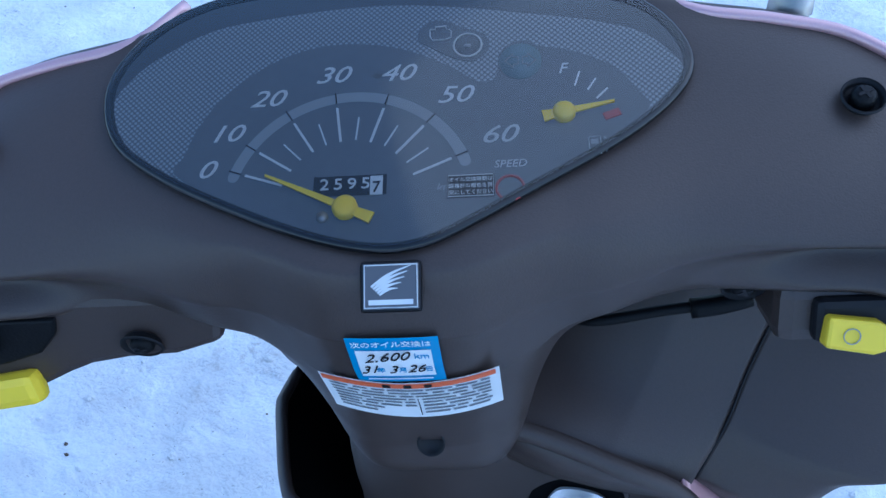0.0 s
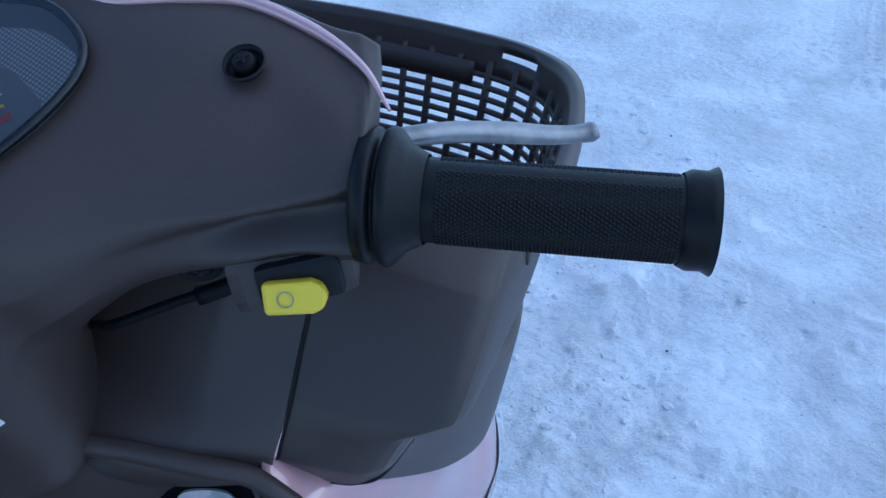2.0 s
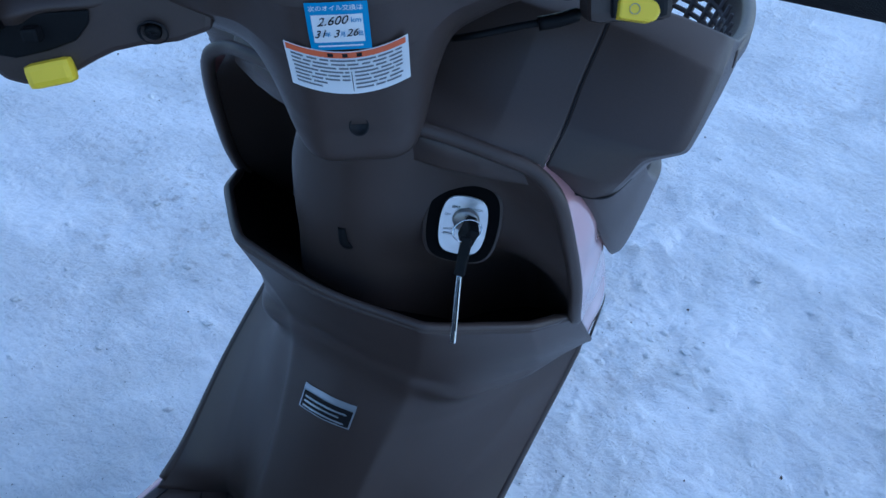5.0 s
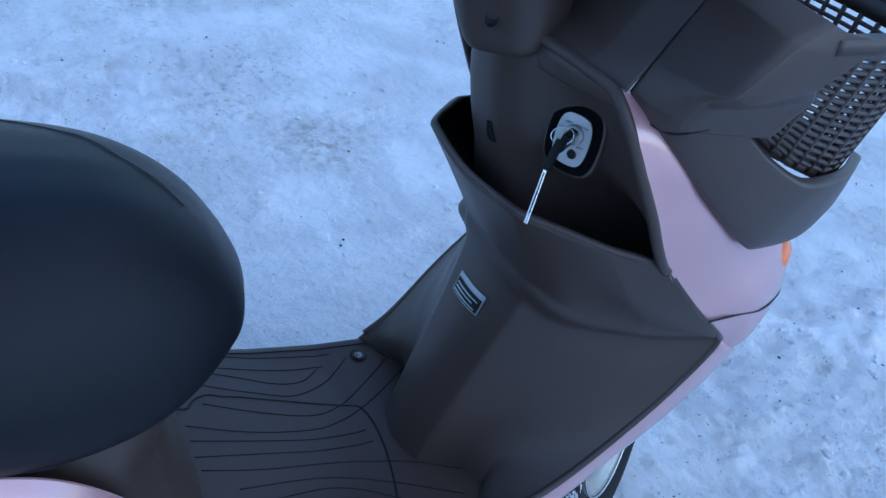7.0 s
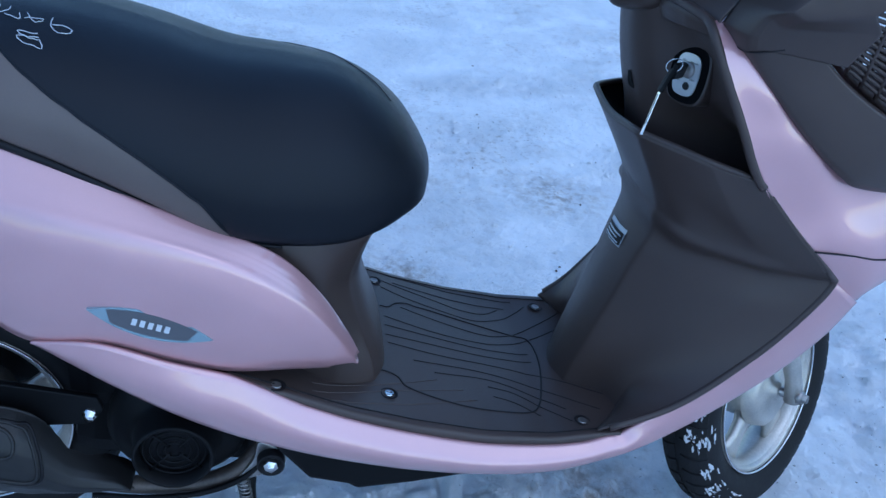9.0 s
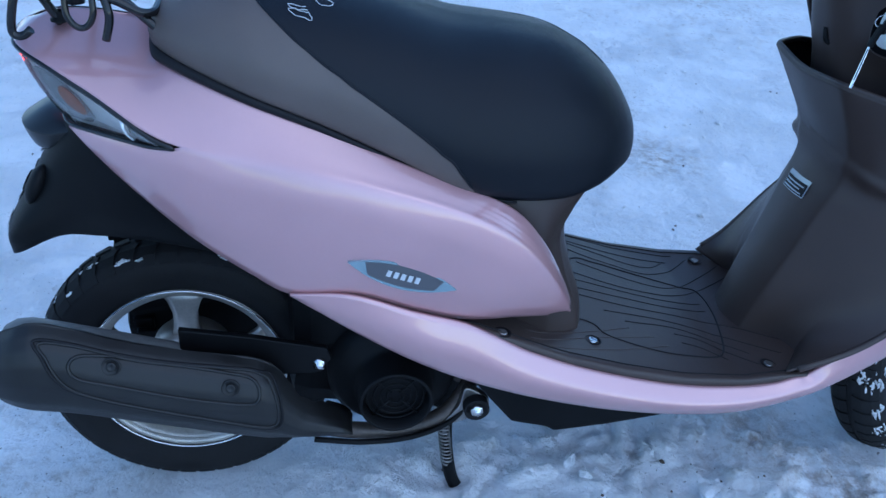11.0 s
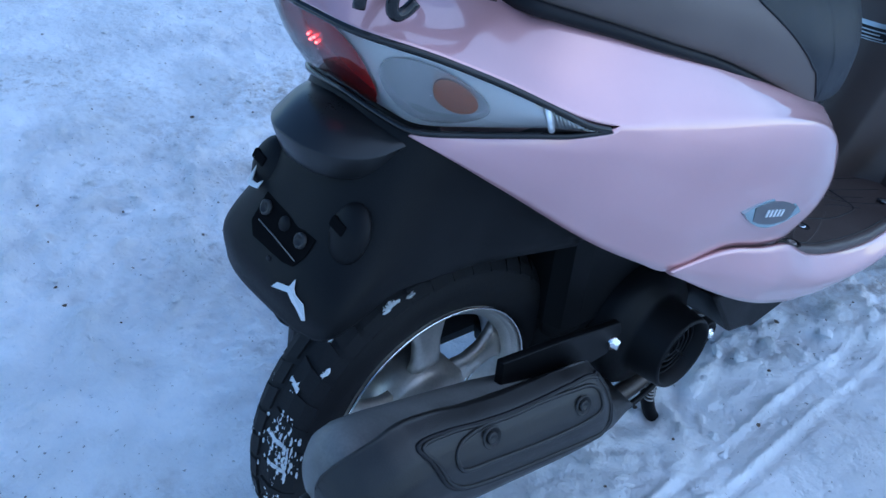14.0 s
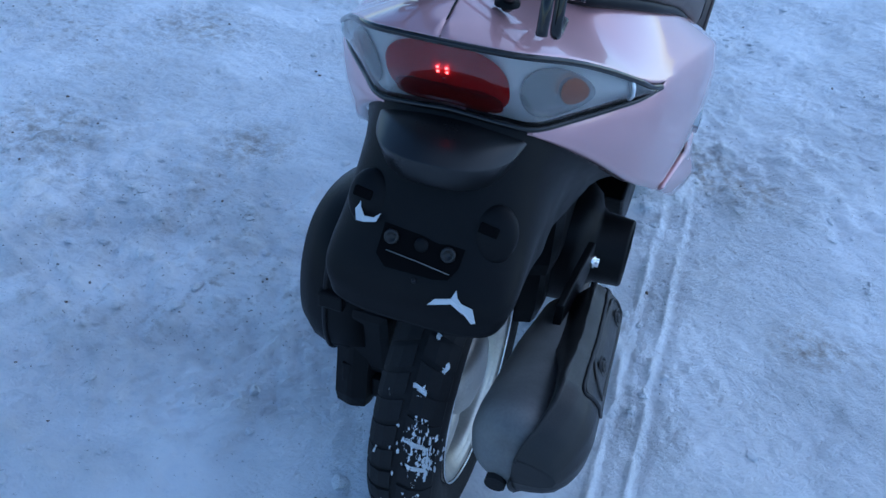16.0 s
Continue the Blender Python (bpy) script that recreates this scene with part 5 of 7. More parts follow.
    part("engine_symbol", tube([on_dial(0.0167 + x, 0.0946 + v, up + 0.0002) for x, v in o], 0.0003, sides=4, closed=True), WHITE, face)
    o = [(-0.0024, -0.0034), (-0.0024, 0.0030), (-0.0018, 0.0034), (0.0010, 0.0034), (0.0016, 0.0030), (0.0016, -0.0034)]
    pump = part("pump_symbol", tube([on_dial(0.0711 + x, 0.0424 + v, up + 0.0002) for x, v in o], 0.0003, sides=4, closed=True), GREY, face)
    part("pump_window", block(None, (0.0026, 0.0020, 0.0003), flat_at(0.0707, 0.0440)), GREY, pump)
    part("pump_hose", tube([on_dial(0.0711 + x, 0.0424 + v, up + 0.0002) for x, v in ((0.0016, -0.0006), (0.0030, -0.0010), (0.0034, -0.0026), (0.0040, -0.0010), (0.0040, 0.0018), (0.0026, 0.0032))], 0.0003, sides=4), GREY, pump)
    ringat(0.0411, 0.0271, 0.0047, 0.0005, REDMARK, "oil_ring")
    tag = part("notice_sticker", block(None, (0.0164, 0.0090, 0.0003), flat_at(0.0276, 0.0287, lift=up + 0.0002)), INK, face, "small black notice sticker with white print")
    part("sticker_frame", tube([on_dial(0.0276 + x, 0.0287 + v, up + 0.0006) for x, v in ((-0.0078, -0.0041), (0.0078, -0.0041), (0.0078, 0.0041), (-0.0078, 0.0041))], 0.00018, sides=4, closed=True), WHITE, tag)
    for k, words in enumerate(("オイル交換時期は", "距離計の橙色を目", "安にしてください")):
        lettering("print", words, 0.0019, flat_at(0.0276, 0.0311 - 0.0025 * k, lift=up + 0.0005), WHITE, tag, depth=0.00005)
    part("dial_screw", lathe([(0, 0.0022), (0.001, 0.0020), (0.001, 0)], on_dial(-0.0239, 0.0191, up), PLANE.to_3x3() @ Vector((0, 0, 1)), 14), STEEL, face)


meter()


def grips():
    for s in (1, -1):
        a, b = np.array((s * 0.208, 0.811, 0.918)), np.array((s * 0.311, 0.784, 0.898))
        grip = part("grip", tube([a + (b - a) * k for k in np.linspace(0, 0.93, 30)], 0.0150, sides=40), GRIP, bars, "black rubber handlebar grip")
        prof = [(0.0, 0.0158), (0.003, 0.0172), (0.008, 0.0170), (0.011, 0.0185), (0.0115, 0.0), ]
        part("end_flange", lathe([(0.092 + h, r) for h, r in prof], a, b - a, 32), GRIP, grip)
        part("inner_flange", lathe([(-0.0195, 0.0090), (-0.0180, 0.0200), (-0.0168, 0.0236), (-0.0128, 0.0246), (-0.0112, 0.0240), (-0.0108, 0.0205), (-0.0090, 0.0205), (-0.0086, 0.0240), (-0.0065, 0.0250), (-0.0042, 0.0240), (0.0000, 0.0190), (0.0060, 0.0160)], a, b - a, 36), GRIP, grip)
        d = (b - a) / np.linalg.norm(b - a)
        u = np.cross(d, (0, 0, 1.0)); u /= np.linalg.norm(u)
        w = np.cross(u, d)
        bm = bmesh.new()
        for row in range(62):
            for k in range(60):
                if 13 <= k <= 16 or 43 <= k <= 44:
                    continue
                t = 2 * np.pi * (k + 0.5 * (row % 2)) / 60
                p = a + d * (0.011 + row * 0.0013) + 0.0150 * (u * math.cos(t) + w * math.sin(t))
                nrm, tang = u * math.cos(t) + w * math.sin(t), -u * math.sin(t) + w * math.cos(t)
                v = [bm.verts.new(p + d * e * 0.0011 + tang * f * 0.00072) for e, f in ((1, 0), (0, 1), (-1, 0), (0, -1))]
                top = bm.verts.new(p + nrm * 0.00042)
                for q in range(4):
                    bm.faces.new((v[q], v[(q + 1) % 4], top))
        tagged(part("grip_knurl", bm, GRIP, grip), kind="stuff")
        lever = spline([(s * 0.192, 0.848, 0.924), (s * 0.222, 0.860, 0.916), (s * 0.248, 0.868, 0.906), (s * 0.270, 0.875, 0.896), (s * 0.284, 0.879, 0.8915), (s * 0.2895, 0.8795, 0.8915)], 40)
        rad = np.interp(np.linspace(0, 1, 40), [0, 0.5, 0.85, 0.95, 1], [0.0052, 0.0062, 0.0050, 0.0056, 0.0046])
        part("brake_lever", tube(lever, rad, sides=14, squash=0.75), material("lever_alloy", (0.30, 0.30, 0.30), 0.42, 0.85, grain=0.1, stain=0.35, stain_size=60) if s == 1 else ALLOY, bars, "polished alloy brake lever")


grips()


def bar_details():
    for x, y, z, r in ((0.1625, 0.8375, 0.9685, 0.0072), (-0.1625, 0.8375, 0.9685, 0.0072), (0.1256, 0.842, 0.8905, 0.0080), (-0.1070, 0.842, 0.8905, 0.0080)):
        top = z > 0.93
        ax = Vector((0, -0.50, 0.86)) if top else Vector((0, -0.75, -0.35))
        if not top:
            y, z = (0.8215, 0.9030) if x > 0 else (0.8110, 0.8925)
        cup = part("screw_recess", lathe([(0.0012, r * 1.08), (0.0022, r), (-0.001, r * 0.92), (-0.002, r * 0.8), (-0.002, 0)], (x, y, z), ax, 24), INK, bars)
        part("screw", lathe([(-0.002, r * 0.62), (0.002, r * 0.60), (0.0034, r * 0.4), (0.0034, 0)], (x, y, z), ax, 16), BLACK, cup, "black cross-head screw")
        turn = Matrix.Translation((x, y, z)) @ ax.normalized().to_track_quat("Z", "Y").to_matrix().to_4x4()
        for q in (25, 115):
            part("slot", block(None, (r * 0.75, r * 0.16, 0.0012), turn @ Matrix.Rotation(radians(q), 4, "Z") @ Matrix.Translation((0, 0, 0.0032))), INK, cup)
    part("neck_hole", lathe([(0.0012, 0.0062), (0.0018, 0.0056), (-0.0005, 0.0050), (-0.0005, 0)], (0.0008, 0.8208, 0.8245), (0, -0.93, 0.36), 20), INK, bars)
    # emblem plate
    m = Matrix.Translation((0.0003, 0.7862, 0.9330)) @ Matrix.Rotation(radians(47), 4, "X")
    badge = part("emblem", block(None, (0.0208, 0.0172, 0.0020), m, 0.0014), INK, bars, "small dark square badge with a white wing shape")
    part("badge_face", block(None, (0.0188, 0.0153, 0.0006), m @ Matrix.Translation((0, 0, 0.0010)), 0.0002), GREYBADGE, badge)
    for k in range(5):
        a, b = np.array((-0.0066 + 0.0007 * k, -0.0008 - 0.0007 * k)), np.array((0.0068 - 0.0011 * k, 0.0062 - 0.0019 * k))
        n = np.array((-(b - a)[1], (b - a)[0])) / np.linalg.norm(b - a)
        line = [a + (b - a) * q + n * (0.0008 * math.sin(math.pi * q)) for q in np.linspace(0, 1, 8)]
        wide = np.interp(np.linspace(0, 1, 8), [0, 0.4, 1], [0.00035, 0.00055, 0.00012])
        edge = [p + n * w for p, w in zip(line, wide)] + [p - n * w for p, w in zip(line[::-1], wide[::-1])]
        part("feather", prism([m @ Vector((x, v + 0.0006, 0.0014)) for x, v in edge], m.to_3x3() @ Vector((0, 0, 0.0003))), WHITE, badge)
    part("name_bar", block(None, (0.0150, 0.0017, 0.0003), m @ Matrix.Translation((0, -0.0054, 0.0014))), WHITE, badge)
    part("badge_border", tube([m @ Vector((x * 0.0089, v * 0.0072, 0.0013)) for x, v in ((-1, -1), (1, -1), (1, 1), (-1, 1))], 0.0003, sides=4, closed=True), WHITE, badge)


bar_details()
SURF = np.array([(0.796, 0.940), (0.783, 0.925), (0.788, 0.908), (0.793, 0.892), (0.808, 0.862), (0.823, 0.822)])


def neck_at(x, z, lift):
    """A place on the rider's side of the neck, lifted off it."""
    y = float(np.interp(z, SURF[::-1, 1], SURF[::-1, 0])) + 2.2 * x * x
    return Vector((x, y - lift, z + 0.3 * lift))


def patch(name, x0, x1, z0, z1, mat, parent, lift, label="", sag=0.0, n=10):
    g = np.array([[neck_at(x, z + sag * x * x, lift) for x in np.linspace(x0, x1, n)] for z in np.linspace(z0, z1, n)])
    return part(name, sheet(g), mat, parent, label)


def neck_stickers():
    s = patch("service_sticker", -0.0192, 0.0140, 0.8816, 0.9114, BLUE, bars, 0.0022, "blue oil-change sticker with black handwriting")
    patch("white_field", -0.0166, 0.0108, 0.8868, 0.9040, PAPER, s, 0.0026)
    face = lambda x, z, l: Matrix.Translation(neck_at(x, z, l)) @ Matrix.Rotation(radians(107), 4, "X")
    lettering("print", "次のオイル交換は", 0.0036, face(-0.0030, 0.9078, 0.0028), PAPER, s, depth=0.0001)
    patch("text_bar", -0.0150, 0.0095, 0.8838, 0.8848, PAPER, s, 0.0026, "", 0, 4)
    for words, size, x, z in (("2.600", 0.0074, -0.0060, 0.9000), ("31", 0.0066, -0.0132, 0.8922), ("3", 0.0066, -0.0046, 0.8922), ("26", 0.0066, 0.0040, 0.8926)):
        lettering("handwriting", words, size, face(x, z, 0.0032) @ Matrix.Rotation(radians(4), 4, "Z"), INK, s, shear=0.45, depth=0.0001)
    for words, size, x, z in (("km", 0.0046, 0.0072, 0.9004), ("年", 0.0034, -0.0088, 0.8918), ("月", 0.0034, -0.0006, 0.8918), ("日", 0.0034, 0.0090, 0.8920)):
        lettering("print", words, size, face(x, z, 0.0030), BLUE, s, depth=0.0001)
    w = patch("warning_sticker", -0.0338, 0.0340, 0.8493, 0.8800, PAPER, bars, 0.0026, "white warning sticker with an orange heading", 8.0, 16)
    patch("heading", -0.0330, 0.0325, 0.8752, 0.8792, ORANGEINK, w, 0.0030, "", 8.0, 16)
    rng = random.Random(8)
    for k in range(8):
        z = 0.8733 - 0.0028 * k
        for a, b in ((-0.0305, -0.0005), (0.0025, 0.0300)) if k > 2 else ((-0.0310, 0.0300),):
            x = a
            while x < b - 0.002:
                end = min(b, x + rng.uniform(0.004, 0.014))
                patch("text_bar", x, end, z - 0.0007, z + 0.0006, GREYTEXT, w, 0.0030, "", 8.0, 5)
                x = end + rng.uniform(0.0007, 0.0020)
                if k > 2 and rng.random() < 0.15:
                    break
    patch("column_line", 0.0006, 0.0010, 0.8515, 0.8655, INK, w, 0.0030, "", 8.0, 3)
    for x in (-0.0110, -0.0030, 0.0050):
        patch("heading_mark", x, x + 0.0030, 0.8758, 0.8785, INK, w, 0.0033, "", 8.0, 3)


neck_stickers()


def switches():
    part("starter_housing", block(None, (0.048, 0.036, 0.024), Matrix.Translation((0.1590, 0.8270, 0.8935)) @ Matrix.Rotation(radians(-12), 4, "X"), 0.006), BROWN, bars, "brown housing of the starter button")
    part("button_frame", block(None, (0.0310, 0.0100, 0.0165), Matrix.Translation((0.1625, 0.8085, 0.8965)) @ Matrix.Rotation(radians(-16), 4, "X"), 0.003), INK, bars, "black frame round the starter button")
    lie = Matrix.Translation((0.1605, 0.8015, 0.8945)) @ Matrix.Rotation(radians(68), 4, "X") @ Matrix.Rotation(radians(-9), 4, "Z")
    face = [(-0.0115, 0.0058), (0.0060, 0.0062), (0.0098, 0.0045), (0.0118, 0.0), (0.0100, -0.0045), (0.0062, -0.0062), (-0.0110, -0.0058)]
    b = part("starter_button", prism([lie @ Vector((x, v, -0.008)) for x, v in face], lie.to_3x3() @ Vector((0, 0, 0.0128))), YELLOW, bars, "yellow starter button", bevel=0.0015)
    m = lie @ Matrix.Translation((-0.003, 0.0, 0.0050))
    part("start_symbol", tube([m @ Vector((0.0028 * math.cos(a), 0.0028 * math.sin(a), 0.0004)) for a in np.linspace(0, 2 * np.pi, 20, endpoint=False)], 0.00025, sides=4, closed=True), GREY, b)
    outline = [(-0.204, 0.914), (-0.204, 0.876), (-0.197, 0.867), (-0.187, 0.8635), (-0.1766, 0.8620), (-0.164, 0.8655), (-0.1533, 0.8706), (-0.142, 0.8760), (-0.132, 0.8800), (-0.116, 0.8828), (-0.095, 0.8840), (-0.075, 0.890), (-0.070, 0.914)]
    housing = part("switch_housing", prism([(x, 0.8120, z) for x, z in outline], (0, 0.036, 0.004)), BROWN, bars, "brown housing of the indicator switch and horn", bevel=0.004)
    face = [(-0.139, 0.9060), (-0.141, 0.8985), (-0.150, 0.8895), (-0.166, 0.8845), (-0.185, 0.8810), (-0.196, 0.8835), (-0.198, 0.9060)]
    plate = part("switch_plate", prism([(x, 0.8095, z) for x, z in face], (0, 0.004, 0)), BLACK, housing, "black indicator switch plate", bevel=0.0012)
    part("indicator_slider", block(None, (0.0095, 0.010, 0.0085), Matrix.Translation((-0.1715, 0.8070, 0.8955)), 0.002), BLACK, plate)
    part("horn_button", block(None, (0.0275, 0.010, 0.0145), Matrix.Translation((-0.1678, 0.8085, 0.8722)) @ Matrix.Rotation(radians(-9), 4, "Y") @ Matrix.Rotation(radians(-10), 4, "X"), 0.004), YELLOW, housing, "yellow horn button")
    part("mirror_boss", lathe([(0, 0.0085), (0.012, 0.008), (0.012, 0.005), (0.004, 0.005)], (0.150, 0.890, 0.982), (0, -0.2, 1), 6), STEEL, bars, "steel mirror thread")
    part("cable", tube(spline([(0.140, 0.848, 0.8800), (0.124, 0.846, 0.8765), (0.100, 0.846, 0.8730), (0.0735, 0.846, 0.8688), (0.060, 0.856, 0.8640)], 24), 0.0024, sides=8), BLACK, bars, "thin black cable under the bar cover")
    part("cable_sleeve", tube(spline([(0.136, 0.846, 0.8790), (0.124, 0.845, 0.8762), (0.112, 0.845, 0.8745)], 8), 0.0044, sides=10), BLACK, bars)


switches()


def wheel(holder, centre, spokes, offset=0.0):
    """Tyre and cast wheel about the x axis."""
    c = np.array(centre)
    prof = [(-0.030, 0.140), (-0.036, 0.150), (-0.0415, 0.168), (-0.040, 0.185), (-0.032, 0.198), (-0.016, 0.2055), (0, 0.207), (0.016, 0.2055), (0.032, 0.198), (0.040, 0.185), (0.0415, 0.168), (0.036, 0.150), (0.030, 0.140)]
    p = spline([(h, r, 0) for h, r in prof], 40)
    tyre = part("tyre", lathe([(h, r) for h, r, _ in p], c, (1, 0, 0), 72), RUBBER, holder, "black tyre with packed snow in the tread")
    bm = bmesh.new()
    for k in range(44):
        a = 2 * math.pi * k / 44
        for s in (1, -1):
            a0 = a + (math.pi / 44 if s > 0 else 0)
            def at(h, r, t):
                return (c[0] + h * s, c[1] + r * math.cos(t), c[2] + r * math.sin(t))
            row = [(0.004, 0.2085, 0.02), (0.018, 0.2068, 0.045), (0.030, 0.2000, 0.060), (0.0385, 0.190, 0.062)]
            w = 0.112
            lo = [[bm.verts.new(at(h, r + e, a0 + sk + dt)) for dt in (0, w)] for h, r, sk in row for e in (0.0016,)]
            hi = [[bm.verts.new(at(h, r - 0.004, a0 + sk + dt)) for dt in (0, w)] for h, r, sk in row]
            for q in range(3):
                bm.faces.new((lo[q][0], lo[q][1], lo[q + 1][1], lo[q + 1][0]))
                bm.faces.new((lo[q][0], lo[q + 1][0], hi[q + 1][0], hi[q][0]))
                bm.faces.new((lo[q][1], hi[q][1], hi[q + 1][1], lo[q + 1][1]))
            bm.faces.new((lo[3][0], lo[3][1], hi[3][1], hi[3][0]))
            bm.faces.new((lo[0][0], hi[0][0], hi[0][1], lo[0][1]))
    tagged(part("tread_relief", bm, RUBBER, tyre), kind="stuff")
    rng = random.Random(int(c[1] * 100) + 5)
    bm = bmesh.new()
    spots = [(rng.uniform(1.3, 5.2), rng.choice((-1, 1)) * rng.uniform(0.012, 0.036), rng.uniform(0.1, 0.3)) for _ in range(8)] + ([(rng.uniform(1.15, 2.9), rng.uniform(0.026, 0.039), rng.uniform(0.15, 0.4)) for _ in range(5)] if c[1] < 0.5 else []) + [(2.86, 0.021, 2.0), (2.76, 0.016, 1.3), (2.95, 0.024, 1.4), (2.50, 0.010, 0.6), (2.15, 0.014, 0.5), (3.20, 0.020, 0.9)]
    if c[1] > 0.5:
        spots += [(3.25, 0.036, 1.3), (3.55, 0.037, 1.0), (3.8, 0.036, 1.3), (4.15, 0.036, 1.5), (2.9, 0.034, 0.8)]
    for a1, h1, big in spots:
        for _ in range(int((26 if c[1] > 0.5 else 70) * big)):
            a = a1 + rng.gauss(0, 0.035 * big)
            h = max(-0.0415, min(0.0415, h1 + rng.gauss(0, 0.0045 * big)))
            r = float(np.interp(abs(h), [0, 0.016, 0.032, 0.040, 0.0415], [0.2085, 0.2072, 0.1995, 0.187, 0.175])) + 0.0002
            size = rng.uniform(0.0008, 0.0034) * (1.15 if c[1] > 0.5 else 0.90)
            m = Matrix.Translation((c[0] + h, c[1] + r * math.cos(a), c[2] + r * math.sin(a))) @ Matrix.Rotation(a, 4, "X") @ Matrix.Diagonal((rng.uniform(0.5, 1.0), 0.4, rng.uniform(0.8, 2.4), 1))
            made = bmesh.ops.create_icosphere(bm, subdivisions=1, radius=size, matrix=m)
            for v in made["verts"]:
                v.co += Vector((rng.uniform(-1, 1), rng.uniform(-1, 1), rng.uniform(-1, 1))) * size * 0.35
    tagged(part("packed_snow", bm, SNOW, tyre, "white snow packed in the tread"), kind="stuff")
    rim = part("rim", lathe([(-0.031, 0.141), (-0.029, 0.136), (-0.020, 0.124), (0.020, 0.124), (0.029, 0.136), (0.031, 0.141), (0.028, 0.1415), (0.034, 0.139), (0.030, 0.134), (0.018, 0.1275), (-0.018, 0.1275), (-0.026, 0.134), (-0.028, 0.1415), (-0.031, 0.141)], c, (1, 0, 0), 72), ALLOY, holder, "silver cast alloy wheel")
    for s in (1, -1):
        part("rim_lip", tube([(c[0] + s * 0.0355, c[1] + 0.1400 * math.cos(q), c[2] + 0.1415 * math.sin(q)) for q in np.linspace(0, 2 * np.pi, 72, endpoint=False)], 0.0017, sides=6, closed=True), CHROME, rim)
    part("hub", lathe([(-0.035, 0.0), (-0.035, 0.040), (-0.028, 0.058), (0.020, 0.058), (0.030, 0.045), (0.034, 0.028), (0.036, 0.020), (0.036, 0.0)], c, (1, 0, 0), 40), ALLOY, rim)
    for k in range(spokes):
        a = 2 * math.pi * k / spokes + 0.3
        d, t = np.array((0, math.cos(a), math.sin(a))), np.array((0, -math.sin(a), math.cos(a)))
        g = []
        for r, w, th, ox in ((0.045, 0.044, 0.016, 0.010), (0.070, 0.034, 0.015, 0.013), (0.092, 0.034, 0.014, 0.012), (0.110, 0.046, 0.013, 0.010), (0.128, 0.072, 0.012, 0.008)):
            mid = c + d * r + np.array((ox, 0, 0))
            g.append([mid + t * w / 2 * e + np.array((th * f, 0, 0)) for e, f in ((1, -0.5), (1, 0.2), (0.55, 0.5), (-0.55, 0.5), (-1, 0.2), (-1, -0.5))])
        part("spoke", ringed(np.array(g)), ALLOY, rim)
    return tyre


rear_wheel = tagged(new("rear_wheel"), "rear wheel with a snowy tyre")
rear_wheel.parent = scooter
wheel(rear_wheel, (0.0, 0.022, 0.205), 5)
NUT = (0.112, 1.160, 0.215)
front_wheel = tagged(new("front_wheel"), "front wheel turned aside")
front_wheel.parent = scooter
front_wheel.matrix_basis = Matrix.Translation((0.010, 0.026, -0.012)) @ STEER
FRONT = (NUT[0] - 0.088, NUT[1], NUT[2])
wheel(front_wheel, FRONT, 5)


def fork():
    cx, cy, cz = FRONT
    for s in (1, -1):
        part("fork_leg", tube([(cx + s * 0.070, cy + 0.004, cz - 0.01), (cx + s * 0.072, cy - 0.004, cz + 0.03), (cx + s * 0.070, cy - 0.03, cz + 0.09), (cx + s * 0.06, cy - 0.09, cz + 0.25)], [0.014, 0.013, 0.015, 0.015], sides=14), ALLOY, front_wheel, "alloy front fork leg")
        part("axle_nut", lathe([(0.0, 0.011), (0.007, 0.011), (0.007, 0.0075), (0.014, 0.0075), (0.014, 0)], (cx + s * 0.080, cy, cz), (s, 0, 0), 6), STEEL, front_wheel)
    part("axle", tube([(cx - 0.08, cy, cz), (cx + 0.08, cy, cz)], 0.008, sides=12), STEEL, front_wheel)
    part("brake_hub", lathe([(0.02, 0.066), (0.036, 0.062), (0.042, 0.050), (0.044, 0.020), (0.052, 0.016), (0.052, 0)], FRONT, (1, 0, 0), 36), ALLOY, front_wheel)
    prof = spline([(-0.05, 0.212, 0), (-0.046, 0.224, 0), (0, 0.232, 0), (0.046, 0.224, 0), (0.05, 0.212, 0)], 14)
    g = np.array([[(cx + h, cy + r * math.cos(a), cz + r * math.sin(a)) for h, r, _ in prof] for a in np.radians(np.linspace(40, 140, 40))])
    part("front_mudguard", sheet(g), BLACK, front_wheel, "black front mudguard", solid=0.003)


fork()


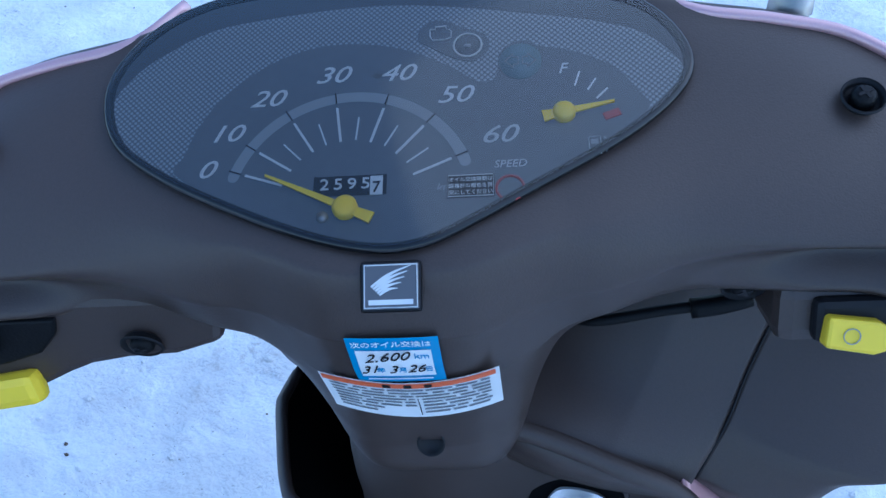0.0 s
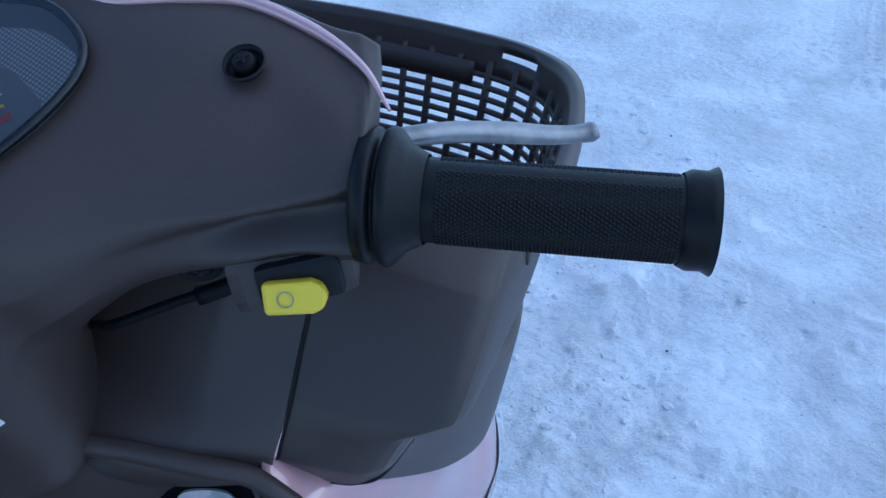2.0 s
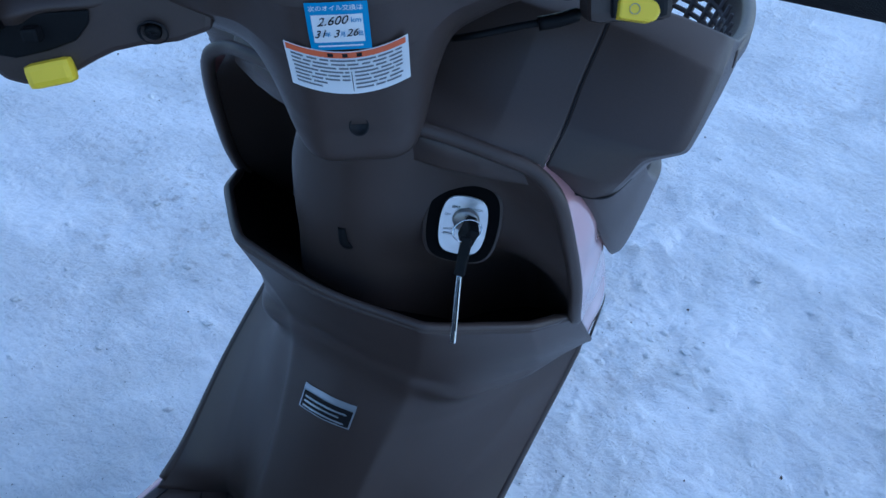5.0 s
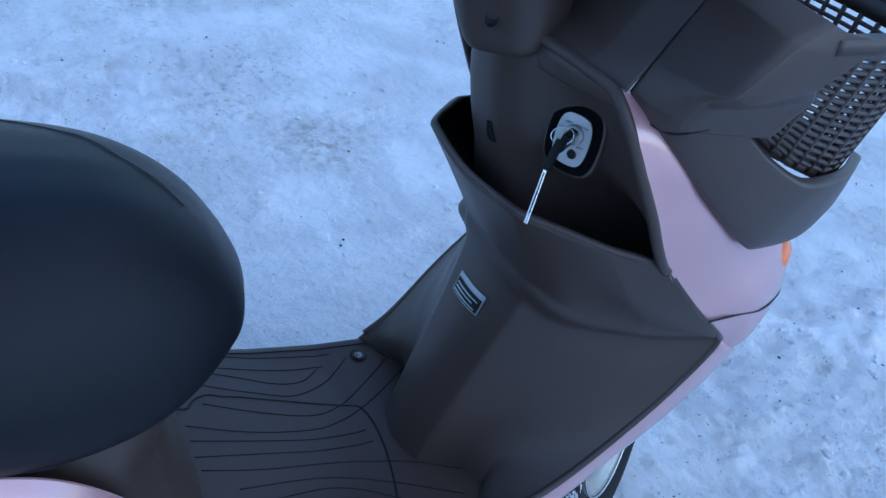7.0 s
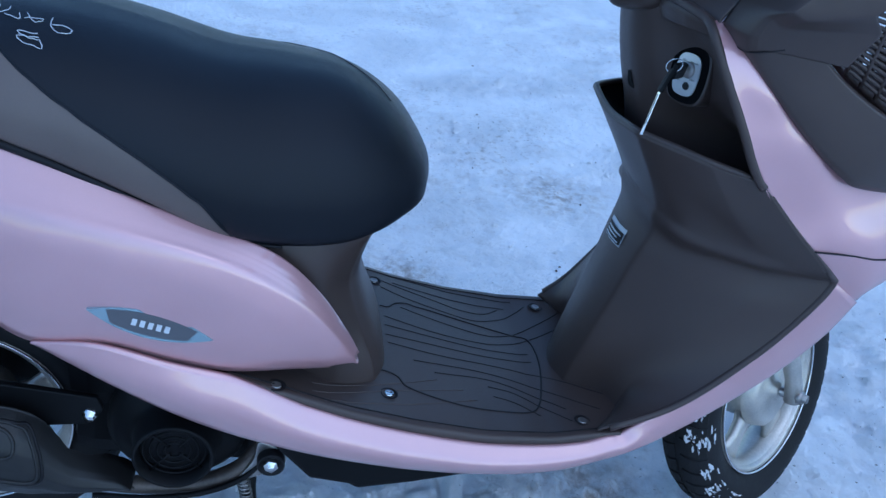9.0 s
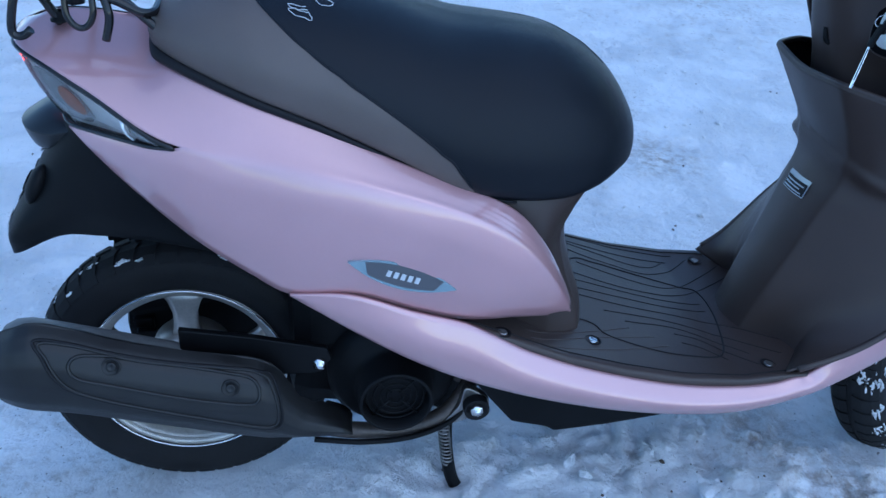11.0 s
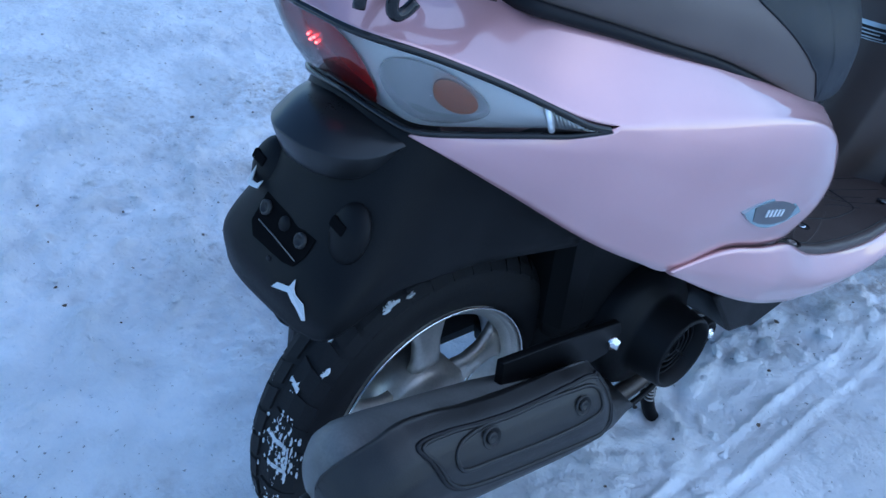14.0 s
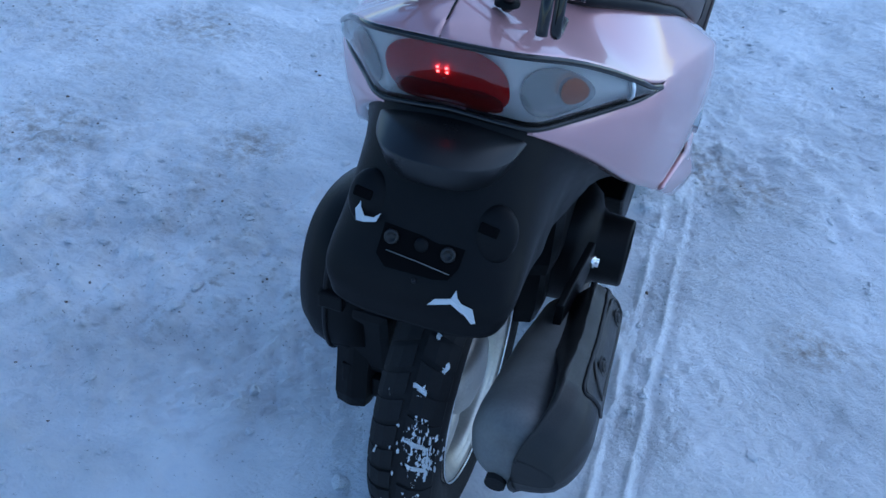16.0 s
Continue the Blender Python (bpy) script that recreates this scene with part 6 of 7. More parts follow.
def rear_fender():
    rows = [
        [(0, -0.082, 0.620), (0.05, -0.078, 0.617), (0.083, -0.055, 0.604), (0.115, -0.005, 0.568), (0.140, 0.07, 0.515), (0.165, 0.165, 0.455)],
        [(0, -0.118, 0.560), (0.05, -0.112, 0.560), (0.084, -0.085, 0.555), (0.102, -0.020, 0.535), (0.118, 0.06, 0.498), (0.135, 0.15, 0.455)],
        [(0, -0.143, 0.515), (0.052, -0.138, 0.515), (0.084, -0.112, 0.512), (0.092, -0.045, 0.505), (0.104, 0.04, 0.478), (0.118, 0.14, 0.452)],
        [(0, -0.170, 0.470), (0.055, -0.166, 0.471), (0.083, -0.150, 0.472), (0.087, -0.080, 0.486), (0.098, 0.02, 0.464), (0.110, 0.13, 0.446)],
        [(0, -0.172, 0.436), (0.052, -0.168, 0.436), (0.076, -0.154, 0.444), (0.086, -0.085, 0.474), (0.095, 0.02, 0.458), (0.108, 0.13, 0.440)],
    ]
    grid = dense(whole(rows), 90, 50) * (1 + 0.14 * np.clip((0.56 - dense(whole(rows), 90, 50)[..., 2:]) / 0.1, 0, 1) * np.clip((0.0 - dense(whole(rows), 90, 50)[..., 1:2]) / 0.06, 0, 1) * np.array((1, 0, 0)))
    skin = lambda x, z: face_y(grid[:, 25:65], x, z)
    guard = part("rear_mudguard", sheet(grid), BLACK, scooter, "black plastic rear mudguard with a white scuff", solid=0.003)
    hood = [
        [(0, -0.078, 0.614), (0.026, -0.077, 0.613), (0.050, -0.072, 0.609), (0.066, -0.062, 0.604), (0.074, -0.052, 0.601)],
        [(0, -0.112, 0.611), (0.026, -0.109, 0.610), (0.049, -0.099, 0.606), (0.066, -0.082, 0.601), (0.074, -0.060, 0.600)],
        [(0, -0.1425, 0.595), (0.026, -0.1390, 0.594), (0.049, -0.1250, 0.592), (0.065, -0.1010, 0.592), (0.073, -0.0700, 0.599)],
        [(0, -0.1345, 0.568), (0.025, -0.1300, 0.567), (0.046, -0.1150, 0.567), (0.060, -0.0925, 0.572), (0.068, -0.0660, 0.590)],
        [(0, -0.100, 0.572), (0.022, -0.098, 0.572), (0.040, -0.090, 0.572), (0.052, -0.075, 0.576), (0.060, -0.055, 0.590)],
    ]
    part("plate_lamp_hood", sheet(dense(whole(sharp(hood, 2, 3, near=0.10)), 80, 60)), HOOD, scooter, "black plastic hood over the plate mount", solid=0.003)
    tilt = Matrix.Rotation(radians(-26), 4, "X")
    for x, z in ((0.064, 0.527), (-0.060, 0.532)):
        m = Matrix.Translation((x, skin(x, z) + 0.003, z)) @ tilt
        pad = part("mount_pad", dome(None, (0.022, 0.012, 0.028), m), BLACK, guard)
        # black block on the pad, coloured as the shade in its slot
        part("slot", block(None, (0.019, 0.006, 0.010), m @ Matrix.Translation((-0.004, -0.0105, 0.004)) @ Matrix.Rotation(radians(8), 4, "Y"), 0.002), PIT_SHADE, pad)
    chip = [(-0.071, 0.533), (-0.066, 0.539), (-0.063, 0.529), (-0.057, 0.5245), (-0.047, 0.526), (-0.041, 0.531), (-0.044, 0.523), (-0.057, 0.5195), (-0.065, 0.518), (-0.070, 0.526)]
    part("scuffed_patch", prism([(x, skin(x, z) - 0.0110 + 6.0 * (x + 0.060) ** 2, z) for x, z in chip], (0, -0.0012, 0.0004)), WHITE, guard, "white scuffed chip")
    recess = [(-0.037, 0.521), (0.043, 0.515), (0.041, 0.500), (0.034, 0.490), (0.020, 0.4875), (-0.028, 0.4875), (-0.039, 0.496)]
    # flat patch on the skin; the deep recess's shade is painted in black
    pit = part("plate_recess_shade", prism([(x, skin(x, z) - 0.0004, z) for x, z in recess], (0, -0.0008, 0.0003)), PIT_SHADE, guard, "flat black patch for the shaded recess of the plate bolts")
    # grey line that paints the highlight on the recess's low edge
    part("recess_edge_highlight", tube([(x, skin(x, z) - 0.0018, z) for x, z in ((-0.030, 0.5010), (0.0, 0.4985), (0.034, 0.4950))], 0.0006, sides=5), DUSTY, pit)
    for x, z in ((-0.0275, 0.512), (0.0290, 0.509)):
        part("plate_bolt", lathe([(0, 0.0072), (0.0030, 0.0070), (0.0034, 0.0046), (0.001, 0.0040), (0.001, 0)], (x, skin(x, z) - 0.0012, z), (0, -0.89, 0.44), 20), SHIELD_BLACK, pit, "dark steel insert")
    part("centre_stub", lathe([(0, 0.0070), (0.0022, 0.0065), (0.0022, 0)], (0.002, skin(0.002, 0.511) - 0.0008, 0.511), (0, -0.89, 0.44), 16), BLACK, pit)
    part("drain_hole", dome((0.003, skin(0.003, 0.482), 0.482), (0.003, 0.002, 0.003), u=12, v=6), INK, guard)
    o = [(0.020, 0.466), (0.026, 0.473), (0.041, 0.4765), (0.044, 0.484), (0.047, 0.478), (0.051, 0.474), (0.062, 0.471), (0.0665, 0.457), (0.063, 0.455), (0.056, 0.464), (0.049, 0.468), (0.042, 0.472), (0.029, 0.4685)]
    part("scuff", prism([(x, skin(x, z) - 0.0012, z) for x, z in o], (0, -0.0010, 0.0004)), WHITE, guard, "white scuffed chip")


rear_fender()


def rack():
    r = 0.0050
    frame_ = tagged(new("rear_rack"), "black tubular steel luggage rack")
    frame_.parent = scooter
    z = 0.768
    side = [(0.030, 0.040, z - 0.028), (0.064, 0.038, z - 0.029), (0.078, 0.026, z - 0.026), (0.081, 0.0, z - 0.012), (0.082, -0.05, z + 0.0), (0.079, -0.115, z + 0.008), (0.066, -0.155, z + 0.013), (0.035, -0.178, z + 0.016)]
    loop = side + [(0, -0.184, z + 0.017)] + [(-x, y, w) for x, y, w in side[::-1]] + [(0, 0.040, z - 0.028)]
    part("outer_loop", tube(spline(loop, 130, closed=True), r, sides=12, closed=True), GLOSS, frame_)
    side = [(0.040, 0.004, z - 0.006), (0.050, -0.006, z - 0.004), (0.054, -0.05, z + 0.002), (0.051, -0.11, z + 0.009), (0.040, -0.140, z + 0.013)]
    loop = side + [(0, -0.150, z + 0.015)] + [(-x, y, w) for x, y, w in side[::-1]] + [(0, 0.006, z - 0.006)]
    part("inner_loop", tube(spline(loop, 110, closed=True), r * 0.9, sides=12, closed=True), GLOSS, frame_)
    for s in (1, -1):
        part("leg", tube(spline([(s * 0.052, -0.105, z + 0.006), (s * 0.047, -0.092, z - 0.006), (s * 0.042, -0.078, z - 0.032), (s * 0.038, -0.070, 0.718)], 20), r * 1.05, sides=12), GLOSS, frame_)
        part("leg_foot", lathe([(0, 0.011), (0.003, 0.011), (0.005, 0.007), (0.012, 0.006)], (s * 0.038, -0.070, 0.7205), (0, 0, 1), 18), BLACK, frame_)
        part("front_leg", tube(spline([(s * 0.053, -0.030, z - 0.003), (s * 0.062, 0.000, z - 0.012), (s * 0.070, 0.030, z - 0.036), (s * 0.076, 0.060, 0.706)], 20), r, sides=12), GLOSS, frame_)
        part("stay", tube([(s * 0.053, -0.06, z + 0.001), (s * 0.081, -0.030, z - 0.004)], r * 0.8, sides=10), GLOSS, frame_)
        part("hook", tube(spline([(s * 0.080, -0.085, z + 0.002), (s * 0.087, -0.098, z - 0.006), (s * 0.089, -0.104, z - 0.022), (s * 0.089, -0.108, z - 0.044), (s * 0.089, -0.104, z - 0.050), (s * 0.089, -0.096, z - 0.049), (s * 0.090, -0.088, z - 0.043)], 32), r * 0.95, sides=12), GLOSS, frame_)
        part("cord_eye", tube(spline([(s * 0.082, -0.050, z - 0.002), (s * 0.086, -0.050, z - 0.026), (s * 0.086, -0.044, z - 0.038), (s * 0.086, -0.036, z - 0.042), (s * 0.086, -0.028, z - 0.038), (s * 0.086, -0.022, z - 0.026), (s * 0.082, -0.022, z - 0.006)], 32), r * 0.75, sides=10), GLOSS, frame_)
        part("peg", tube(spline([(s * 0.081, -0.010, z - 0.008), (s * 0.086, -0.006, z - 0.022), (s * 0.087, -0.006, z - 0.034), (s * 0.088, -0.012, z - 0.055)], 16), r * 0.95, sides=12), GLOSS, frame_)
        part("rear_peg", tube(spline([(s * 0.076, -0.126, z + 0.008), (s * 0.082, -0.124, z - 0.010), (s * 0.083, -0.128, z - 0.022), (s * 0.083, -0.132, z - 0.042)], 16), r * 0.95, sides=12), GLOSS, frame_)
    part("cross_bar", tube([(-0.0815, -0.04, z - 0.002), (0.0815, -0.04, z - 0.002)], r * 0.8, sides=10), GLOSS, frame_)


rack()


def drive():
    eng = tagged(new("engine"), "black engine and fan cowl below the body")
    eng.parent = scooter
    part("crankcase", block(None, (0.14, 0.26, 0.13), Matrix.Translation((0.0, 0.30, 0.215)) @ Matrix.Rotation(radians(-8), 4, "X"), 0.03), BLACK, eng)
    part("transmission_case", block(None, (0.05, 0.42, 0.15), Matrix.Translation((-0.10, 0.13, 0.24)) @ Matrix.Rotation(radians(-6), 4, "X"), 0.022), BLACK, eng, "black transmission case")
    rows = []
    for x, f in ((-0.082, 1.0), (-0.128, 1.03), (-0.150, 0.98), (-0.170, 0.86), (-0.181, 0.66), (-0.184, 0.35)):
        o = [(-0.085, 0.335), (-0.070, 0.400), (-0.020, 0.440), (0.06, 0.440), (0.15, 0.405), (0.19, 0.35), (0.16, 0.29), (0.06, 0.262), (-0.03, 0.255), (-0.072, 0.280)]
        rows.append(spline([(x, 0.05 + (y - 0.05) * f, 0.35 + (z - 0.35) * f) for y, z in o], 48, closed=True))
    box = part("air_cleaner", ringed(np.array(rows)), BLACK, eng, "black air cleaner box")
    part("cover_seam", tube(rows[1] * (1, 1.0, 1.0), 0.0030, sides=6, closed=True), INK, box)
    for y, z in ((-0.088, 0.360), (-0.070, 0.290), (0.0, 0.252)):
        part("clip", block((-0.118, y, z), (0.030, 0.016, 0.020), None, 0.003), BLACK, box)
    part("intake_case", block(None, (0.055, 0.13, 0.11), Matrix.Translation((-0.078, -0.015, 0.310)) @ Matrix.Rotation(radians(10), 4, "X"), 0.012), BLACK, eng)
    for k in range(4):
        part("case_lug", block((-0.105 + 0.017 * k, -0.066 + 0.006 * k, 0.244 - 0.012 * k), (0.013, 0.03, 0.030), None, 0.003), BLACK, eng)
    c, ax = (0.072, 0.310, 0.236), (1, 0, 0)
    part("fan_cowl", lathe([(-0.02, 0.092), (0.02, 0.090), (0.035, 0.078), (0.042, 0.060), (0.050, 0.053), (0.088, 0.050), (0.092, 0.048), (0.091, 0.045), (0.060, 0.044)], c, ax, 48), BLACK, eng, "black fan cowl")
    back = part("fan_back", lathe([(0.062, 0.046), (0.062, 0)], c, ax, 30), INK, eng)
    for r in (0.012, 0.021, 0.030, 0.039):
        part("fan_ring", tube([(c[0] + 0.074, c[1] + r * math.cos(a), c[2] + r * math.sin(a)) for a in np.linspace(0, 2 * np.pi, 32, endpoint=False)], 0.0017, sides=5, closed=True), BLACK, back)
    for k in range(4):
        a = math.pi / 4 + math.pi / 2 * k
        part("fan_rib", tube([(c[0] + 0.074, c[1] + 0.008 * math.cos(a), c[2] + 0.008 * math.sin(a)), (c[0] + 0.074, c[1] + 0.044 * math.cos(a), c[2] + 0.044 * math.sin(a))], 0.0022, sides=5), BLACK, back)
    belly = [(0.405, 0.262), (0.430, 0.228), (0.478, 0.166), (0.530, 0.152), (0.543, 0.143), (0.620, 0.150), (0.700, 0.162), (0.820, 0.205), (0.820, 0.245), (0.60, 0.260)]
    part("under_cover", prism([(-0.135, y, z) for y, z in belly], (0.27, 0, 0)), BLACK, scooter, "black plastic belly cover", bevel=0.005)
    part("inner_guard", block(None, (0.16, 0.18, 0.22), Matrix.Translation((0.0, 0.26, 0.36)), 0.03), BLACK, eng)
    part("front_inner_guard", block(None, (0.12, 0.02, 0.26), Matrix.Translation((0, 1.02, 0.42)) @ Matrix.Rotation(radians(-25), 4, "X"), 0.01), BLACK, scooter)
    part("head_pipe", tube(spline([(0.06, 0.435, 0.215), (0.085, 0.418, 0.190), (0.10, 0.385, 0.158), (0.105, 0.330, 0.140), (0.11, 0.260, 0.145), (0.13, 0.19, 0.18)], 50), 0.0125, sides=14), BURNT, eng, "burnt steel exhaust pipe")
    part("breather_hose", tube(spline([(0.13, 0.20, 0.150), (0.128, 0.27, 0.138), (0.122, 0.34, 0.138), (0.115, 0.395, 0.158), (0.105, 0.425, 0.195)], 40), 0.0042, sides=8), BLACK, eng, "black rubber hose")
    lug = part("pivot_lug", prism(spline([(0.100, 0.385, 0.150), (0.100, 0.440, 0.168), (0.100, 0.448, 0.190), (0.100, 0.430, 0.208), (0.100, 0.412, 0.215), (0.100, 0.405, 0.185)], 24, closed=True), (0.014, 0, 0)), STEEL, eng, "grey cast pivot lug", bevel=0.002)
    part("bush", lathe([(0, 0.0185), (0.016, 0.0185), (0.018, 0.0165), (0.012, 0.014), (0.012, 0)], (0.112, 0.428, 0.186), (1, 0, 0), 28), INK, lug, "black rubber bush")
    part("pivot_nut", lathe([(0.008, 0.0105), (0.018, 0.0105), (0.020, 0.009), (0.020, 0.006), (0.024, 0.0055), (0.024, 0)], (0.112, 0.428, 0.186), (1, 0, 0), 6), CHROME, lug, "bright pivot nut")
    part("cylinder_head", block(None, (0.10, 0.10, 0.09), Matrix.Translation((0.02, 0.40, 0.235)) @ Matrix.Rotation(radians(-12), 4, "X"), 0.012), BURNT, eng, "dusty metal cylinder head")


drive()


def muffler():
    can = tagged(new("muffler"), "matt black muffler with a heat shield")
    can.parent = scooter
    a, b = np.array((0.125, -0.172, 0.318)), np.array((0.127, 0.190, 0.226))
    L = np.linalg.norm(b - a)
    d = (b - a) / L
    u = np.array((1.0, 0, 0)) - d * d[0]
    u /= np.linalg.norm(u)
    w = np.cross(u, d)
    w = w if w[2] > 0 else -w

    def at(k, x, z):
        return a + d * L * k + u * x + w * z

    g = []
    for k, rx, rz in ((-0.062, 0.006, 0.008), (-0.058, 0.018, 0.020), (-0.044, 0.032, 0.034), (-0.015, 0.042, 0.043), (0.03, 0.047, 0.047), (0.10, 0.049, 0.047), (0.5, 0.047, 0.044), (0.80, 0.040, 0.036), (0.88, 0.028, 0.026), (0.92, 0.012, 0.012)):
        t = np.linspace(0, 2 * np.pi, 40, endpoint=False)
        g.append([at(k, rx * math.cos(q) - 0.004, rz * math.sin(q)) for q in t])
    part("can", ringed(np.array(g)), DUSTY, can, "dusty dark grey exhaust can")
    ys = [-0.201, -0.196, -0.180, -0.153, -0.132, -0.096, -0.037, 0.035, 0.094, 0.135, 0.155, 0.172, 0.190, 0.215, 0.240, 0.252]
    tops = [0.330, 0.345, 0.364, 0.379, 0.384, 0.374, 0.351, 0.331, 0.318, 0.306, 0.288, 0.255, 0.228, 0.210, 0.192, 0.176]
    lows = [0.300, 0.282, 0.265, 0.257, 0.252, 0.245, 0.229, 0.207, 0.189, 0.179, 0.175, 0.172, 0.170, 0.167, 0.166, 0.168]
    edge_s = [0.0, 0.05, 0.14, 0.28, 0.48, 0.70, 0.88, 0.97, 1.0]
    edge_x = [0.150, 0.165, 0.178, 0.187, 0.191, 0.188, 0.176, 0.160, 0.146]

    def skin(y, z, lift=0.0):
        """The shield's face at one height, on the outer side."""
        zt, zl = np.interp(y, ys, tops), np.interp(y, ys, lows)
        x = np.interp((zt - z) / (zt - zl), edge_s, edge_x)
        x -= 0.030 * np.clip((-0.135 - y) / 0.07, 0, 1) ** 2 + 0.030 * np.clip((y - 0.14) / 0.11, 0, 1) + 0.04 * (y + 0.03)
        return float(x) + lift

    stations = spline([(y, zt, zl) for y, zt, zl in zip(ys, tops, lows)], 80)
    g = []
    for y, zt, zl in stations:
        wrap = float(np.interp(y, [-0.205, -0.10, 0.02], [0.0, 0.25, 1.0]))
        x0 = skin(y, zt) - 0.003
        row = [(x0 + (0.118 - x0) * wrap, y, zt - 0.003 - 0.027 * wrap), (x0 + (0.136 - x0) * wrap, y, zt - 0.001 - 0.008 * wrap)]
        for q in np.linspace(0, 1, 40):
            z = zt + (zl - zt) * (0.5 - 0.5 * math.cos(math.pi * q))
            row.append((skin(y, z), y, z))
        g.append(row + [(x0 + (0.115 - x0) * wrap, y, zl + 0.004)])
    shield = part("heat_shield", sheet(np.array(g)), SHIELD_BLACK, can, "matt black pressed heat shield", solid=0.003)
    part("end_cap", prism([tuple(p) for p in g[0]], (-0.0, 0.004, 0.0)), SHIELD_BLACK, shield)
    line = [(-0.128, 0.372), (-0.120, 0.357), (-0.102, 0.320), (-0.072, 0.297), (-0.007, 0.270), (0.070, 0.243), (0.138, 0.221), (0.157, 0.222), (0.160, 0.250), (0.150, 0.286), (0.132, 0.300), (0.090, 0.311), (0.030, 0.324), (-0.037, 0.343), (-0.095, 0.365)]
    line = spline([(0, y, z) for y, z in line], 120, closed=True)
    part("shield_groove", tube([(skin(y, z, 0.0006), y, z) for _, y, z in line], 0.0021, sides=6, closed=True), INK, shield)
    mid = line.mean(0)
    part("groove_lip", tube([(skin(y, z, 0.0004), y, z) for y, z in ((mid[1] + (y - mid[1]) * 0.965, mid[2] + (z - mid[2]) * 0.955) for _, y, z in line)], 0.0020, sides=6, closed=True), SHIELD_BLACK, shield)
    panel = [(-0.090, 0.342), (-0.076, 0.350), (0.002, 0.329), (0.095, 0.305), (0.128, 0.292), (0.133, 0.273), (0.121, 0.264), (0.045, 0.281), (-0.048, 0.312), (-0.082, 0.325)]
    edge = spline([(0, y, z) for y, z in panel], 90, closed=True)
    part("pressed_bead", tube([(skin(y, z, 0.0002), y, z) for _, y, z in edge], 0.0024, sides=8, closed=True), SHIELD_BLACK, shield)
    for y, z in ((-0.042, 0.333), (0.098, 0.289)):
        pos = (skin(y, z, -0.001), y, z)
        n = (0.92, 0, 0.30)
        cup = part("bolt_recess", lathe([(0.0020, 0.0118), (0.0042, 0.0112), (0.0040, 0.0098), (0.0008, 0.0090), (0.0008, 0)], pos, n, 28), SHIELD_BLACK, shield)
        part("recess_floor", lathe([(0.0012, 0.0090), (0.0013, 0)], pos, n, 24), INK, cup)
        part("bolt", lathe([(0.001, 0.0064), (0.0046, 0.0062), (0.0054, 0.0050), (0.0046, 0.0030), (0.0036, 0)], pos, n, 14), SHIELD_BLACK, cup, "dark steel bolt")
    part("tail_pipe", tube([at(0.0, -0.012, -0.030), at(-0.055, -0.012, -0.038)], 0.011, sides=16), BLACK, can)
    arm = [(0.110, 0.03, 0.341), (0.112, 0.12, 0.327), (0.114, 0.220, 0.305), (0.114, 0.226, 0.286), (0.114, 0.205, 0.264), (0.112, 0.10, 0.262), (0.110, 0.03, 0.295)]
    part("bracket", prism(arm, (0.010, 0, 0)), BLACK, can, "black muffler bracket", bevel=0.002)
    part("bracket_bolt", lathe([(0, 0.0095), (0.006, 0.0095), (0.0065, 0.007), (0.012, 0.0065), (0.012, 0)], (0.122, 0.210, 0.281), (1, 0, 0), 6), CHROME, can, "bright hexagon bolt")


muffler()


def stand():
    st = tagged(new("centre_stand"), "black steel centre stand with a spring")
    st.parent = scooter
    for s in (1, -1):
        part("stand_leg", tube(spline([(s * 0.05, 0.40, 0.15), (s * 0.075, 0.395, 0.09), (s * 0.09, 0.405, 0.02), (s * 0.105, 0.425, -0.012)], 20), 0.010, sides=10), BLACK, st)
    part("stand_bar", tube([(-0.07, 0.397, 0.10), (0.07, 0.397, 0.10)], 0.008, sides=10), BLACK, st)
    h = np.linspace(0, 1, 160)
    part("spring", tube(np.stack([0.088 + 0.008 * np.cos(h * 2 * np.pi * 14), 0.385 + 0.012 * h + 0.008 * np.sin(h * 2 * np.pi * 14), 0.15 - 0.10 * h], 1), 0.0016, sides=5), STEEL, st, "steel coil spring")


stand()


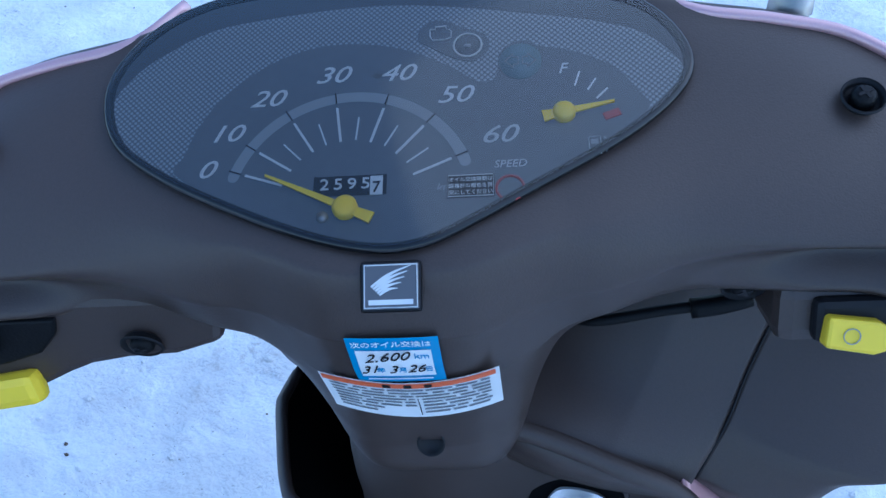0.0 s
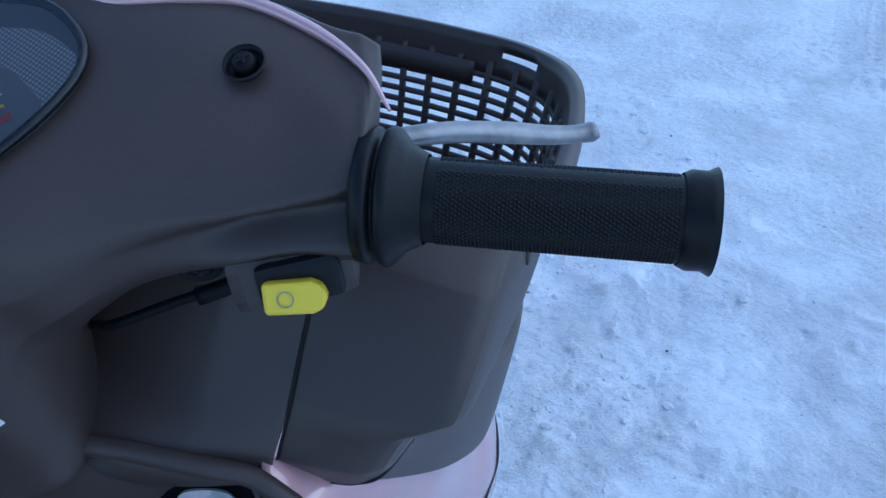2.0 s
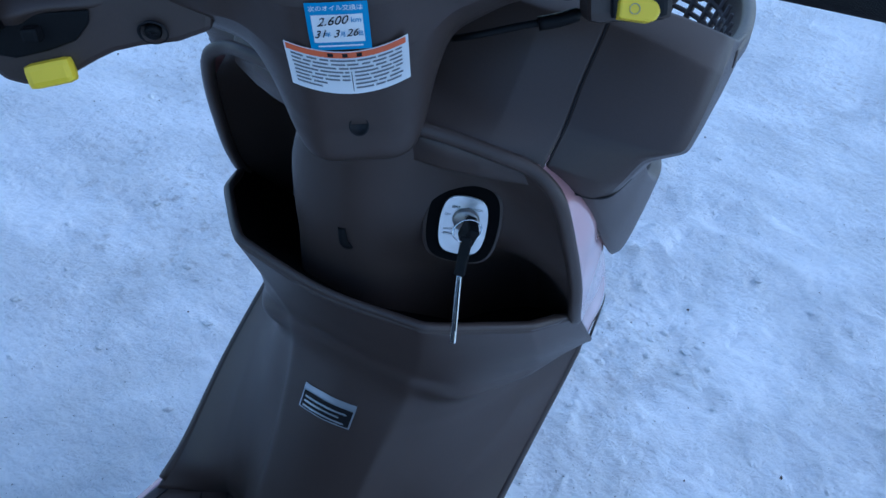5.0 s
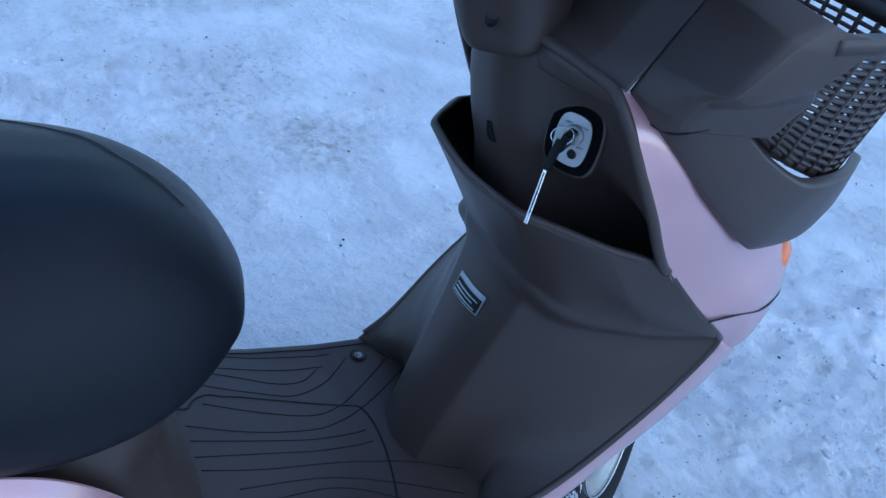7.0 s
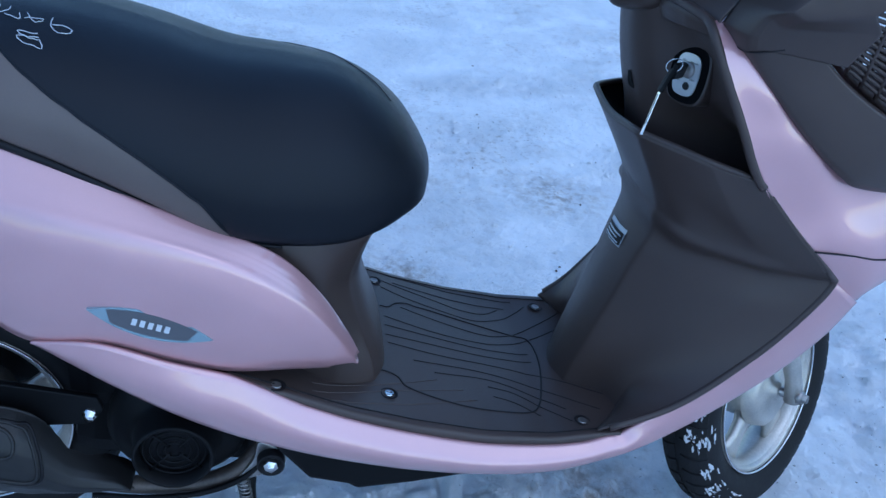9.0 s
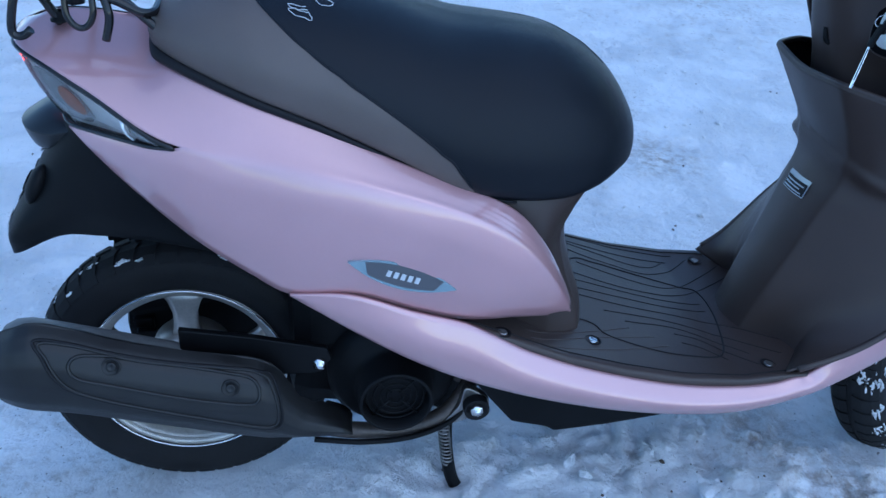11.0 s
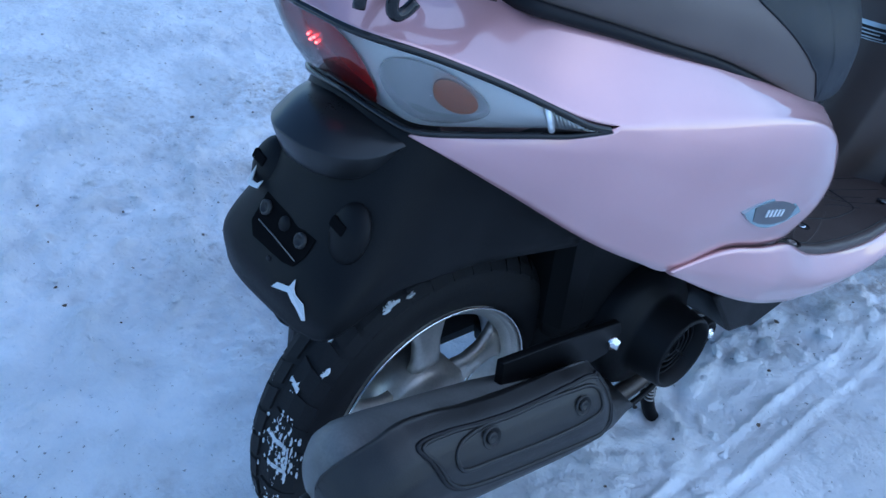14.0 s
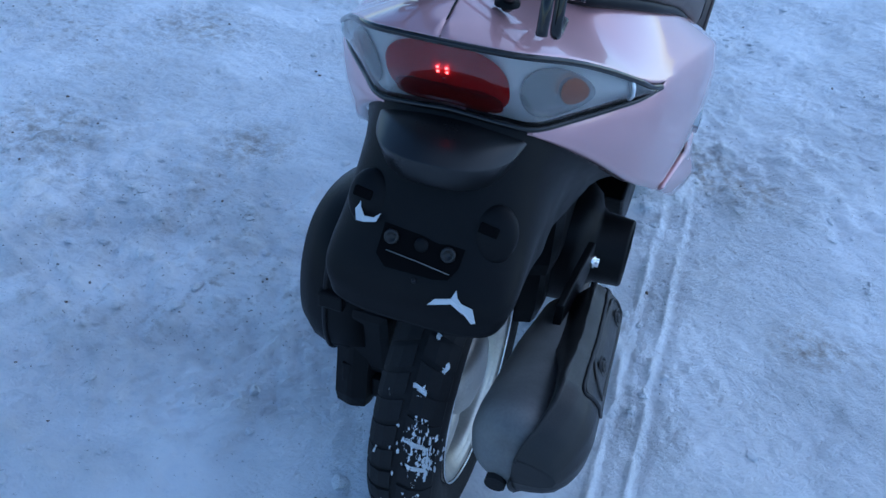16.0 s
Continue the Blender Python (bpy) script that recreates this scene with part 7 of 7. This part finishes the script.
def ignition():
    n = Vector((0.45, -0.88, 0.13)).normalized()
    c = Vector((0.0735, 0.9255, 0.7270))
    right = Vector((n.y, -n.x, 0)).normalized() * -1
    m = Matrix.Translation(c) @ Matrix((right, n.cross(right), n)).transposed().to_4x4()
    def pill(w, h, z):
        return [m @ Vector((x, v, z)) for x, v, _ in spline([(-w, h * 0.55, 0), (-w * 0.6, h, 0), (w * 0.6, h, 0), (w, h * 0.55, 0), (w, -h * 0.55, 0), (w * 0.6, -h, 0), (-w * 0.6, -h, 0), (-w, -h * 0.55, 0)], 48, closed=True)]
    boss = part("ignition_boss", prism(pill(0.0262, 0.0340, -0.03), n * 0.0320), BROWN, scooter, bevel=0.003)
    # raised black plate; the shade of the sunken pit is its colour
    part("ignition_pit_shade", prism(pill(0.0236, 0.0312, 0.0010), n * 0.0020), PIT_SHADE, boss)
    plate = part("ignition_plate", prism(pill(0.0156, 0.0232, 0.0042), n * 0.0018), material("satin_plate", (0.80, 0.81, 0.82), 0.22, 0.55, stain=0.10, stain_size=60), scooter, "silver ignition plate with small lettering")
    part("lock_cylinder", lathe([(0.0068, 0.0095), (0.0095, 0.0092), (0.0105, 0.008), (0.0105, 0)], m @ Vector((0.001, 0.006, 0)), n, 24), STEEL, plate)
    part("shutter_lock", lathe([(0.0068, 0.0045), (0.0074, 0.0043), (0.0074, 0.002), (0.0066, 0.0)], m @ Vector((0.004, -0.0125, 0)), n, 20), INK, plate)
    for words, x, v in (("ON", -0.012, 0.008), ("LOCK", -0.010, -0.004), ("OPEN", -0.010, -0.008), ("SHUT", 0.0095, -0.004), ("SEAT", -0.007, 0.0150), ("IGNITION", 0.006, 0.0150)):
        lettering("word", words, 0.0028, m @ Matrix.Translation((x, v, 0.0063)), INK, plate, depth=0.0001)
    key = tagged(new("ignition_key"), "black-headed key in the lock with a spare key hanging", "key")
    ring_c = Vector((0.0868, 0.898, 0.7415))
    top = m @ Vector((0.001, 0.007, 0.008))
    head = ring_c + Vector((0.004, -0.002, -0.006))
    def bar(a, b, wide, thick, across):
        a, b = Vector(a), Vector(b)
        d = (b - a).normalized()
        s = (across - d * across.dot(d)).normalized()
        t = d.cross(s)
        mm = Matrix.Translation((a + b) / 2) @ Matrix((s, t, d)).transposed().to_4x4()
        return block(None, (wide, thick, (b - a).length), mm, min(wide, thick) * 0.3)
    stem = top + (head - top) * 0.3
    part("key_blade", bar(top - n * 0.004, stem, 0.009, 0.004, Vector((0, 0, 1))), STEEL, key, "steel key in the lock")
    part("key_head", bar(stem - (head - top) * 0.05, head, 0.0185, 0.0075, Vector((0.3, 0, 1))), BLACK, key, "black plastic key head")
    part("key_ring", tube([ring_c + Vector((0.0080 * math.cos(a), 0.0045 * math.cos(a) + 0.0045 * math.sin(a), 0.0074 * math.sin(a))) for a in np.linspace(0, 2 * np.pi, 36, endpoint=False)], 0.0006, sides=6, closed=True), CHROME, key, "bright steel split ring")
    h0, h1, tip = ring_c + Vector((0.001, -0.001, -0.004)), Vector((0.0925, 0.8835, 0.7118)), Vector((0.1067, 0.864, 0.6653))
    part("spare_key_head", bar(h0, h1, 0.0075, 0.0050, Vector((1, 0, 0))), BLACK, key, "black spare key head")
    part("spare_key_blade", bar(h1, tip, 0.0034, 0.0016, Vector((1, 0, 0))), CHROME, key, "bright key blade")
    part("blade_groove", bar(h1 + (tip - h1) * 0.05 - n * -0.0009, h1 + (tip - h1) * 0.8 + n * 0.0009, 0.0008, 0.0006, Vector((1, 0, 0))), INK, key)


ignition()


def body_marks():
    g = []
    def plate(name, x0, x1, z0, z1, lift, mat, parent, label=""):
        f = lambda x, z: (x, face_y(SHIELD_GRID, x, z) - lift, z)
        return part(name, sheet(np.array([[f(x, z + 0.07 * x) for x in np.linspace(x0, x1, 10)] for z in np.linspace(z0, z1, 6)])), mat, parent, label)
    p = plate("model_plate", -0.032, 0.020, 0.462, 0.4880, 0.0045, SILVERINK, scooter, "small silver plate with dark print")
    plate("print", -0.0305, 0.0185, 0.4635, 0.4815, 0.0051, INK, p)
    for k in range(3):
        plate("text_bar", -0.028, 0.014 - 0.006 * (k % 2), 0.4655 + 0.005 * k, 0.4674 + 0.005 * k, 0.0056, SILVERINK, p)
    # leaf-shaped side badge
    for s in (1, -1):
        a, b = np.array((0.211, 0.245, 0.493)), np.array((0.211, 0.372, 0.450))
        d = b - a
        n = np.array((0, -d[2], d[1])) / np.linalg.norm(d[1:])
        def leaf(k, w, x):
            up_ = [a + d * t + n * w * 4 * t * (1 - t) for t in np.linspace(0.5 - k / 2, 0.5 + k / 2, 14)]
            dn = [a + d * t - n * w * 4 * t * (1 - t) for t in np.linspace(0.5 + k / 2, 0.5 - k / 2, 14)][1:-1]
            return [(s * (p[0] + x), p[1], p[2]) for p in up_ + dn]
        badge = part("side_badge", prism(leaf(1.0, 0.0175, -0.004), (s * 0.006, 0, 0)), TEAL, scooter, "leaf-shaped grey badge")
        part("badge_inset", prism(leaf(0.72, 0.0135, 0.002), (s * 0.0006, 0, 0)), GREYBADGE, badge)
        for t in (0.37, 0.435, 0.50, 0.565, 0.63):
            p = a + d * t
            mm = Matrix.Translation((s * 0.2142, p[1], p[2])) @ Matrix.Rotation(radians(-19), 4, "X")
            part("logo_bar", block(None, (0.0008, 0.0052, 0.0082), mm), WHITE, badge)


body_marks()
